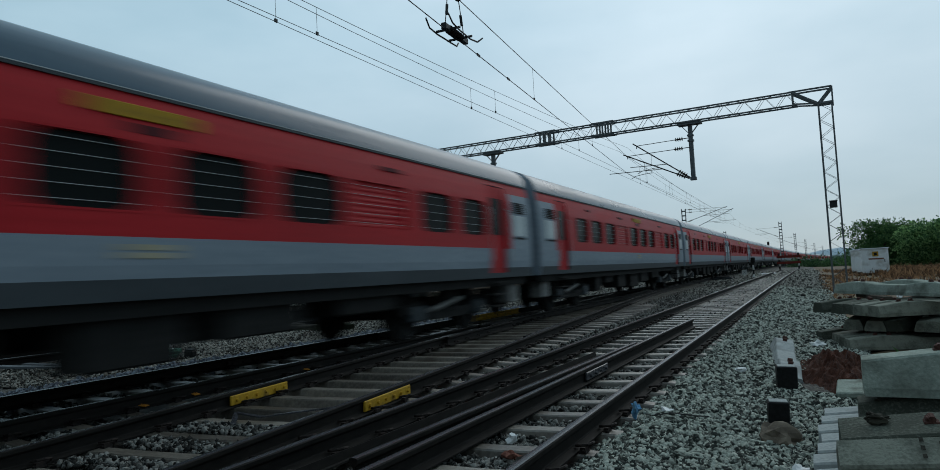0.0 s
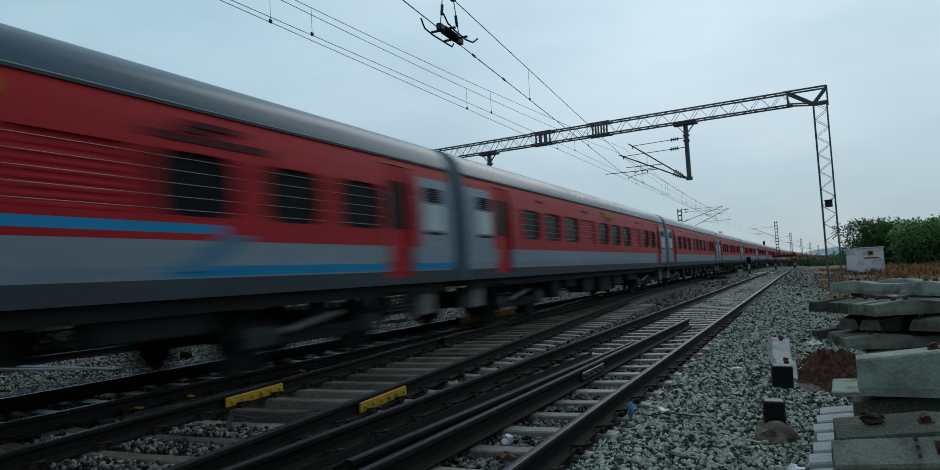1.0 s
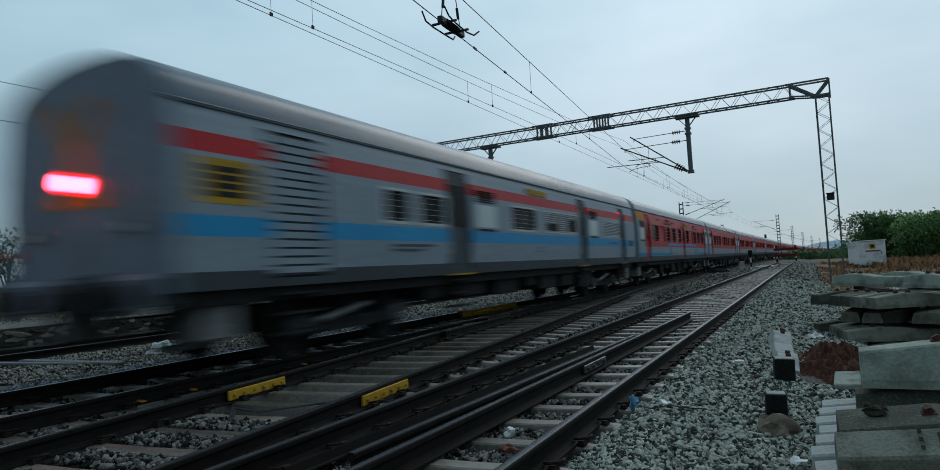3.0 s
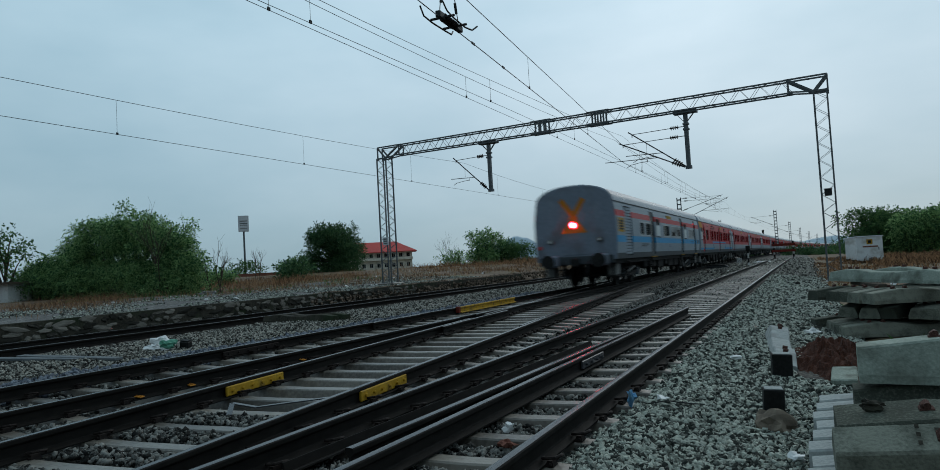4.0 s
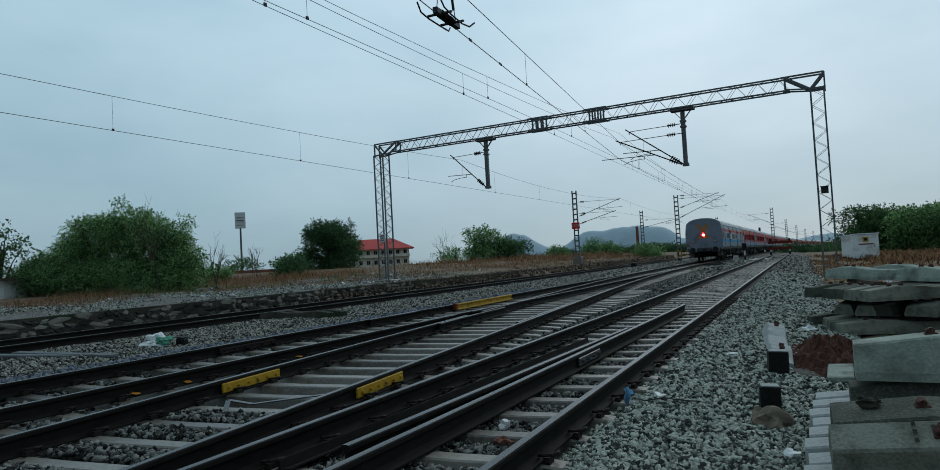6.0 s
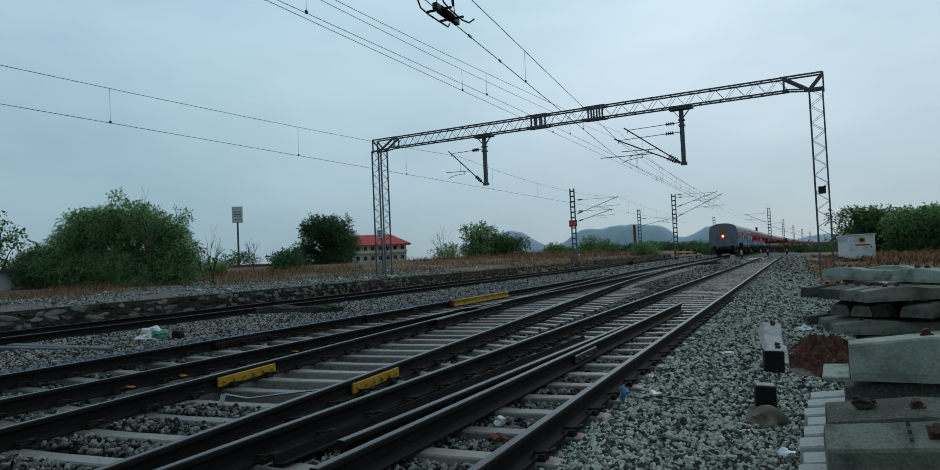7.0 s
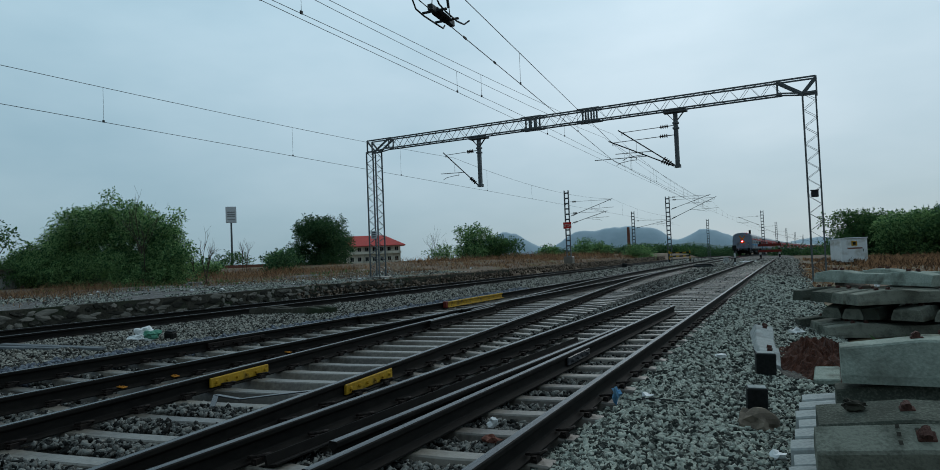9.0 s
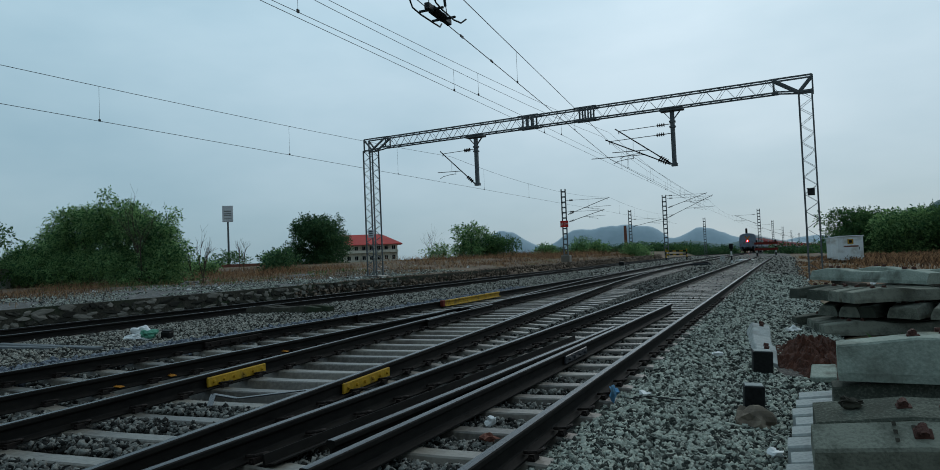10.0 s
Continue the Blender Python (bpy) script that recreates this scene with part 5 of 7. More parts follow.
            for a, b, z in ((4.6, 6.0, 1.60), (4.6, 5.6, 1.52), (18.5, 19.6, 1.78)):
                bm = bmesh.new()
                box(bm, min(side * (SIDE - 0.03), side * (SIDE + 0.004)), max(side * (SIDE - 0.03), side * (SIDE + 0.004)), R(a), R(b), z, z + 0.04)
                part("stencil_bar", bm, "coach_dark", c)
        if kind == "striped":
            bm = bmesh.new()
            for a, b, z, h in ((6.5, 8.4, 2.83, 0.09), (7.0, 7.95, 3.02, 0.07), (15.6, 17.5, 2.83, 0.09), (16.1, 17.0, 3.02, 0.07)):
                box(bm, min(side * (SIDE - 0.07), side * (SIDE - 0.012)), max(side * (SIDE - 0.07), side * (SIDE - 0.012)), R(a), R(b), z, z + h)
            part("lettering_bar", bm, "maroon", c, "dark maroon painted lettering bars, unreadable")
            bm = bmesh.new()
            for a, d in ((7.05, 0.65), (16.65, -0.75)):
                vs = [bm.verts.new((side * (SIDE + o), R(y), z)) for o in (0.003, -0.01) for y, z in ((a, 1.79), (a + 0.45, 1.79), (a + 0.45 + d, 1.36), (a + d, 1.36))]
                for q in ((0, 1, 2, 3), (7, 6, 5, 4), (0, 4, 5, 1), (1, 5, 6, 2), (2, 6, 7, 3), (3, 7, 4, 0)):
                    bm.faces.new([vs[i] for i in q])
            bmesh.ops.recalc_face_normals(bm, faces=bm.faces)
            part("slanting_stripe", bm, "blue_haze", c, "slanting faded blue painted stripe")
        if kind == "grey":
            bm = bmesh.new()
            box(bm, min(side * (SIDE - 0.01), side * (SIDE + 0.006)), max(side * (SIDE - 0.01), side * (SIDE + 0.006)), R(0.60), R(1.55), 2.08, 2.62)
            pl = part("notice_panel", bm, "yellow", c, "yellow notice panel with unreadable bars")
            bm = bmesh.new()
            for i in range(4):
                box(bm, min(side * (SIDE + 0.005), side * (SIDE + 0.009)), max(side * (SIDE + 0.005), side * (SIDE + 0.009)), R(0.72), R(1.43), 2.16 + 0.10 * i, 2.23 + 0.10 * i)
            part("notice_bar", bm, "black", pl)
            bm = bmesh.new()
            box(bm, min(side * (SIDE - 0.072), side * (SIDE - 0.060)), max(side * (SIDE - 0.072), side * (SIDE - 0.060)), R(1.83), R(2.87), zd + 0.03, 3.08)
            shutter = part("shutter", bm, "coach_dark", c, "grey slatted shutter door")
            for i in range(16):
                z = zd + 0.06 + i * 0.116
                bm = bmesh.new()
                box(bm, min(side * (SIDE - 0.06), side * (SIDE - 0.03)), max(side * (SIDE - 0.06), side * (SIDE - 0.03)), R(1.85), R(2.85), z, z + 0.085)
                part("slat", bm, "coach_grey", shutter)
            bm = bmesh.new()
            bar(bm, (side * (SIDE - 0.02), R(19.9), 2.92), (side * (SIDE + 0.03), R(19.9), 2.92), 0.035, 10)
            part("marker_lamp", bm, "marker_red", c, "small lit red lamp")
    bm = bmesh.new()
    coach_roof(bm)
    part("roof", bm, "roof", c, "silver-grey ribbed roof")
    # ends: wall, gangway, buffers
    for e in (-1, 1):
        bm = bmesh.new()
        pts = [(1.56, 1.06), (1.60, 1.5), (1.62, 2.4), (1.53, 3.2)]
        for i in range(1, 14):
            t = math.pi * i / 14
            cx, sx = math.cos(t), math.sin(t)
            pts.append((math.copysign(abs(cx) ** 0.9, cx) * 1.53, 3.28 + 0.68 * sx ** 0.92))
        pts += [(-x, z) for x, z in ((1.53, 3.2), (1.62, 2.4), (1.60, 1.5), (1.56, 1.06))]
        ring = [bm.verts.new((x, e * (HALF_LEN - 0.02), z)) for x, z in pts]
        ring2 = [bm.verts.new((x * 0.985, e * (HALF_LEN + 0.05), 1.06 + (z - 1.06) * 0.985)) for x, z in pts]
        for i in range(len(pts) - 1):
            bm.faces.new((ring[i], ring[i + 1], ring2[i + 1], ring2[i]))
        bm.faces.new(ring2)
        bmesh.ops.recalc_face_normals(bm, faces=bm.faces)
        part("end_wall", bm, "coach_end" if (kind == "grey" and e < 0) else "coach_grey", c)
        if not (kind == "grey" and e < 0):
            bm = bmesh.new()
            for i in range(4):
                w = 0.80 - 0.05 * (i % 2)
                box(bm, -w, w, min(e * (HALF_LEN + 0.05 + 0.07 * i), e * (HALF_LEN + 0.12 + 0.07 * i)), max(e * (HALF_LEN + 0.05 + 0.07 * i), e * (HALF_LEN + 0.12 + 0.07 * i)), 1.15, 3.35 - 0.05 * (i % 2))
            part("gangway", bm, "rubber", c, "black rubber gangway bellows")
        bm = bmesh.new()
        bar(bm, (0, e * (HALF_LEN - 0.3), 1.0), (0, e * (HALF_LEN + 0.30), 1.0), 0.11, 8)
        box(bm, -0.16, 0.16, min(e * (HALF_LEN + 0.12), e * (HALF_LEN + 0.33)), max(e * (HALF_LEN + 0.12), e * (HALF_LEN + 0.33)), 0.84, 1.16, bevel=0.04)
        part("coupler", bm, "under", c)
    bogie(c, -7.45)
    bogie(c, 7.45)
    underfloor(c, kind)
    if kind == "grey":
        tail_end(c)
    return c


def tail_end(c):
    """What the last van shows behind: cross, lamps, hoses, steps."""
    y = -HALF_LEN - 0.055
    bm = bmesh.new()
    for a, b, w in (((-0.48, 3.42), (0.10, 2.62), 0.21), ((0.42, 3.42), (-0.10, 2.62), 0.21)):
        d = (Vector((b[0], b[1])) - Vector((a[0], a[1]))).normalized()
        nrm = Vector((-d.y, d.x)) * (w / 2)
        vs = [bm.verts.new((p[0] + s * nrm.x, y - 0.018, p[1] + s * nrm.y)) for p, s in ((a, 1), (a, -1), (b, -1), (b, 1))]
        bm.faces.new(vs)
    vs = [bm.verts.new(p) for p in ((-0.52, y - 0.022, 2.12), (0.52, y - 0.022, 2.12), (0.16, y - 0.022, 2.62), (0, y - 0.022, 2.80), (-0.16, y - 0.022, 2.62))]
    bm.faces.new(vs)
    geo = bmesh.ops.extrude_face_region(bm, geom=bm.faces[:])
    bmesh.ops.translate(bm, vec=(0, 0.003, 0), verts=[v for v in geo["geom"] if isinstance(v, bmesh.types.BMVert)])
    part("last_vehicle_cross", bm, "orange", c, "orange-yellow painted cross")
    bm = bmesh.new()
    bar(bm, (-0.02, y - 0.01, 2.42), (-0.02, y - 0.09, 2.42), 0.10, 18)
    lamp = part("tail_lamp", bm, "tail", c, "glowing red tail lamp")
    # this rim has its own red glow, in place of the lamp's halo
    bm = bmesh.new()
    bar(bm, (-0.02, y + 0.02, 2.42), (-0.02, y - 0.06, 2.42), 0.150, 18)
    part("lamp_housing", bm, "marker_red", lamp, "red rim that glows itself in place of the lamp's halo")
    bm = bmesh.new()
    bar(bm, (-1.40, y + 0.05, 1.62), (-1.40, y - 0.07, 1.62), 0.075, 12)
    part("side_lamp", bm, "sign_red", c, "small red side lamp")
    for s in (-1, 1):
        bm = bmesh.new()
        box(bm, s * 0.98 - 0.10, s * 0.98 + 0.10, y - 0.09, y + 0.01, 1.76, 1.92, bevel=0.02)
        tl = part("marker_lamp", bm, "box_grey", c, "square grey marker lamp")
        bm = bmesh.new()
        bar(bm, (s * 0.98, y - 0.10, 1.84), (s * 0.98, y - 0.085, 1.84), 0.055, 12)
        part("lens", bm, "white_paint", tl)
        bm = bmesh.new()
        bar(bm, (s * 0.98, y + 0.1, 1.06), (s * 0.98, y - 0.42, 1.06), 0.12, 12)
        bar(bm, (s * 0.98, y - 0.42, 1.06), (s * 0.98, y - 0.47, 1.06), 0.26, 18)
        part("buffer", bm, "under", c, "black steel buffer")
        bm = bmesh.new()
        box(bm, s * 0.98 - 0.33, s * 0.98 + 0.33, y - 0.16, y - 0.022, 0.84, 1.30, bevel=0.07)
        part("buffer_housing", bm, "coach_end", c, "grey buffer housing")
        bm = bmesh.new()
        tube(bm, [(s * 0.5, y, 1.05), (s * 0.52, y - 0.18, 0.95), (s * 0.48, y - 0.22, 0.62), (s * 0.40, y - 0.12, 0.50)], 0.03, 6)
        part("air_hose", bm, "rubber", c)
        bm = bmesh.new()
        tube(bm, [(s * 1.35, y + 0.02, 1.2), (s * 1.37, y - 0.07, 1.25), (s * 1.37, y - 0.07, 2.0), (s * 1.35, y + 0.02, 2.05)], 0.014, 6)
        part("handrail", bm, "coach_grey", c)
        bm = bmesh.new()
        box(bm, s * 1.35 - 0.2, s * 1.35 + 0.2, y - 0.05, y + 0.4, 0.42, 0.46)
        beam(bm, (s * 1.35, y + 0.2, 0.44), (s * 1.35, y + 0.2, 1.0), 0.04)
        part("corner_step", bm, "under", c)
    bm = bmesh.new()
    box(bm, -1.45, 1.45, y - 0.02, y + 0.15, 0.92, 1.24, bevel=0.02)
    part("headstock", bm, "coach_dark", c)
    bm = bmesh.new()
    box(bm, -0.44, 0.44, y - 0.012, y, 1.30, 3.25)
    part("end_door_panel", bm, "coach_end", c)


def tail_at(t):
    """How far along the line the tail of the train is."""
    return -52.5 + 18.75 * t + 0.115 * t * t


COACHES = []
proto = coach("plain", 2)
for k in range(21):
    COACHES.append(coach("grey", 0) if k == 0 else coach("striped", 1) if k == 1 else proto if k == 2 else copy_thing(proto, pose(0, 0, 0)))


def coach_pose(k, t):
    y = tail_at(t) + PITCH * (k + 0.5)
    e = 7.45
    turn_z = -math.degrees(math.atan2(main_x(y + e) - main_x(y - e), 2 * e))
    pitch_x = math.degrees(math.atan2(grade(y + e) - grade(y - e), 2 * e))
    return pose((main_x(y + e) + main_x(y - e)) / 2, y, (grade(y + e) + grade(y - e)) / 2, pitch_x, 0, turn_z)


def motions():
    """The train runs away along the main line; the wheels of the nearest coaches turn."""
    times = [i * 0.5 for i in range(21)]
    for k, c in enumerate(COACHES):
        walk(c, [(t, coach_pose(k, t)) for t in times])
    for k in (0, 1, 2, 3):
        for b in COACHES[k].children:
            if not b.name.startswith("bogie"):
                continue
            for w in b.children:
                if not w.name.startswith("wheelset"):
                    continue
                y0 = w.matrix_basis.translation.copy()
                walk(w, [(i / 30, pose(y0.x, y0.y, y0.z, -math.degrees((tail_at(i / 30) - tail_at(0)) / 0.457))) for i in range(301)])


# ---------------------------------------------------------------- plants
def leaves_mesh(clumps, count, size, seed, name, droop=0.3):
    """Many small pointed leaves on drooping twigs in clumps (centre, radii)."""
    rng = np.random.default_rng(seed)
    w = np.array([c[1][0] * c[1][1] * c[1][2] for c in clumps]) ** 0.7
    per = 8
    twigs = max(1, count // per)
    pick = rng.choice(len(clumps), twigs, p=w / w.sum())
    cen, rad = np.array([c[0] for c in clumps])[pick], np.array([c[1] for c in clumps])[pick]
    d = rng.normal(size=(twigs, 3))
    d /= np.linalg.norm(d, axis=1)[:, None]
    r = rng.random(twigs) ** 0.45 * (1 + 0.14 * rng.normal(size=twigs).clip(-1, 1.3))
    p = cen + d * rad * r[:, None]
    twig = d + 0.55 * rng.normal(size=(twigs, 3)) + np.array([0, 0, 0.25 - droop])
    twig /= np.linalg.norm(twig, axis=1)[:, None]
    along = np.tile(np.linspace(0.0, 1.0, per), twigs)
    p, twig = np.repeat(p, per, 0), np.repeat(twig, per, 0)
    count = twigs * per
    p = p + twig * (along * size * 3.0)[:, None] + np.array([0, 0, -1.0]) * (along ** 2 * size * 0.9 * droop * 3)[:, None]
    a = twig * 0.7 + 0.75 * rng.normal(size=(count, 3)) + np.array([0, 0, -droop])
    a /= np.linalg.norm(a, axis=1)[:, None]
    b = np.cross(a, rng.normal(size=(count, 3)))
    b /= np.linalg.norm(b, axis=1)[:, None]
    n = np.cross(a, b)
    s = size * (0.6 + 0.8 * rng.random(count))[:, None]
    v = np.stack([p, p + a * s * 0.5 + b * s * 0.22 + n * s * 0.06, p + a * s, p + a * s * 0.5 - b * s * 0.22 + n * s * 0.06], 1).reshape(-1, 3)
    f = np.arange(count * 4).reshape(-1, 4)
    me = bpy.data.meshes.new(name)
    me.from_pydata(v.tolist(), [], f.tolist())
    return me


def tree(label, height, width, seed, leaf, count, size, trunk_h=0.3, tiers=9, category="tree", group="", spread=1.0, dome=False):
    """Trunk, limbs and a crown of leaf clumps with an uneven outline."""
    rnd = random.Random(seed)
    t = thing("tree", label, category, group)
    bm = bmesh.new()
    r0 = 0.022 * height + 0.03
    pts = [(0.10 * rnd.uniform(-1, 1) * i * 0.3, 0.10 * rnd.uniform(-1, 1) * i * 0.3, height * 0.75 * i / 5 - (0.25 if i == 0 else 0)) for i in range(6)]
    for i in range(5):
        bar(bm, pts[i], pts[i + 1], r0 * (1 - i * 0.17), 8, r0 * (1 - (i + 1) * 0.17), cap=False)
    clumps = []
    for k in range(tiers):
        u = (k + 0.5) / tiers
        a = k * 2.4 + rnd.random()
        z = height * (trunk_h + (0.93 - trunk_h) * u) + rnd.uniform(-0.05, 0.05) * height
        reach = width / 2 * (math.sin(math.pi * min(1, 0.22 + 0.72 * u)) ** 0.7) * rnd.uniform(0.45, 0.95) * spread
        rr = width * rnd.uniform(0.13, 0.22)
        z = min(z, height - rr * 1.0)
        if dome:
            q = (k / max(1, tiers - 1)) ** 0.75 * rnd.uniform(0.9, 1.05)
            reach, rr = width / 2 * q, width * rnd.uniform(0.10, 0.17)
            z = (height - rr * 0.8) * (1 - 0.60 * q ** 1.7) * rnd.choice((1.0, 1.0, 0.72, 0.42, 0.90))
        c = Vector((math.cos(a) * reach * (1 - 0.3 * rr / width), math.sin(a) * reach * (1 - 0.3 * rr / width), z))
        base = Vector(pts[min(4, int(u * 4))])
        mid = base.lerp(c, 0.55) + Vector((0, 0, 0.05 * height))
        bar(bm, base, mid, r0 * 0.45, 6, r0 * 0.26, cap=False)
        bar(bm, mid, c, r0 * 0.26, 5, r0 * 0.08, cap=False)
        clumps.append((c, (rr * 1.15, rr * 1.15, rr * rnd.uniform(0.65, 0.95))))
        for _ in range(3):
            off = Vector((rnd.uniform(-1, 1), rnd.uniform(-1, 1), rnd.uniform(-0.7, 0.55))) * rr * 1.15
            q = rr * rnd.uniform(0.32, 0.6)
            clumps.append((c + off, (q, q, q * 0.8)))
    part("trunk", bm, "bark", t)
    part("crown", leaves_mesh(clumps, count, size, seed, "crown"), leaf, t)
    return t


def bare_twigs(x, y, z, height, seed, label):
    rnd = random.Random(seed)
    bm = bmesh.new()

    def grow(p, d, n, r, depth):
        q = p + d * n
        bar(bm, p, q, r, 5, r * 0.6, cap=False)
        if depth:
            for _ in range(3 if depth > 1 else 2):
                e = (d + Vector((rnd.uniform(-1, 1), rnd.uniform(-1, 1), rnd.uniform(-0.2, 0.7))) * 0.65).normalized()
                grow(p.lerp(q, rnd.uniform(0.5, 1.0)), e, n * rnd.uniform(0.5, 0.8), r * 0.55, depth - 1)

    for _ in range(3):
        grow(Vector((rnd.uniform(-0.3, 0.3), rnd.uniform(-0.3, 0.3), -0.1)), Vector((rnd.uniform(-0.3, 0.3), rnd.uniform(-0.3, 0.3), 1)).normalized(), height * 0.5, 0.035, 3)
    thing("bare_shrub", label, "shrub", bm=bm, mats="bark", m=pose(x, y, z))


def place(ob, x, y, z, turn_z=0.0, scale=1.0):
    ob.matrix_basis = pose(x, y, z, 0, 0, turn_z)
    if scale != 1.0:
        ob.scale = (scale, scale, scale)
    return ob


gz = ground_z
BASE = gz(-34, 26) - 0.15


def many_stemmed(label, masses, seed, leaf, count, size, stems=7):
    """A shrub-tree of several stems, whose boughs end in the given masses of foliage (x, y, z, radius)."""
    rnd = random.Random(seed)
    t = thing("tree", label, "tree")
    bm = bmesh.new()
    clumps = []
    feet = [Vector((rnd.uniform(-2.2, 2.2), rnd.uniform(-0.7, 0.7), -0.2)) for _ in range(stems)]
    for x, y, z, r in masses:
        c = Vector((x, y, z))
        foot = min(feet, key=lambda q: abs(q.x - x * 0.45))
        knee = foot.lerp(c, 0.45) + Vector((rnd.uniform(-0.2, 0.2), rnd.uniform(-0.2, 0.2), 0.35))
        bar(bm, foot, knee, 0.075, 7, 0.050, cap=False)
        bar(bm, knee, c, 0.050, 6, 0.016, cap=False)
        for _ in range(5):
            tip = c + Vector((rnd.uniform(-1, 1), rnd.uniform(-1, 1), rnd.uniform(-0.5, 0.9))).normalized() * r * rnd.uniform(0.7, 1.15)
            bar(bm, knee.lerp(c, rnd.uniform(0.6, 1.0)), tip, 0.020, 5, 0.007, cap=False)
            q = r * rnd.uniform(0.26, 0.42)
            clumps.append((tip, (q, q, q * 0.8)))
        clumps.append((c, (r * 0.95, r * 1.0, r * 0.85)))
    part("trunk", bm, "bark", t)
    part("crown", leaves_mesh(clumps, count, size, seed, "crown"), leaf, t)
    return t


rnd = random.Random(4)
high = [(0.7, 0.0, 4.75, 1.05), (0.0, -0.5, 4.1, 1.2), (1.7, 0.3, 4.3, 1.05), (2.7, -0.3, 4.0, 1.0), (3.7, 0.2, 3.6, 1.05), (4.3, -0.2, 2.9, 0.95), (4.6, 0.1, 1.9, 0.85),
        (-1.4, 0.4, 4.3, 1.0), (-2.6, 0.0, 4.5, 0.85), (-3.5, -0.2, 4.6, 0.75), (-3.0, 0.2, 3.6, 1.15), (-4.4, 0.0, 3.2, 1.05), (-5.6, 0.2, 2.9, 0.9), (-6.4, -0.1, 2.4, 0.75)]
low = [(-6.6 + 1.15 * k, rnd.uniform(-1.2, 0.6), rnd.uniform(1.2, 2.5), rnd.uniform(1.05, 1.35)) for k in range(11)] + [(-4.6 + 1.25 * k, -1.3, rnd.uniform(0.7, 1.3), 0.85) for k in range(7)]
place(many_stemmed("broad leafy green shrub-tree of several stems on the bank", [(x, y, z * 0.91, r) for x, y, z, r in high] + low, 11, "leaf", 105000, 0.135), -35.9, 26.6, BASE)
place(many_stemmed("spreading green shrub beside the large shrub-tree", [(0, 0, 1.6, 0.9), (-1.2, 0.2, 1.8, 0.7), (1.2, -0.2, 1.5, 0.9), (-2.2, 0, 1.3, 0.7), (0.2, -0.6, 0.8, 0.9)], 12, "leaf", 16000, 0.12, 3), -42.9, 26.0, BASE)
place(tree("low green bush at the edge of the bank", 2.7, 4.4, 13, "leaf_mid", 11000, 0.12, 0.03, 12, "bush"), -32.6, 27.0, BASE)
place(tree("low green bush at the edge of the bank", 2.5, 4.8, 14, "leaf_mid", 10000, 0.13, 0.05, 16, "bush", dome=True), -42.6, 26.4, BASE)
place(tree("low dusty green bush in front of the shrub-trees", 1.6, 3.6, 19, "leaf", 6500, 0.10, 0.03, 10, "bush"), -31.2, 25.4, BASE)
place(tree("thin tree with open layered foliage", 4.9, 2.8, 15, "leaf_mid", 1500, 0.22, 0.45, 9), -45.4, 25.0, BASE)
place(tree("round dense dark green tree", 5.5, 6.6, 21, "leaf_dark", 44000, 0.20, 0.04, 24, spread=0.95), -46.8, 60, gz(-46, 60))
place(tree("small light green tree on the bank", 4.6, 5.0, 22, "leaf", 8500, 0.26, 0.12, 11), -37.3, 80, gz(-37, 80))
place(tree("small green tree on the bank", 3.0, 4.6, 23, "leaf_mid", 5000, 0.26, 0.10, 10), -34.5, 82, gz(-34, 82))
for i, (x, y, s) in enumerate(((-45.5, 86, 2.2), (-41, 88, 2.4), (-60, 70, 2.4), (-56, 64, 2.0), (-66, 66, 2.4), (-38.5, 44, 1.7), (-43, 40, 1.3), (-48, 34, 2.4))):
    place(tree("low green bush behind the dry grass", s, s * 1.9, 40 + i, ("leaf", "leaf_mid", "leaf_dark")[i % 3], 2600, 0.22, 0.03, 9, "bush"), x, y, gz(x, y))
bare_twigs(-31.6, 25.2, gz(-31, 25), 4.6, 3, "tall bare grey-brown shrub with thin branches")
bare_twigs(-29.8, 27.6, gz(-29.8, 27), 2.7, 4, "bare grey-brown shrub with thin branches")
bare_twigs(-44.5, 46, gz(-44, 46), 3.0, 6, "bare dead shrub beside the sign pole")
bare_twigs(-50, 92, gz(-50, 92), 4.6, 8, "bare dead shrub near the building")

# the wood on the other side and the belts of shrubs in the distance
protos = [tree("dense green roadside tree in a small wood", h, w, 60 + i, lf, n, 0.28, 0.02, 16, group="trees of the wood") for i, (h, w, lf, n) in enumerate(((5.7, 7.0, "leaf_mid", 18000), (5.1, 6.4, "leaf", 16000), (5.4, 7.6, "leaf_mid", 18000)))]
rnd = random.Random(8)
spots = [(8.2, 92), (12.0, 88), (16.4, 90), (20.8, 86), (25.2, 90), (29.5, 87), (34, 91), (10.2, 99), (14.6, 98), (19.0, 99), (23.4, 98), (27.8, 99), (32, 98), (38, 96), (42, 90)]
for i, (x, y) in enumerate(spots):
    m = pose(x, y, gz(x, y) - 0.1, 0, 0, rnd.uniform(0, 360))
    if i < 3:
        protos[i].matrix_basis = m
    else:
        copy_thing(protos[i % 3], m)
for x, y, h, w, sd in ((-30.2, 108, 2.9, 4.2, 91), (-27.4, 106, 2.2, 3.6, 92), (-20.8, 104, 2.3, 4.4, 93), (-34.5, 102, 1.8, 3.2, 94)):
    place(tree("bright green bushy clump before the distant hills", h, w, sd, "leaf", 3600, 0.26, 0.03, 10, "bush"), x, y, gz(x, y) - 0.1)
belt = [tree("green shrub in the distant belt of bushes", h, w, 80 + i, lf, 3600, 0.36, 0.02, 12, "bush", "bushes far along the line") for i, (h, w, lf) in enumerate(((2.4, 6.5, "leaf_dark"), (1.9, 7.0, "leaf_mid"), (2.7, 6.0, "leaf_dark")))]
spots = []
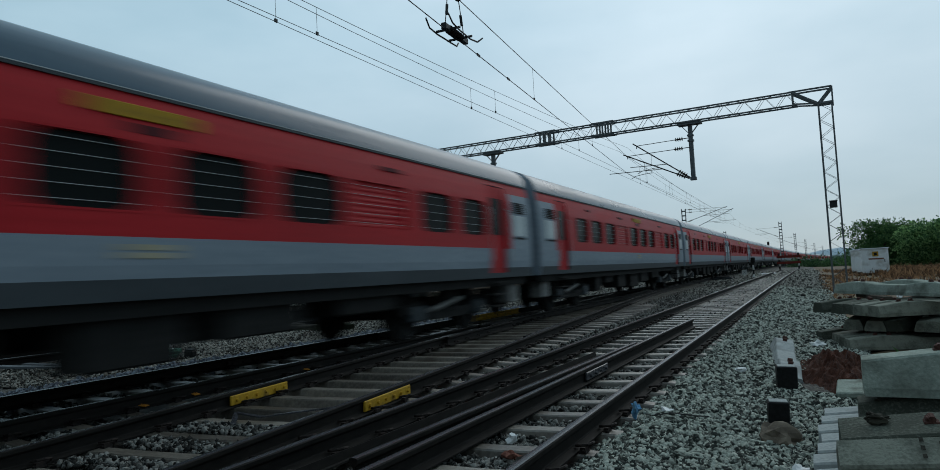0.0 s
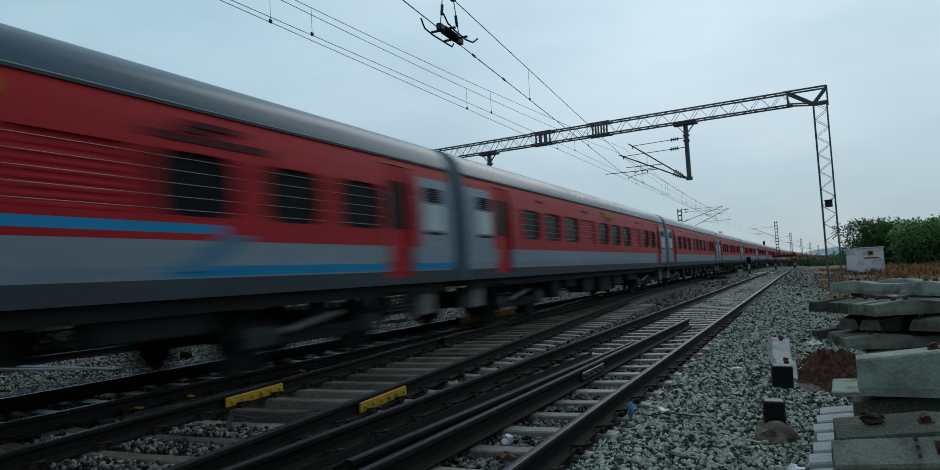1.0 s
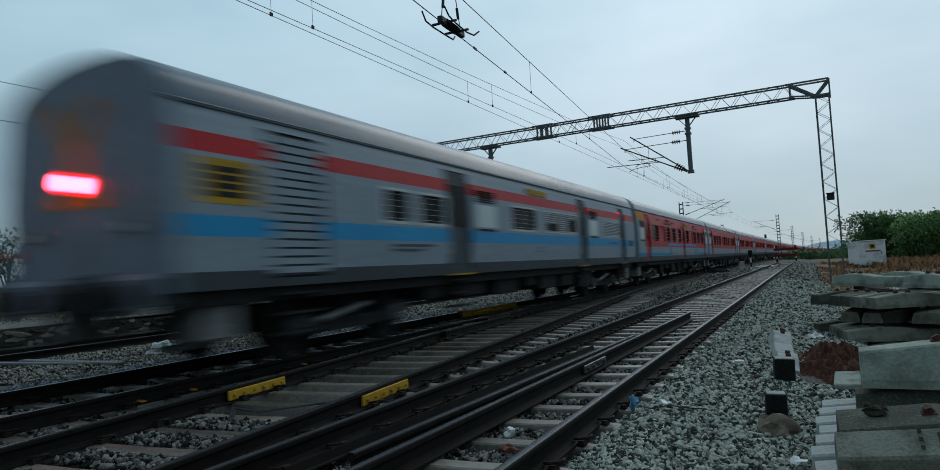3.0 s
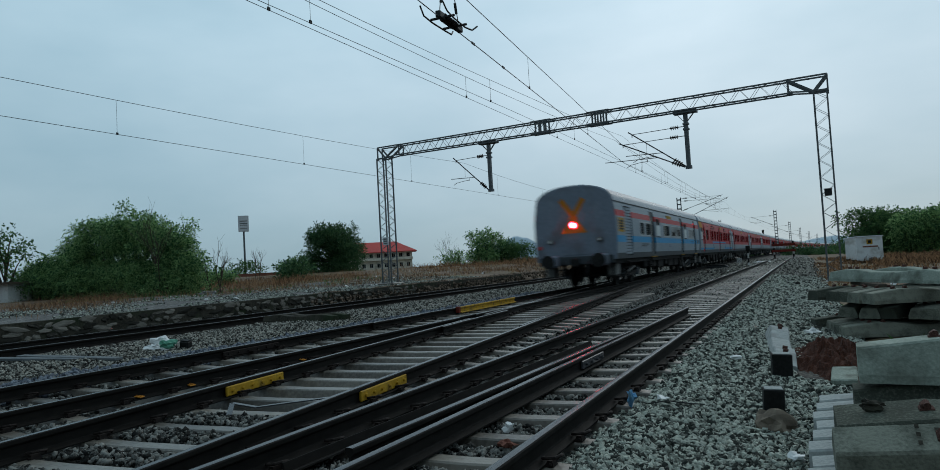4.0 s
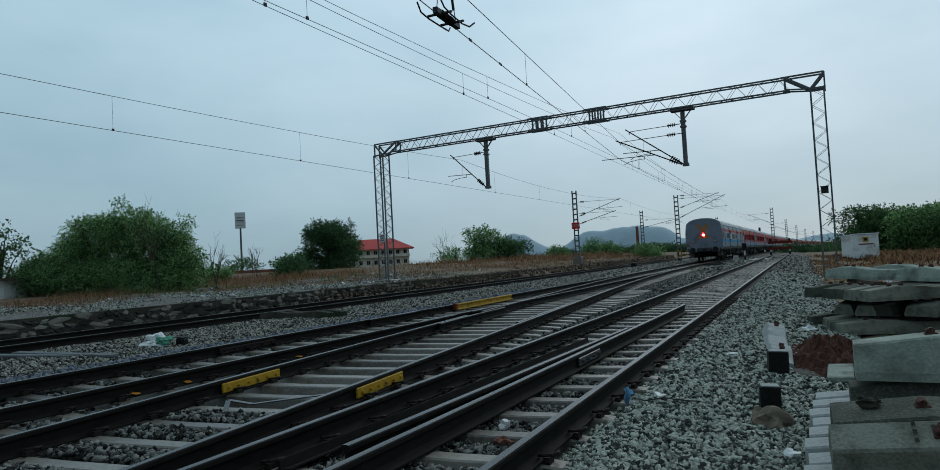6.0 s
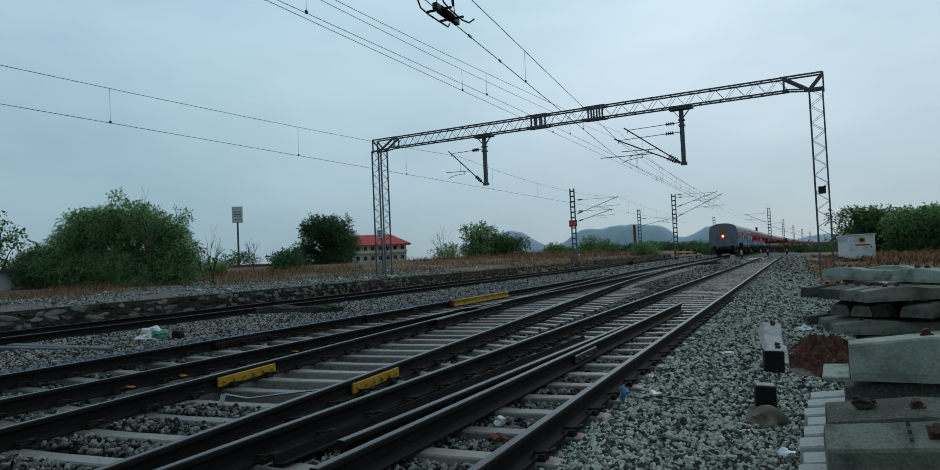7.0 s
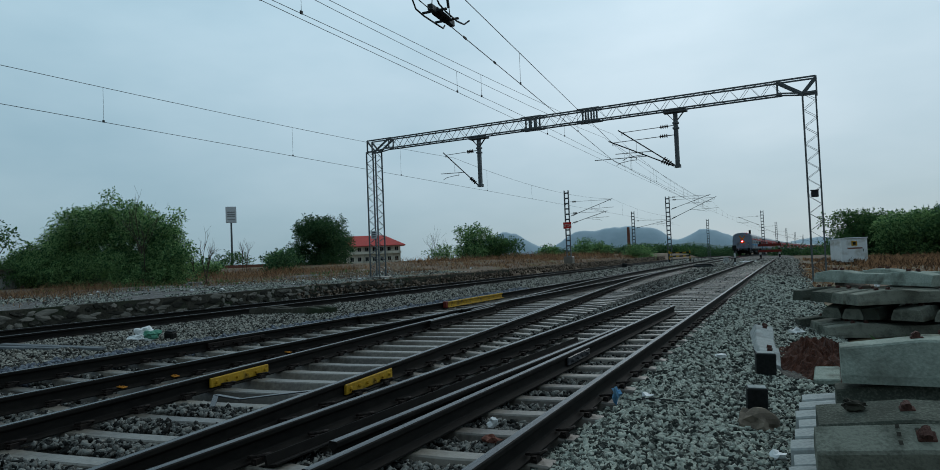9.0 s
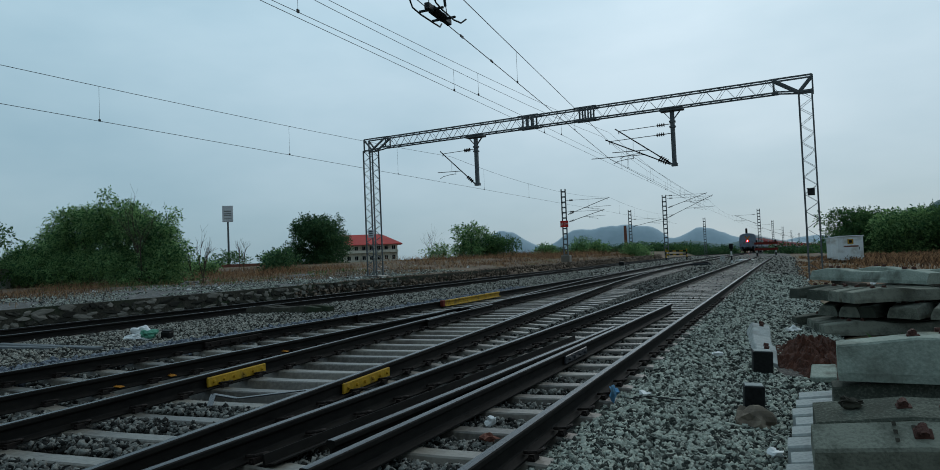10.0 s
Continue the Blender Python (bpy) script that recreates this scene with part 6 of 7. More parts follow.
for i in range(26):
    u = i / 25
    spots.append((-52 + 41 * u + rnd.uniform(-1, 1), 165 + 22 * rnd.random()))
for i in range(8):
    spots.append((0.5 + 2.2 * i + rnd.uniform(-0.5, 0.5), 128 + rnd.uniform(-5, 8)))
for i in range(14):
    spots.append((8 + 4.5 * i, 250 + rnd.uniform(-10, 30)))
for i, (x, y) in enumerate(spots):
    low = 1.0 if 120 < y < 145 else 0.5
    m = pose(x, y, gz(x, y) - low, 0, 0, rnd.uniform(0, 360))
    if i < 3:
        belt[i].matrix_basis = m
    else:
        copy_thing(belt[i % 3], m)


def grass(name, label, places, seed, mat, blade=(0.25, 0.6), width=0.02):
    """Dry stalks standing in tufts."""
    rng = np.random.default_rng(seed)
    v, f = [], []
    for x, y, n, spread_r, tall in places:
        for _ in range(n):
            px, py = x + rng.normal() * spread_r, y + rng.normal() * spread_r
            z = ground_z(px, py) - 0.03
            a, h = rng.random() * 6.283, tall * (blade[0] + (blade[1] - blade[0]) * rng.random())
            lean = h * (0.25 + 0.95 * rng.random())
            cx, sx = math.cos(a), math.sin(a)
            w = width * (0.6 + 0.8 * rng.random()) * (1 + max(0, py - 20) / 30)
            k = len(v)
            b = rng.random() * 6.283
            v += [(px - w * math.cos(b), py - w * math.sin(b), z), (px + w * math.cos(b), py + w * math.sin(b), z), (px + cx * lean * 0.35 + w * 0.7 * math.cos(b), py + sx * lean * 0.35 + w * 0.7 * math.sin(b), z + h * 0.6), (px + cx * lean * 0.35 - w * 0.7 * math.cos(b), py + sx * lean * 0.35 - w * 0.7 * math.sin(b), z + h * 0.6), (px + cx * lean, py + sx * lean, z + h)]
            f += [(k, k + 1, k + 2, k + 3), (k + 3, k + 2, k + 4)]
    me = bpy.data.meshes.new(name)
    me.from_pydata(v, [], f)
    ob = part(name, me, mat, None)
    return tagged(ob, label, "grass", kind="stuff")


rnd = random.Random(17)
tufts = []
for _ in range(520):
    y = rnd.uniform(16, 75)
    x = -21.5 - abs(rnd.gauss(0, 6.0)) - max(0, (40 - y)) * 0.16
    tufts.append((x, y, 26, 0.8, 0.16 + 0.85 * rnd.random() ** 3.0))
for _ in range(170):
    tufts.append((rnd.uniform(-44, -30), rnd.uniform(32, 46), 26, 0.7, 0.5 + 0.9 * rnd.random()))
for _ in range(190):
    u = rnd.random()
    x, y = -22.5 - 14 * u + rnd.gauss(0, 1.4), 13.5 + 12 * u + rnd.gauss(0, 0.9)
    tufts.append((min(x, -19.8 - 0.2 * max(0, 20 - y)), y, 22, 0.6, 0.15 + 0.9 * rnd.random() ** 3))
for _ in range(260):
    tufts.append((rnd.uniform(-44, -21), rnd.uniform(66, 108), 30, 0.8, 0.5 + 1.5 * rnd.random() ** 2))
for _ in range(330):
    tufts.append((-19.4 - 3.5 * rnd.random(), rnd.uniform(44, 118), 16, 0.4, rnd.uniform(0.2, 0.7)))
grass("dry_grass", "tall dry brown grass along the bank", tufts, 2, "dry", width=0.008)
tufts = [(rnd.uniform(1.6, 12), rnd.uniform(16, 85), 16, 0.3, rnd.uniform(0.25, 0.7)) for _ in range(330)] + [(rnd.uniform(0.75, 2.2), rnd.uniform(18, 62), 12, 0.25, rnd.uniform(0.10, 0.35)) for _ in range(220)] + [(rnd.uniform(4.5, 14), rnd.uniform(50, 72), 30, 0.5, rnd.uniform(0.7, 1.3)) for _ in range(120)]
grass("dry_grass", "dry brown grass on the earth beside the siding", tufts, 3, "dry")
tufts = [(rnd.uniform(0.9, 4.5), rnd.uniform(8.5, 20), 14, 0.18, rnd.uniform(0.15, 0.35)) for _ in range(110)] + [(rnd.uniform(-32, -25), rnd.uniform(20, 40), 16, 0.4, rnd.uniform(0.25, 0.6)) for _ in range(40)]
grass("green_grass", "short green weeds in the earth", tufts, 4, "leaf_mid")


# ---------------------------------------------------------------- buildings and far things
def building():
    b = thing("school_building", "long cream two-storey building with red sheet roof", "building", m=pose(-125, 182, 1.0, 0, 0, 33))
    W, D, H = 24.0, 10.0, 6.0
    win = [(-W / 2 + 1.6 + i * 2.35, z) for i in range(10) for z in (1.0, 4.15)]
    bm = bmesh.new()
    for y0, y1 in ((-D / 2, -D / 2 + 0.25), (D / 2 - 0.25, D / 2)):
        xs = sorted({-W / 2, W / 2} | {x for w in win for x in (w[0] - 0.55, w[0] + 0.55)})
        zs = [-1.5, 1.0, 2.3, 4.15, 5.35, H]
        for xa, xb in zip(xs, xs[1:]):
            for za, zb in zip(zs, zs[1:]):
                if any(abs((xa + xb) / 2 - w[0]) < 0.5 for w in win) and (za, zb) in ((1.0, 2.3), (4.15, 5.35)):
                    continue
                box(bm, xa, xb, y0, y1, za, zb)
    for s in (-1, 1):
        box(bm, s * W / 2 - 0.25, s * W / 2, -D / 2 + 0.25, D / 2 - 0.25, -1.5, H)
    bmesh.ops.remove_doubles(bm, verts=bm.verts, dist=0.001)
    part("wall", bm, "wall_cream", b)
    for x, z in win:
        bm = bmesh.new()
        box(bm, x - 0.55, x + 0.55, -D / 2 + 0.10, -D / 2 + 0.14, z, z + 1.25)
        w = part("window", bm, "window", b)
        bm = bmesh.new()
        for dx in (-0.53, 0, 0.53):
            box(bm, x + dx - 0.03, x + dx + 0.03, -D / 2 + 0.06, -D / 2 + 0.10, z, z + 1.25)
        part("window_frame", bm, "white_paint", w)
    for z in (3.2,):
        bm = bmesh.new()
        box(bm, -W / 2 - 0.2, W / 2 + 0.2, -D / 2 - 1.2, -D / 2, z, z + 0.18)
        box(bm, -W / 2 - 0.2, W / 2 + 0.2, -D / 2 - 1.2, -D / 2 - 1.1, z + 0.18, z + 0.75)
        part("balcony", bm, "wall_cream", b)
    bm = bmesh.new()
    e, rz = 1.6, 3.3
    vs = [bm.verts.new(p) for p in ((-W / 2 - e, -D / 2 - e, H - 0.1), (W / 2 + e, -D / 2 - e, H - 0.1), (W / 2 + e, D / 2 + e, H - 0.1), (-W / 2 - e, D / 2 + e, H - 0.1), (-W / 2 + 5, 0, H + rz), (W / 2 - 5, 0, H + rz),
                                    (-W / 2 - e, -D / 2 - e, H - 0.3), (W / 2 + e, -D / 2 - e, H - 0.3), (W / 2 + e, D / 2 + e, H - 0.3), (-W / 2 - e, D / 2 + e, H - 0.3))]
    for q in ((0, 1, 5, 4), (1, 2, 5), (2, 3, 4, 5), (3, 0, 4), (0, 6, 7, 1), (1, 7, 8, 2), (2, 8, 9, 3), (3, 9, 6, 0), (9, 8, 7, 6)):
        bm.faces.new([vs[i] for i in q])
    part("roof", bm, "roof_red", b, "red metal sheet roof")


building()


def pole_sign():
    s = thing("pole_sign", "tall grey pole with a pale rectangular signboard", "sign", m=pose(-70.9, 71, 0.5, 0, 0, 44))
    bm = bmesh.new()
    bar(bm, (0, 0, -0.5), (0, 0, 7.4), 0.16, 10, 0.12)
    part("pole", bm, "steel", s)
    bm = bmesh.new()
    box(bm, -0.72, 0.72, -0.14, 0.14, 7.2, 9.5, bevel=0.04)
    p = part("signboard", bm, "signboard", s)
    for z, h, mt in ((8.65, 0.12, "box_grey"), (8.30, 0.10, "coach_dark"), (8.08, 0.08, "box_grey"), (7.62, 0.07, "box_grey")):
        bm = bmesh.new()
        box(bm, -0.5, 0.5, -0.155, -0.141, z, z + h)
        part("sign_bar", bm, mt, p)


pole_sign()


def cabinet(x, y, w, d, z0, z1, logo=False):
    c = thing("relay_cabinet", "white metal trackside cabinet raised on short legs", "cabinet", "trackside cabinets", m=pose(x, y, 0, 0, 0, -3))
    bm = bmesh.new()
    box(bm, -w / 2, w / 2, -d / 2, d / 2, z0, z1, bevel=0.03)
    part("body", bm, "cabinet", c)
    bm = bmesh.new()
    box(bm, -w / 2 - 0.08, w / 2 + 0.08, -d / 2 - 0.08, d / 2 + 0.08, z1, z1 + 0.07, bevel=0.02)
    part("top", bm, "cabinet", c)
    bm = bmesh.new()
    box(bm, -w / 2 + 0.12, w / 2 - 0.12, -d / 2 - 0.02, -d / 2, z0 + 0.15, z1 - 0.15, bevel=0.008)
    dr = part("door", bm, "cabinet", c)
    bm = bmesh.new()
    box(bm, w / 2 - 0.30, w / 2 - 0.25, -d / 2 - 0.06, -d / 2 - 0.02, z0 + 0.8, z0 + 1.0)
    part("handle", bm, "dark_steel", dr)
    for sx in (-1, 1):
        for sy in (-1, 1):
            bm = bmesh.new()
            box(bm, sx * (w / 2 - 0.15) - 0.06, sx * (w / 2 - 0.15) + 0.06, sy * (d / 2 - 0.15) - 0.06, sy * (d / 2 - 0.15) + 0.06, -0.7, z0)
            part("leg", bm, "dark_steel", c)
    if logo:
        bm = bmesh.new()
        box(bm, -0.18, 0.22, -d / 2 - 0.03, -d / 2 - 0.021, z0 + 1.25, z0 + 1.62, bevel=0.002)
        part("emblem", bm, "yellow", dr, "yellow and black emblem")
        bm = bmesh.new()
        box(bm, -0.08, 0.12, -d / 2 - 0.036, -d / 2 - 0.031, z0 + 1.33, z0 + 1.54)
        part("emblem_mark", bm, "black", dr)
        bm = bmesh.new()
        box(bm, -0.45, 0.55, -d / 2 - 0.03, -d / 2 - 0.021, z0 + 1.02, z0 + 1.12)
        part("lettering_bar", bm, "brick", dr)


cabinet(4.62, 60, 1.75, 1.4, -0.24, 1.58, True)
cabinet(3.86, 63, 0.80, 1.4, -0.22, 1.56)
cabinet(3.72, 66.5, 0.80, 1.4, -0.20, 1.54)


def far_signal():
    """A colour-light signal on a slim post beyond the bend."""
    s = thing("colour_light_signal", "dark signal head on a slim post along the line", "signal", m=pose(-10.3, 220, 0))
    z = ground_z(-10.3, 220)
    bm = bmesh.new()
    bar(bm, (0, 0, z - 0.2), (0, 0, 5.4), 0.08, 8)
    part("post", bm, "dark_steel", s)
    bm = bmesh.new()
    box(bm, -0.30, 0.30, -0.12, 0.12, 5.2, 6.7, bevel=0.05)
    head = part("signal_head", bm, "black", s)
    for k in range(3):
        bm = bmesh.new()
        bar(bm, (0, -0.12, 5.5 + 0.45 * k), (0, -0.28, 5.5 + 0.45 * k), 0.15, 10, cap=False)
        part("lamp_hood", bm, "black", head)


far_signal()


def buffer_stop():
    y, x0, x1 = YARD_END + 0.3, yard_x(86) - 1.02, yard_x(86) + 1.02
    b = thing("buffer_stop", "red-painted steel buffer stop with black and white posts", "buffer stop")
    for x in (x0, x1):
        bm = bmesh.new()
        striped(bm, x, y, -0.4, 1.85, 0.10, 6)
        part("post", bm, ("white_paint", "black"), b, "black and white striped post")
        bm = bmesh.new()
        beam(bm, (x, y + 0.1, 1.3), (x, y + 2.0, -0.3), 0.14)
        part("brace", bm, "red_paint", b)
    for z in (0.75, 1.45):
        bm = bmesh.new()
        box(bm, x0 - 0.25, x1 + 0.25, y - 0.28, y - 0.10, z - 0.14, z + 0.14, bevel=0.02)
        part("cross_beam", bm, "red_paint", b)


buffer_stop()


def trackside():
    # barrier at the mast
    b = thing("barrier", "yellow and black striped low barrier beside a mast", "barrier", m=pose(-11.3, 80, -0.3))
    for x in (-1.2, 1.1):
        bm = bmesh.new()
        striped(bm, x, 0, -0.1, 1.5, 0.07, 5)
        part("post", bm, ("yellow", "black"), b)
    for z in (0.8, 1.2):
        bm = bmesh.new()
        for i in range(6):
            box(bm, -1.2 + i * 0.383, -1.2 + (i + 1) * 0.383, -0.05, 0.05, z, z + 0.16, mat=i % 2)
        part("board", bm, ("yellow", "black"), b)
    # shunt signal with its disc and a white cross board
    s = thing("shunt_signal", "small black shunting signal on a white post", "signal", m=pose(-4.2, 62, -0.3))
    bm = bmesh.new()
    striped(bm, 0, 0, -0.1, 1.5, 0.07, 4)
    part("post", bm, ("white_paint", "black"), s)
    bm = bmesh.new()
    box(bm, -0.17, 0.17, -0.12, 0.12, 1.30, 1.75, bevel=0.04)
    bar(bm, (0, -0.12, 1.55), (0, -0.20, 1.55), 0.13, 14)
    part("lamp_head", bm, "black", s)
    bm = bmesh.new()
    box(bm, -0.25, 0.25, -0.25, 0.25, -0.2, 0.12, bevel=0.03)
    part("base", bm, "white_paint", s)
    x = thing("marker_board", "small white board with a dark cross", "sign", m=pose(-5.13, 64.5, -0.3))
    bm = bmesh.new()
    box(bm, -0.22, 0.22, -0.02, 0.02, 0.25, 0.70)
    box(bm, -0.04, 0.04, 0.0, 0.05, -0.2, 0.65)
    part("board", bm, "white_paint", x)
    bm = bmesh.new()
    for s_ in (-1, 1):
        beam(bm, (-0.19 * s_, -0.03, 0.28), (0.19 * s_, -0.03, 0.67), 0.06, 0.01)
    part("cross", bm, "black", x)
    # point machine
    p = thing("point_machine", "flat dark steel point machine box beside the rails", "point machine", m=pose(-6.1, 56, -0.3))
    bm = bmesh.new()
    box(bm, -0.75, 0.75, -0.45, 0.45, 0, 0.28, bevel=0.04)
    part("case", bm, "dark_steel", p)
    bm = bmesh.new()
    box(bm, -0.6, 0.6, -0.4, 0.4, 0.28, 0.36, bevel=0.03)
    part("lid", bm, "black", p)
    bm = bmesh.new()
    beam(bm, (-1.6, 0, 0.1), (-0.7, 0, 0.1), 0.06)
    part("rod", bm, "rail_side", p)
    for x, y, w in ((-14.2, 64, 0.5), (-0.25, 26.6, 0.16), (-11.3, 9.6, 0.20), (-10.4, 10.9, 0.07)):
        bm = bmesh.new()
        box(bm, -w / 2, w / 2, -w * 0.4, w * 0.4, 0, w * 0.9, bevel=w * 0.12)
        box(bm, -w * 0.42, w * 0.42, -w * 0.32, w * 0.32, w * 0.9, w * 0.98)
        thing("junction_box", "small black junction box on the ballast", "box", "junction boxes", bm=bm, mats="black", m=pose(x, y, bed_z(x, y) - 0.02, 4, 6, 12))
    bm = bmesh.new()
    for i in range(5):
        blob(bm, (i * 0.28, 0.15 * (i % 2), 0.13), (0.24, 0.2, 0.17), i + 60.0, 0.4, 2)
    thing("white_sacks", "heap of crumpled white sacks beside the line", "sack", bm=bm, mats="white", m=pose(-4.1, 70, -0.36))
    bm = bmesh.new()
    bar(bm, (0, 0, -0.5), (0, 0, 5.0), 0.30, 12, 0.24)
    thing("brick_chimney", "slim reddish brick stack behind the bushes", "chimney", bm=bm, mats="brick", m=pose(-25.6, 120, 0.8))
    h = thing("hut", "small pale hut with a brown sheet roof behind bushes", "hut", m=pose(-43.8, 24.0, gz(-45, 26) - 0.7, 0, 0, 20))
    bm = bmesh.new()
    box(bm, -1.6, 1.6, -1.5, 1.5, -0.4, 1.75)
    part("wall", bm, "white_paint", h)
    bm = bmesh.new()
    box(bm, -1.9, 1.9, -1.9, 1.9, 1.75, 1.87)
    part("roof", bm, "bark", h)
    bm = bmesh.new()
    box(bm, -0.4, 0.4, -1.54, -1.50, -0.3, 1.5)
    part("door", bm, "box_grey", h)
    bm = bmesh.new()
    box(bm, -14, 14, -0.12, 0.12, -0.8, 0.75)
    thing("compound_wall", "low reddish laterite compound wall behind dry grass", "wall", bm=bm, mats="brick", m=pose(-66, 62, 0.9, 0, 0, 38))


trackside()


# ---------------------------------------------------------------- concrete sleepers stacked beside the siding
def insert_mesh():
    bm = bmesh.new()
    box(bm, -0.055, 0.055, -0.045, 0.045, -0.01, 0.018, bevel=0.006)
    box(bm, -0.045, 0.030, -0.038, 0.038, 0.016, 0.052, bevel=0.010)
    bar(bm, (0.0, -0.045, 0.040), (0.0, 0.045, 0.040), 0.028, 10)
    return mesh_of(bm, "insert")


INSERT = insert_mesh()
SPARE = sleeper_mesh(2.75, "spare_sleeper", 0.30, 0.225, 0.215, 0.045)
COATED = {}
SPARE_BIG = sleeper_mesh(2.75, "spare_sleeper", 0.36, 0.30, 0.25, 0.05)


def spare(m, label, me=None, group="stacked concrete sleepers", mat="new_concrete", inserts=True, h=0.215):
    s = thing("concrete_sleeper", label, "sleeper", group, m=m)
    src = me or SPARE
    if (src.name, mat) not in COATED:
        COATED[(src.name, mat)] = src.copy()
    part("body", COATED[(src.name, mat)], mat, s)
    if inserts:
        for x in (-0.965, -0.775, 0.775, 0.965):
            part("insert", INSERT, "insert", s, "rusty iron rail-clip insert", pose(x, 0, h - 0.004) @ Matrix.Diagonal((0.62, 0.62, 0.62, 1)))
    return s


L1 = "grey concrete sleeper in the low stack beside ballast"
for i in range(9):
    y = 3.80 + i * 0.295
    spare(pose(1.29 + 0.015 * (i % 3) + 0.012 * i, y, -0.275, 0, 0, random.Random(i).uniform(-1.2, 1.2)), L1, mat="pale_concrete", h=0.21)
spare(pose(1.47, 4.10, 0.036, 9, 0, 1.0), "green-grey concrete sleeper with rusty inserts on the stack", SPARE_BIG, mat="stack_concrete", h=0.25)
spare(pose(1.25, 6.45, 0.06, 0, 0, 91.0), "green-grey concrete sleeper lying crosswise on the stack")
spare(pose(2.35, 6.45, 0.06, 0, 0, 89.0), "green-grey concrete sleeper lying crosswise on the stack")
# added dark sleeper, filling what is only a shadowed gap below the raised one
spare(pose(1.60, 4.80, 0.032, 0, 0, -1.0), "dark concrete sleeper added to fill the shadowed gap under a raised one", sleeper_mesh(2.75, "spare_sleeper", 0.33, 0.24, 0.262, 0.05), mat="stack_concrete", h=0.262, inserts=False)
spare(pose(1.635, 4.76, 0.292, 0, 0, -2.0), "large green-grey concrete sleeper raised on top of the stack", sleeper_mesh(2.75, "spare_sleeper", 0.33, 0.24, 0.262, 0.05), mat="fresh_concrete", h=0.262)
spare(pose(1.44, 3.470, 0.135, 33, 0, 1.5), "weathered green-grey concrete sleeper with unreadable cast marks", sleeper_mesh(2.75, "spare_sleeper", 0.25, 0.165, 0.225, 0.05), mat="stack_concrete", h=0.225)
spare(pose(1.46, 3.22, -0.275, 0, 0, 1.0), L1)
marks = thing("cast_marks", "small dark unreadable cast marks on a sleeper", "marking", m=pose(0.01, 3.44, 0.1355, 33, 0, 1.5))
for x, y in ((0.36, -0.045), (0.36, 0.0), (0.36, 0.045), (0.43, 0.03), (0.43, -0.02)):
    bm = bmesh.new()
    box(bm, x, x + 0.016, y - 0.012, y + 0.010, 0.2262, 0.2275)
    part("mark", bm, "mortar", marks)
bm = bmesh.new()
blob(bm, (0, 0, 0.02), (0.050, 0.032, 0.026), 9.3, 0.7, 3)
thing("dry_mud_lump", "dark lump of dried mud on a sleeper", "mud", bm=bm, mats="mortar", m=pose(0.27, 4.07, 0.268))

for x in (0.85, 2.05):
    bm = bmesh.new()
    box(bm, -0.07, 0.07, -0.9, 0.9, 0, 0.092, bevel=0.01)
    thing("timber_bearer", "dark timber bearer between stacked sleepers", "timber", "timber bearers", bm=bm, mats="bark", m=pose(x, 3.85, -0.062, 0, 0, 1.5))

# taller stack farther along
rnd = random.Random(31)
TALL = ((5, 18, 0.34, 1.66, 13.1, -0.33), (6, 68, 0.32, 1.80, 13.45, -0.075), (5, 33, 0.34, 1.72, 13.15, 0.185), (2, -58, 0.80, 1.62, 13.15, 0.455))
for n, ang, pitch_s, cx, cy, z in TALL:
    a = radians(ang)
    for i in range(n):
        u = (i - (n - 1) / 2) * pitch_s
        x, y = cx - u * math.sin(a) + rnd.uniform(-0.08, 0.08), cy + u * math.cos(a) + rnd.uniform(-0.05, 0.05)
        # the top pair takes the paler concrete, all layers below the darker one
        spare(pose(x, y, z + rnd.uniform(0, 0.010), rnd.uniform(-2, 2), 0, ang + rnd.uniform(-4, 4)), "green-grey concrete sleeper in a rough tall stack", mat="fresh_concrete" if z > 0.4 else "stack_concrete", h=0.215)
for z, h in ((-0.118, 0.050), (0.132, 0.060), (0.392, 0.070)):
    for x in (0.95, 2.1):
        bm = bmesh.new()
        box(bm, -0.06, 0.06, -0.75, 0.75, 0, h, bevel=0.008)
        thing("timber_bearer", "dark timber bearer between stacked sleepers", "timber", "timber bearers", bm=bm, mats="bark", m=pose(x, 13.2, z, 0, 0, 12))

# the sleeper lying alone and the short black posts
spare(pose(-0.37, 9.80, -0.290, 0, 0, 4.0) @ pose(0, 0, 0, 3.0, 12, 0) @ pose(0, 0, 0, 0, 0, 90), "pale new concrete sleeper lying along the ballast shoulder", sleeper_mesh(2.75, "spare_sleeper", 0.31, 0.235, 0.235, 0.07), mat="pale_concrete", group="loose sleepers", h=0.235)
for x, y, z, h, s in ((-0.30, 5.95, -0.31, 0.31, 0.155), (-0.29, 7.85, -0.31, 0.32, 0.195)):
    p = thing("marker_post", "short black post with a pale worn top", "post", "short marker posts", m=pose(x, y, z, 0, 2, 8))
    bm = bmesh.new()
    box(bm, -s / 2, s / 2, -s / 2, s / 2, 0.06, h, bevel=0.008)
    box(bm, -s * 0.2, s * 0.3, -s * 0.3, s * 0.3, -0.05, 0.06)
    part("shaft", bm, "black", p)
    bm = bmesh.new()
    box(bm, -s * 0.44, s * 0.44, -s * 0.40, s * 0.40, h - 0.002, h + 0.006, bevel=0.002)
    part("cap", bm, "pale_concrete", p)
bm = bmesh.new()
blob(bm, (0, 0, 0), (0.165, 0.13, 0.115), 4.4, 0.42, 3)
thing("boulder", "brown-grey boulder lying on the ballast", "stone", bm=bm, mats="brown_rock", m=pose(-0.26, 5.62, -0.24, 0, 18, -15))
bm = bmesh.new()
n = 56
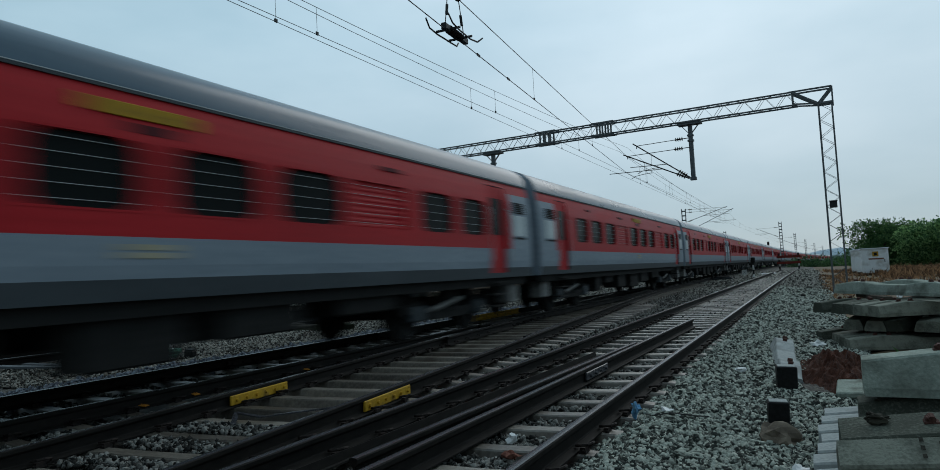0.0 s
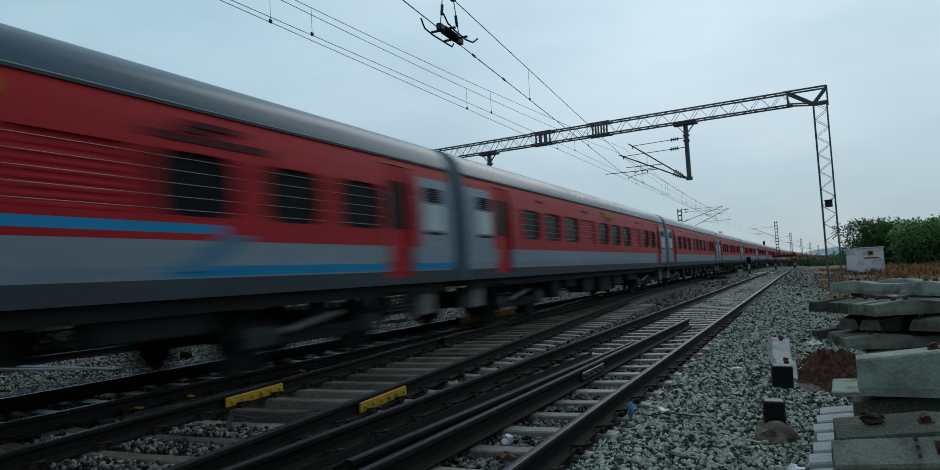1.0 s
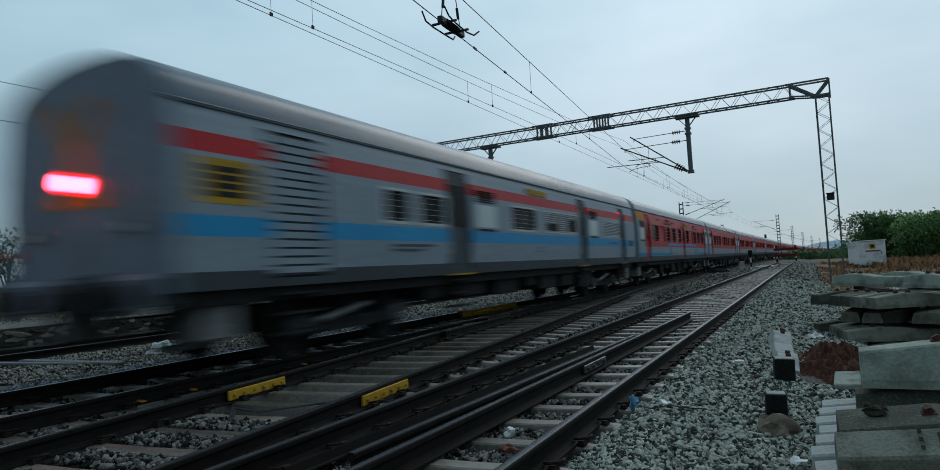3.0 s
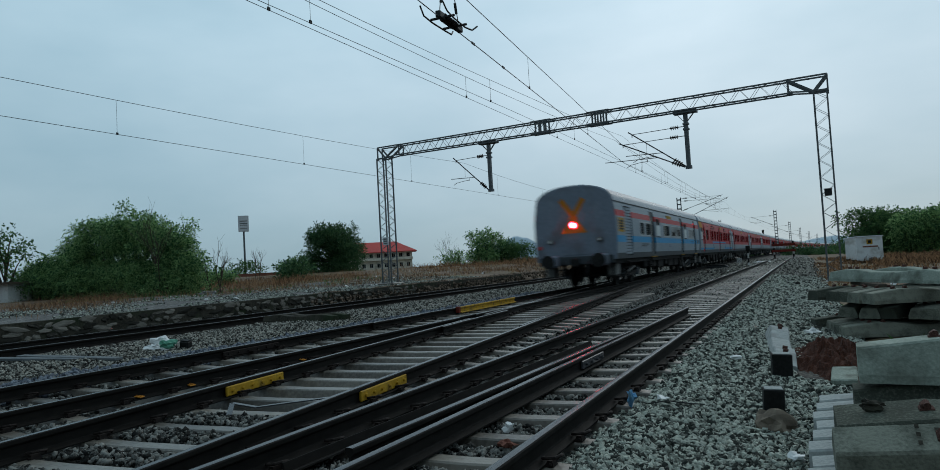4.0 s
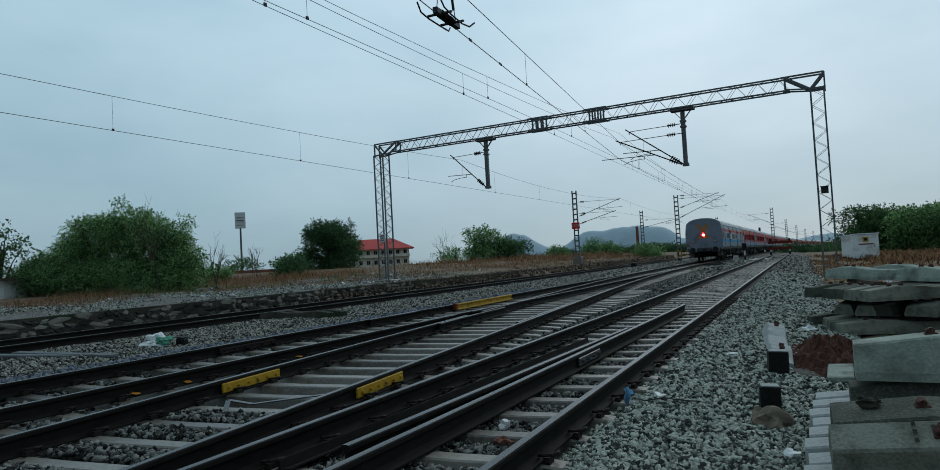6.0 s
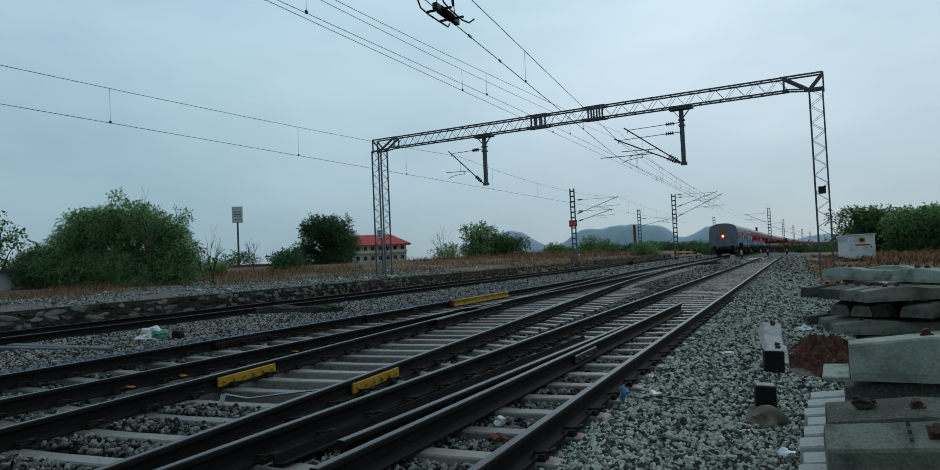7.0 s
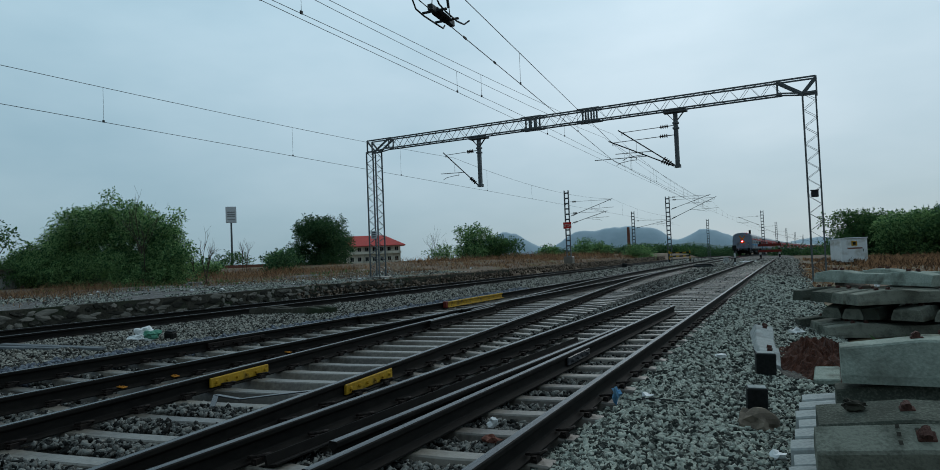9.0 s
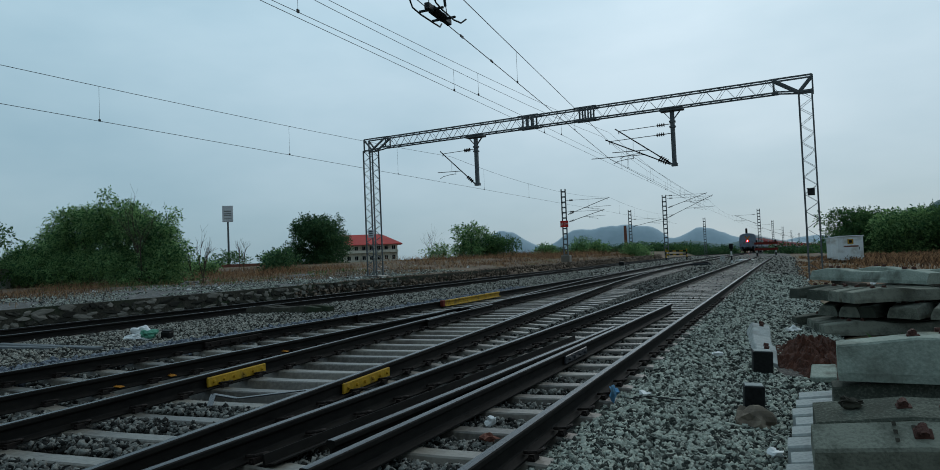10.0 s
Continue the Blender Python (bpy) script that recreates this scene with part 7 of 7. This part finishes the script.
heap_at = lambda u, v: 0.26 * max(0, 1 - (u * u + v * v) * (1 + 0.6 * noise.noise((u * 1.7, v * 1.7, 8)))) ** 0.9 * (1 + 0.6 * noise.noise((u * 4, v * 4, 2)) + 0.35 * noise.noise((u * 11, v * 24, 5))) + 0.03 * noise.noise((u * 19, v * 50, 3)) - 0.05
grid = [[bm.verts.new((-1 + 2 * i / n, -1 + 2 * j / n, heap_at(-1 + 2 * i / n, -1 + 2 * j / n))) for i in range(n + 1)] for j in range(n + 1)]
for j in range(n):
    for i in range(n):
        bm.faces.new((grid[j][i], grid[j][i + 1], grid[j + 1][i + 1], grid[j + 1][i]))
thing("red_soil", "low heap of loose red-brown soil beside ballast", "soil", bm=bm, mats="red_soil", m=pose(0.24, 9.45, -0.33) @ Matrix.Diagonal((0.60, 1.85, 0.9, 1)))
bm = bmesh.new()
box(bm, -0.12, 0.12, -0.34, 0.34, 0, 0.06, bevel=0.012)
thing("concrete_slab", "small pale broken concrete slab", "slab", bm=bm, mats="fresh_concrete", m=pose(0.30, 7.9, -0.25, 2, -2, -3))

# sleepers left between the lines
for i, (x, y, z, a) in enumerate(((-12.9, 14.9, -0.20, -6), (-12.8, 15.25, -0.20, -4))):
    spare(pose(x, y, z, 0, 0, a), "dark weathered concrete sleeper lying between the tracks", mat="mortar", group="loose sleepers", inserts=False)


# ---------------------------------------------------------------- litter and small things
def crumple(name, label, category, x, y, z, r, mat, seed, flat=0.5):
    bm = bmesh.new()
    blob(bm, (0, 0, 0), (r, r * 0.7, r * flat), seed, 0.7, 2)
    return thing(name, label, category, bm=bm, mats=mat, m=pose(x, y, z + r * flat * 0.5, 0, 0, seed * 50))


bag = thing("plastic_sack", "crumpled white and green plastic sack on ballast", "sack", m=pose(-11.6, 9.2, -0.2))
for nm, c, r, mat, seed in (("white_fold", (0.0, -0.05, 0.05), (0.25, 0.15, 0.08), "white", 2.2), ("green_fold", (0.20, 0.06, 0.11), (0.15, 0.13, 0.09), "green", 3.1), ("upper_fold", (-0.05, 0.10, 0.15), (0.15, 0.12, 0.12), "white", 5.7)):
    bm = bmesh.new()
    blob(bm, c, r, seed, 0.5, 3)
    part(nm, bm, mat, bag)
crumple("paper_scrap", "crumpled white paper between sleepers", "litter", -2.20, 4.93, -0.19, 0.045, "white", 1.0, 0.8)
crumple("paper_scrap", "crumpled white paper beside the rail", "litter", -1.18, 5.95, -0.15, 0.085, "white", 2.0)
crumple("paper_scrap", "small white scrap on ballast", "litter", -1.10, 5.80, -0.15, 0.05, "white", 3.0)
crumple("paper_scrap", "small white scrap on ballast", "litter", -0.82, 8.6, -0.17, 0.07, "white", 4.0)
crumple("paper_scrap", "small white scrap beside the sleeper stack", "litter", -0.12, 4.75, -0.22, 0.06, "white", 5.0)
crumple("blue_wrapper", "torn blue and white wrapper by the rail", "litter", -1.42, 5.85, -0.12, 0.055, "blue", 6.0, 1.3)
crumple("broken_brick", "broken red brick between sleepers", "brick", -2.02, 4.50, -0.20, 0.06, "brick", 7.0, 0.6)
crumple("paper_scrap", "white scrap of packaging near the tall stack", "litter", 0.05, 12.0, -0.27, 0.11, "white", 8.0)
rnd = random.Random(77)
for i in range(26):
    x, y = rnd.uniform(-29, -20), rnd.uniform(16, 46)
    crumple("paper_scrap", "small pale litter scattered on the bank", "litter", x, y, ground_z(x, y), rnd.uniform(0.05, 0.12), "white", 10.0 + i)
for i in range(12):
    x, y = rnd.uniform(0.9, 5), rnd.uniform(20, 60)
    crumple("paper_scrap", "small pale litter on the earth", "litter", x, y, ground_z(x, y), rnd.uniform(0.05, 0.13), "white", 40.0 + i)
for i in range(8):
    x, y = rnd.uniform(-5.5, -3.6), rnd.uniform(20, 60)
    crumple("paper_scrap", "small pale litter between the tracks", "litter", x, y, bed_z(x, y), rnd.uniform(0.04, 0.09), "white", 60.0 + i)
for x, y, a in ((-13.0, 7.5, 10), (-12.2, 7.75, 4)):
    bm = bmesh.new()
    box(bm, -1.3, 1.3, -0.09, 0.09, 0, 0.05, bevel=0.008)
    thing("plank", "grey weathered plank lying on ballast", "plank", "planks", bm=bm, mats="wood", m=pose(x, y, -0.165, 0, 1.0, a))
for fx, off, y, a in ((main_x, HALF + 0.03, 5.13, 14), (main_x, HALF + 0.03, 5.85, -8), (main_x, HALF + 0.03, 7.89, 10), (turnout_x, -HALF - 0.10, 5.05, 20), (turnout_x, -HALF - 0.10, 6.75, 12)):
    bm = bmesh.new()
    box(bm, -0.055, 0.055, -0.040, 0.040, 0, 0.010, bevel=0.003)
    bar(bm, (-0.03, 0, 0.010), (-0.03, 0, 0.020), 0.010, 6)
    bar(bm, (0.03, 0, 0.010), (0.03, 0, 0.020), 0.010, 6)
    thing("yellow_plate", "small orange-yellow bolted plate at the rail foot", "plate", "yellow plates", bm=bm, mats="orange", m=pose(fx(y) + off, y, -0.140, 0, 8, a))
bm = bmesh.new()
for a, b in (((0, 0, 0.05), (0.30, 0.02, 0.02)), ((0.30, 0.02, 0.02), (0.55, 0.25, 0.03)), ((0, 0, 0.05), (0.22, -0.26, 0.0)), ((0.55, 0.25, 0.03), (0.95, 0.62, 0.04))):
    beam(bm, a, b, 0.05, 0.012)
thing("bent_strap", "bent flat steel strap lying across sleepers", "steel strap", bm=bm, mats="rail_top", m=pose(-5.20, 4.95, -0.16))
bm = bmesh.new()
tube(bm, [(0, 0, 0.02), (0.15, 0.05, 0.04), (0.34, 0.02, 0.03), (0.45, 0.06, 0.02)], 0.005, 5)
thing("cable", "short loose black cable on the ballast", "cable", bm=bm, mats="rubber", m=pose(-1.25, 5.7, -0.13))
bm = bmesh.new()
for i in range(6):
    blob(bm, (0.32 * (i % 3), 0.15 * (i // 3), 0.05 + 0.07 * (i // 3)), (0.2, 0.15, 0.08), i + 20.0, 0.4, 2)
thing("cement_bags", "heap of old grey sacks on the bank", "sack", bm=bm, mats="box_grey", m=pose(-27.6, 24.6, ground_z(-27.6, 24.6)))


# ---------------------------------------------------------------- loose ballast stones
def scatter(name, label, count, region, keep, height, size, mat, seed, thin=0.0):
    """Angular stones strewn over a region; keep says where they may lie, thin how fast they grow sparse and large with distance."""
    rng = np.random.default_rng(seed)
    base = np.array([(x, y, z) for z in (-1, 1) for y in (-1, 1) for x in (-1, 1)], float) * 0.72
    tri = np.array([(0, 2, 3), (0, 3, 1), (4, 5, 7), (4, 7, 6), (0, 1, 5), (0, 5, 4), (1, 3, 7), (1, 7, 5), (3, 2, 6), (3, 6, 7), (2, 0, 4), (2, 4, 6)])
    shapes = [base * (0.78 + 0.40 * rng.random((8, 1))) + rng.normal(size=(8, 3)) * 0.13 for _ in range(40)]
    pts = []
    x0, x1, y0, y1 = region
    while len(pts) < count:
        x = x0 + (x1 - x0) * rng.random()
        y = y0 + (y1 - y0) * rng.random()
        d = math.hypot(x, y)
        if rng.random() > min(1.0, (4.0 / d) ** thin) or not keep(x, y):
            continue
        pts.append((x, y, d))
    v = np.empty((count, 8, 3))
    for i, (x, y, d) in enumerate(pts):
        s = size * (0.55 + 0.75 * rng.random()) * (1 + 0.03 * max(0, d - 6))
        q = rng.normal(size=4)
        q /= np.linalg.norm(q)
        a, b, c, e = q
        rot = np.array([[1 - 2 * (c * c + e * e), 2 * (b * c - e * a), 2 * (b * e + c * a)], [2 * (b * c + e * a), 1 - 2 * (b * b + e * e), 2 * (c * e - b * a)], [2 * (b * e - c * a), 2 * (c * e + b * a), 1 - 2 * (b * b + c * c)]])
        stone = shapes[i % 40] * np.array([1.05, 0.80, 0.52]) * s
        v[i] = stone @ rot.T + np.array([x, y, height(x, y) + s * (rng.random() * 0.75 - 0.15)])
    f = (tri[None] + 8 * np.arange(count)[:, None, None]).reshape(-1, 3)
    me = bpy.data.meshes.new(name)
    me.vertices.add(count * 8)
    me.vertices.foreach_set("co", v.ravel())
    me.loops.add(f.size)
    me.loops.foreach_set("vertex_index", f.ravel().astype(np.int32))
    me.polygons.add(len(f))
    me.polygons.foreach_set("loop_start", np.arange(0, f.size, 3, dtype=np.int32))
    me.polygons.foreach_set("loop_total", np.full(len(f), 3, dtype=np.int32))
    me.update(calc_edges=True)
    ob = part(name, me, mat, None)
    return tagged(ob, label, "ballast", kind="stuff")


def near_rail(x, y, margin=0.085):
    for fx, lo, hi in ((yard_x, 0, 90), (turnout_x, -2, 48), (main_x, -12, 200)):
        c = fx(y)
        if abs(abs(x - c) - HALF) < margin:
            return True
    return False


def on_sleeper(x, y):
    for fx, ys, half in ((yard_x, YARD_Y, 1.4), (turnout_x, TURN_Y, 1.4), (main_x, MAIN_Y, 1.4)):
        if fx is main_x and 9.3 < y < 46:
            ys = TURN_Y
        if abs(x - fx(y)) < half:
            k = (y - ys[0]) / (ys[1] - ys[0])
            if abs(k - round(k)) * (ys[1] - ys[0]) < 0.135:
                return True
    return False


scatter("ballast_stones", "loose angular grey-green ballast stones on the shoulder", 90000, (-1.52, 0.75, 1.8, 34),
        lambda x, y: not near_rail(x, y) and not (x > 0.02 and 3.0 < y < 6.4) and not (x > -0.10 + 0.12 * math.sin(y * 2) and 7.8 < y < 11.0 and x < 0.8), lambda x, y: bed_z(x, y) + 0.008, 0.0275, "stones", 1, 1.35)
scatter("ballast_stones", "loose weathered ballast stones between the rails", 36000, (-9.3, -1.55, 2.2, 34),
        lambda x, y: not near_rail(x, y, 0.11) and not on_sleeper(x, y) and not (abs(x - turnout_x(y)) < 0.8 and y > 5.0 and noise.noise((x * 1.3, y * 1.3, 5)) < 0.22),
        lambda x, y: bed_z(x, y) + (0.045 if -6.6 < x < -4.2 and y < 4.9 else -0.035 if abs(x - turnout_x(y)) < 0.8 else 0.006), 0.028, "stones_dark", 2, 1.2)
scatter("ballast_stones", "loose grey ballast heaped between the tracks", 44000, (-14.4, -9.6, 6.0, 40),
        lambda x, y: True, lambda x, y: bed_z(x, y) + 0.01, 0.023, "stones_brown", 3, 1.1)
scatter("ballast_stones", "fresh blue-grey ballast along the main line", 7000, (-10.4, -8.75, 3.5, 26),
        lambda x, y: not near_rail(x, y, 0.1), lambda x, y: bed_z(x, y) + 0.02, 0.038, "stones_blue", 4, 1.1)
scatter("ballast_stones", "coarse grey ballast far along the tracks", 17000, (-9.3, 0.9, 30, 88),
        lambda x, y: not near_rail(x, y, 0.14), lambda x, y: bed_z(x, y) - 0.010, 0.030, "stones_brown", 6, 0.3)
scatter("ballast_stones", "coarse grey ballast between the far tracks", 9000, (-14.4, -9.4, 38, 112),
        lambda x, y: not near_rail(x, y, 0.14), lambda x, y: bed_z(x, y) - 0.005, 0.030, "stones_brown", 7, 0.3)
scatter("bank_gravel", "scattered pale gravel on top of the bank", 16000, (-27.5, -18.8, 7, 40),
        lambda x, y: noise.noise((x * 0.5, y * 0.4, 9)) > -0.15, lambda x, y: ground_z(x, y) - 0.006, 0.019, "stones", 5, 0.8)

scatter("bank_rubble", "rubble and clods along the broken foot of the bank", 7000, (-18.75, -17.85, 21, 112),
        lambda x, y: noise.noise((x * 1.3, y * 0.5, 2)) > -0.35 + 0.5 * max(0, (27 - y) / 6), lambda x, y: -0.40 + grade(y) + 0.66 * max(0, min(1, (-17.95 - x) / 0.45)), 0.038, "bank_earth", 8, 0.2)

motions()
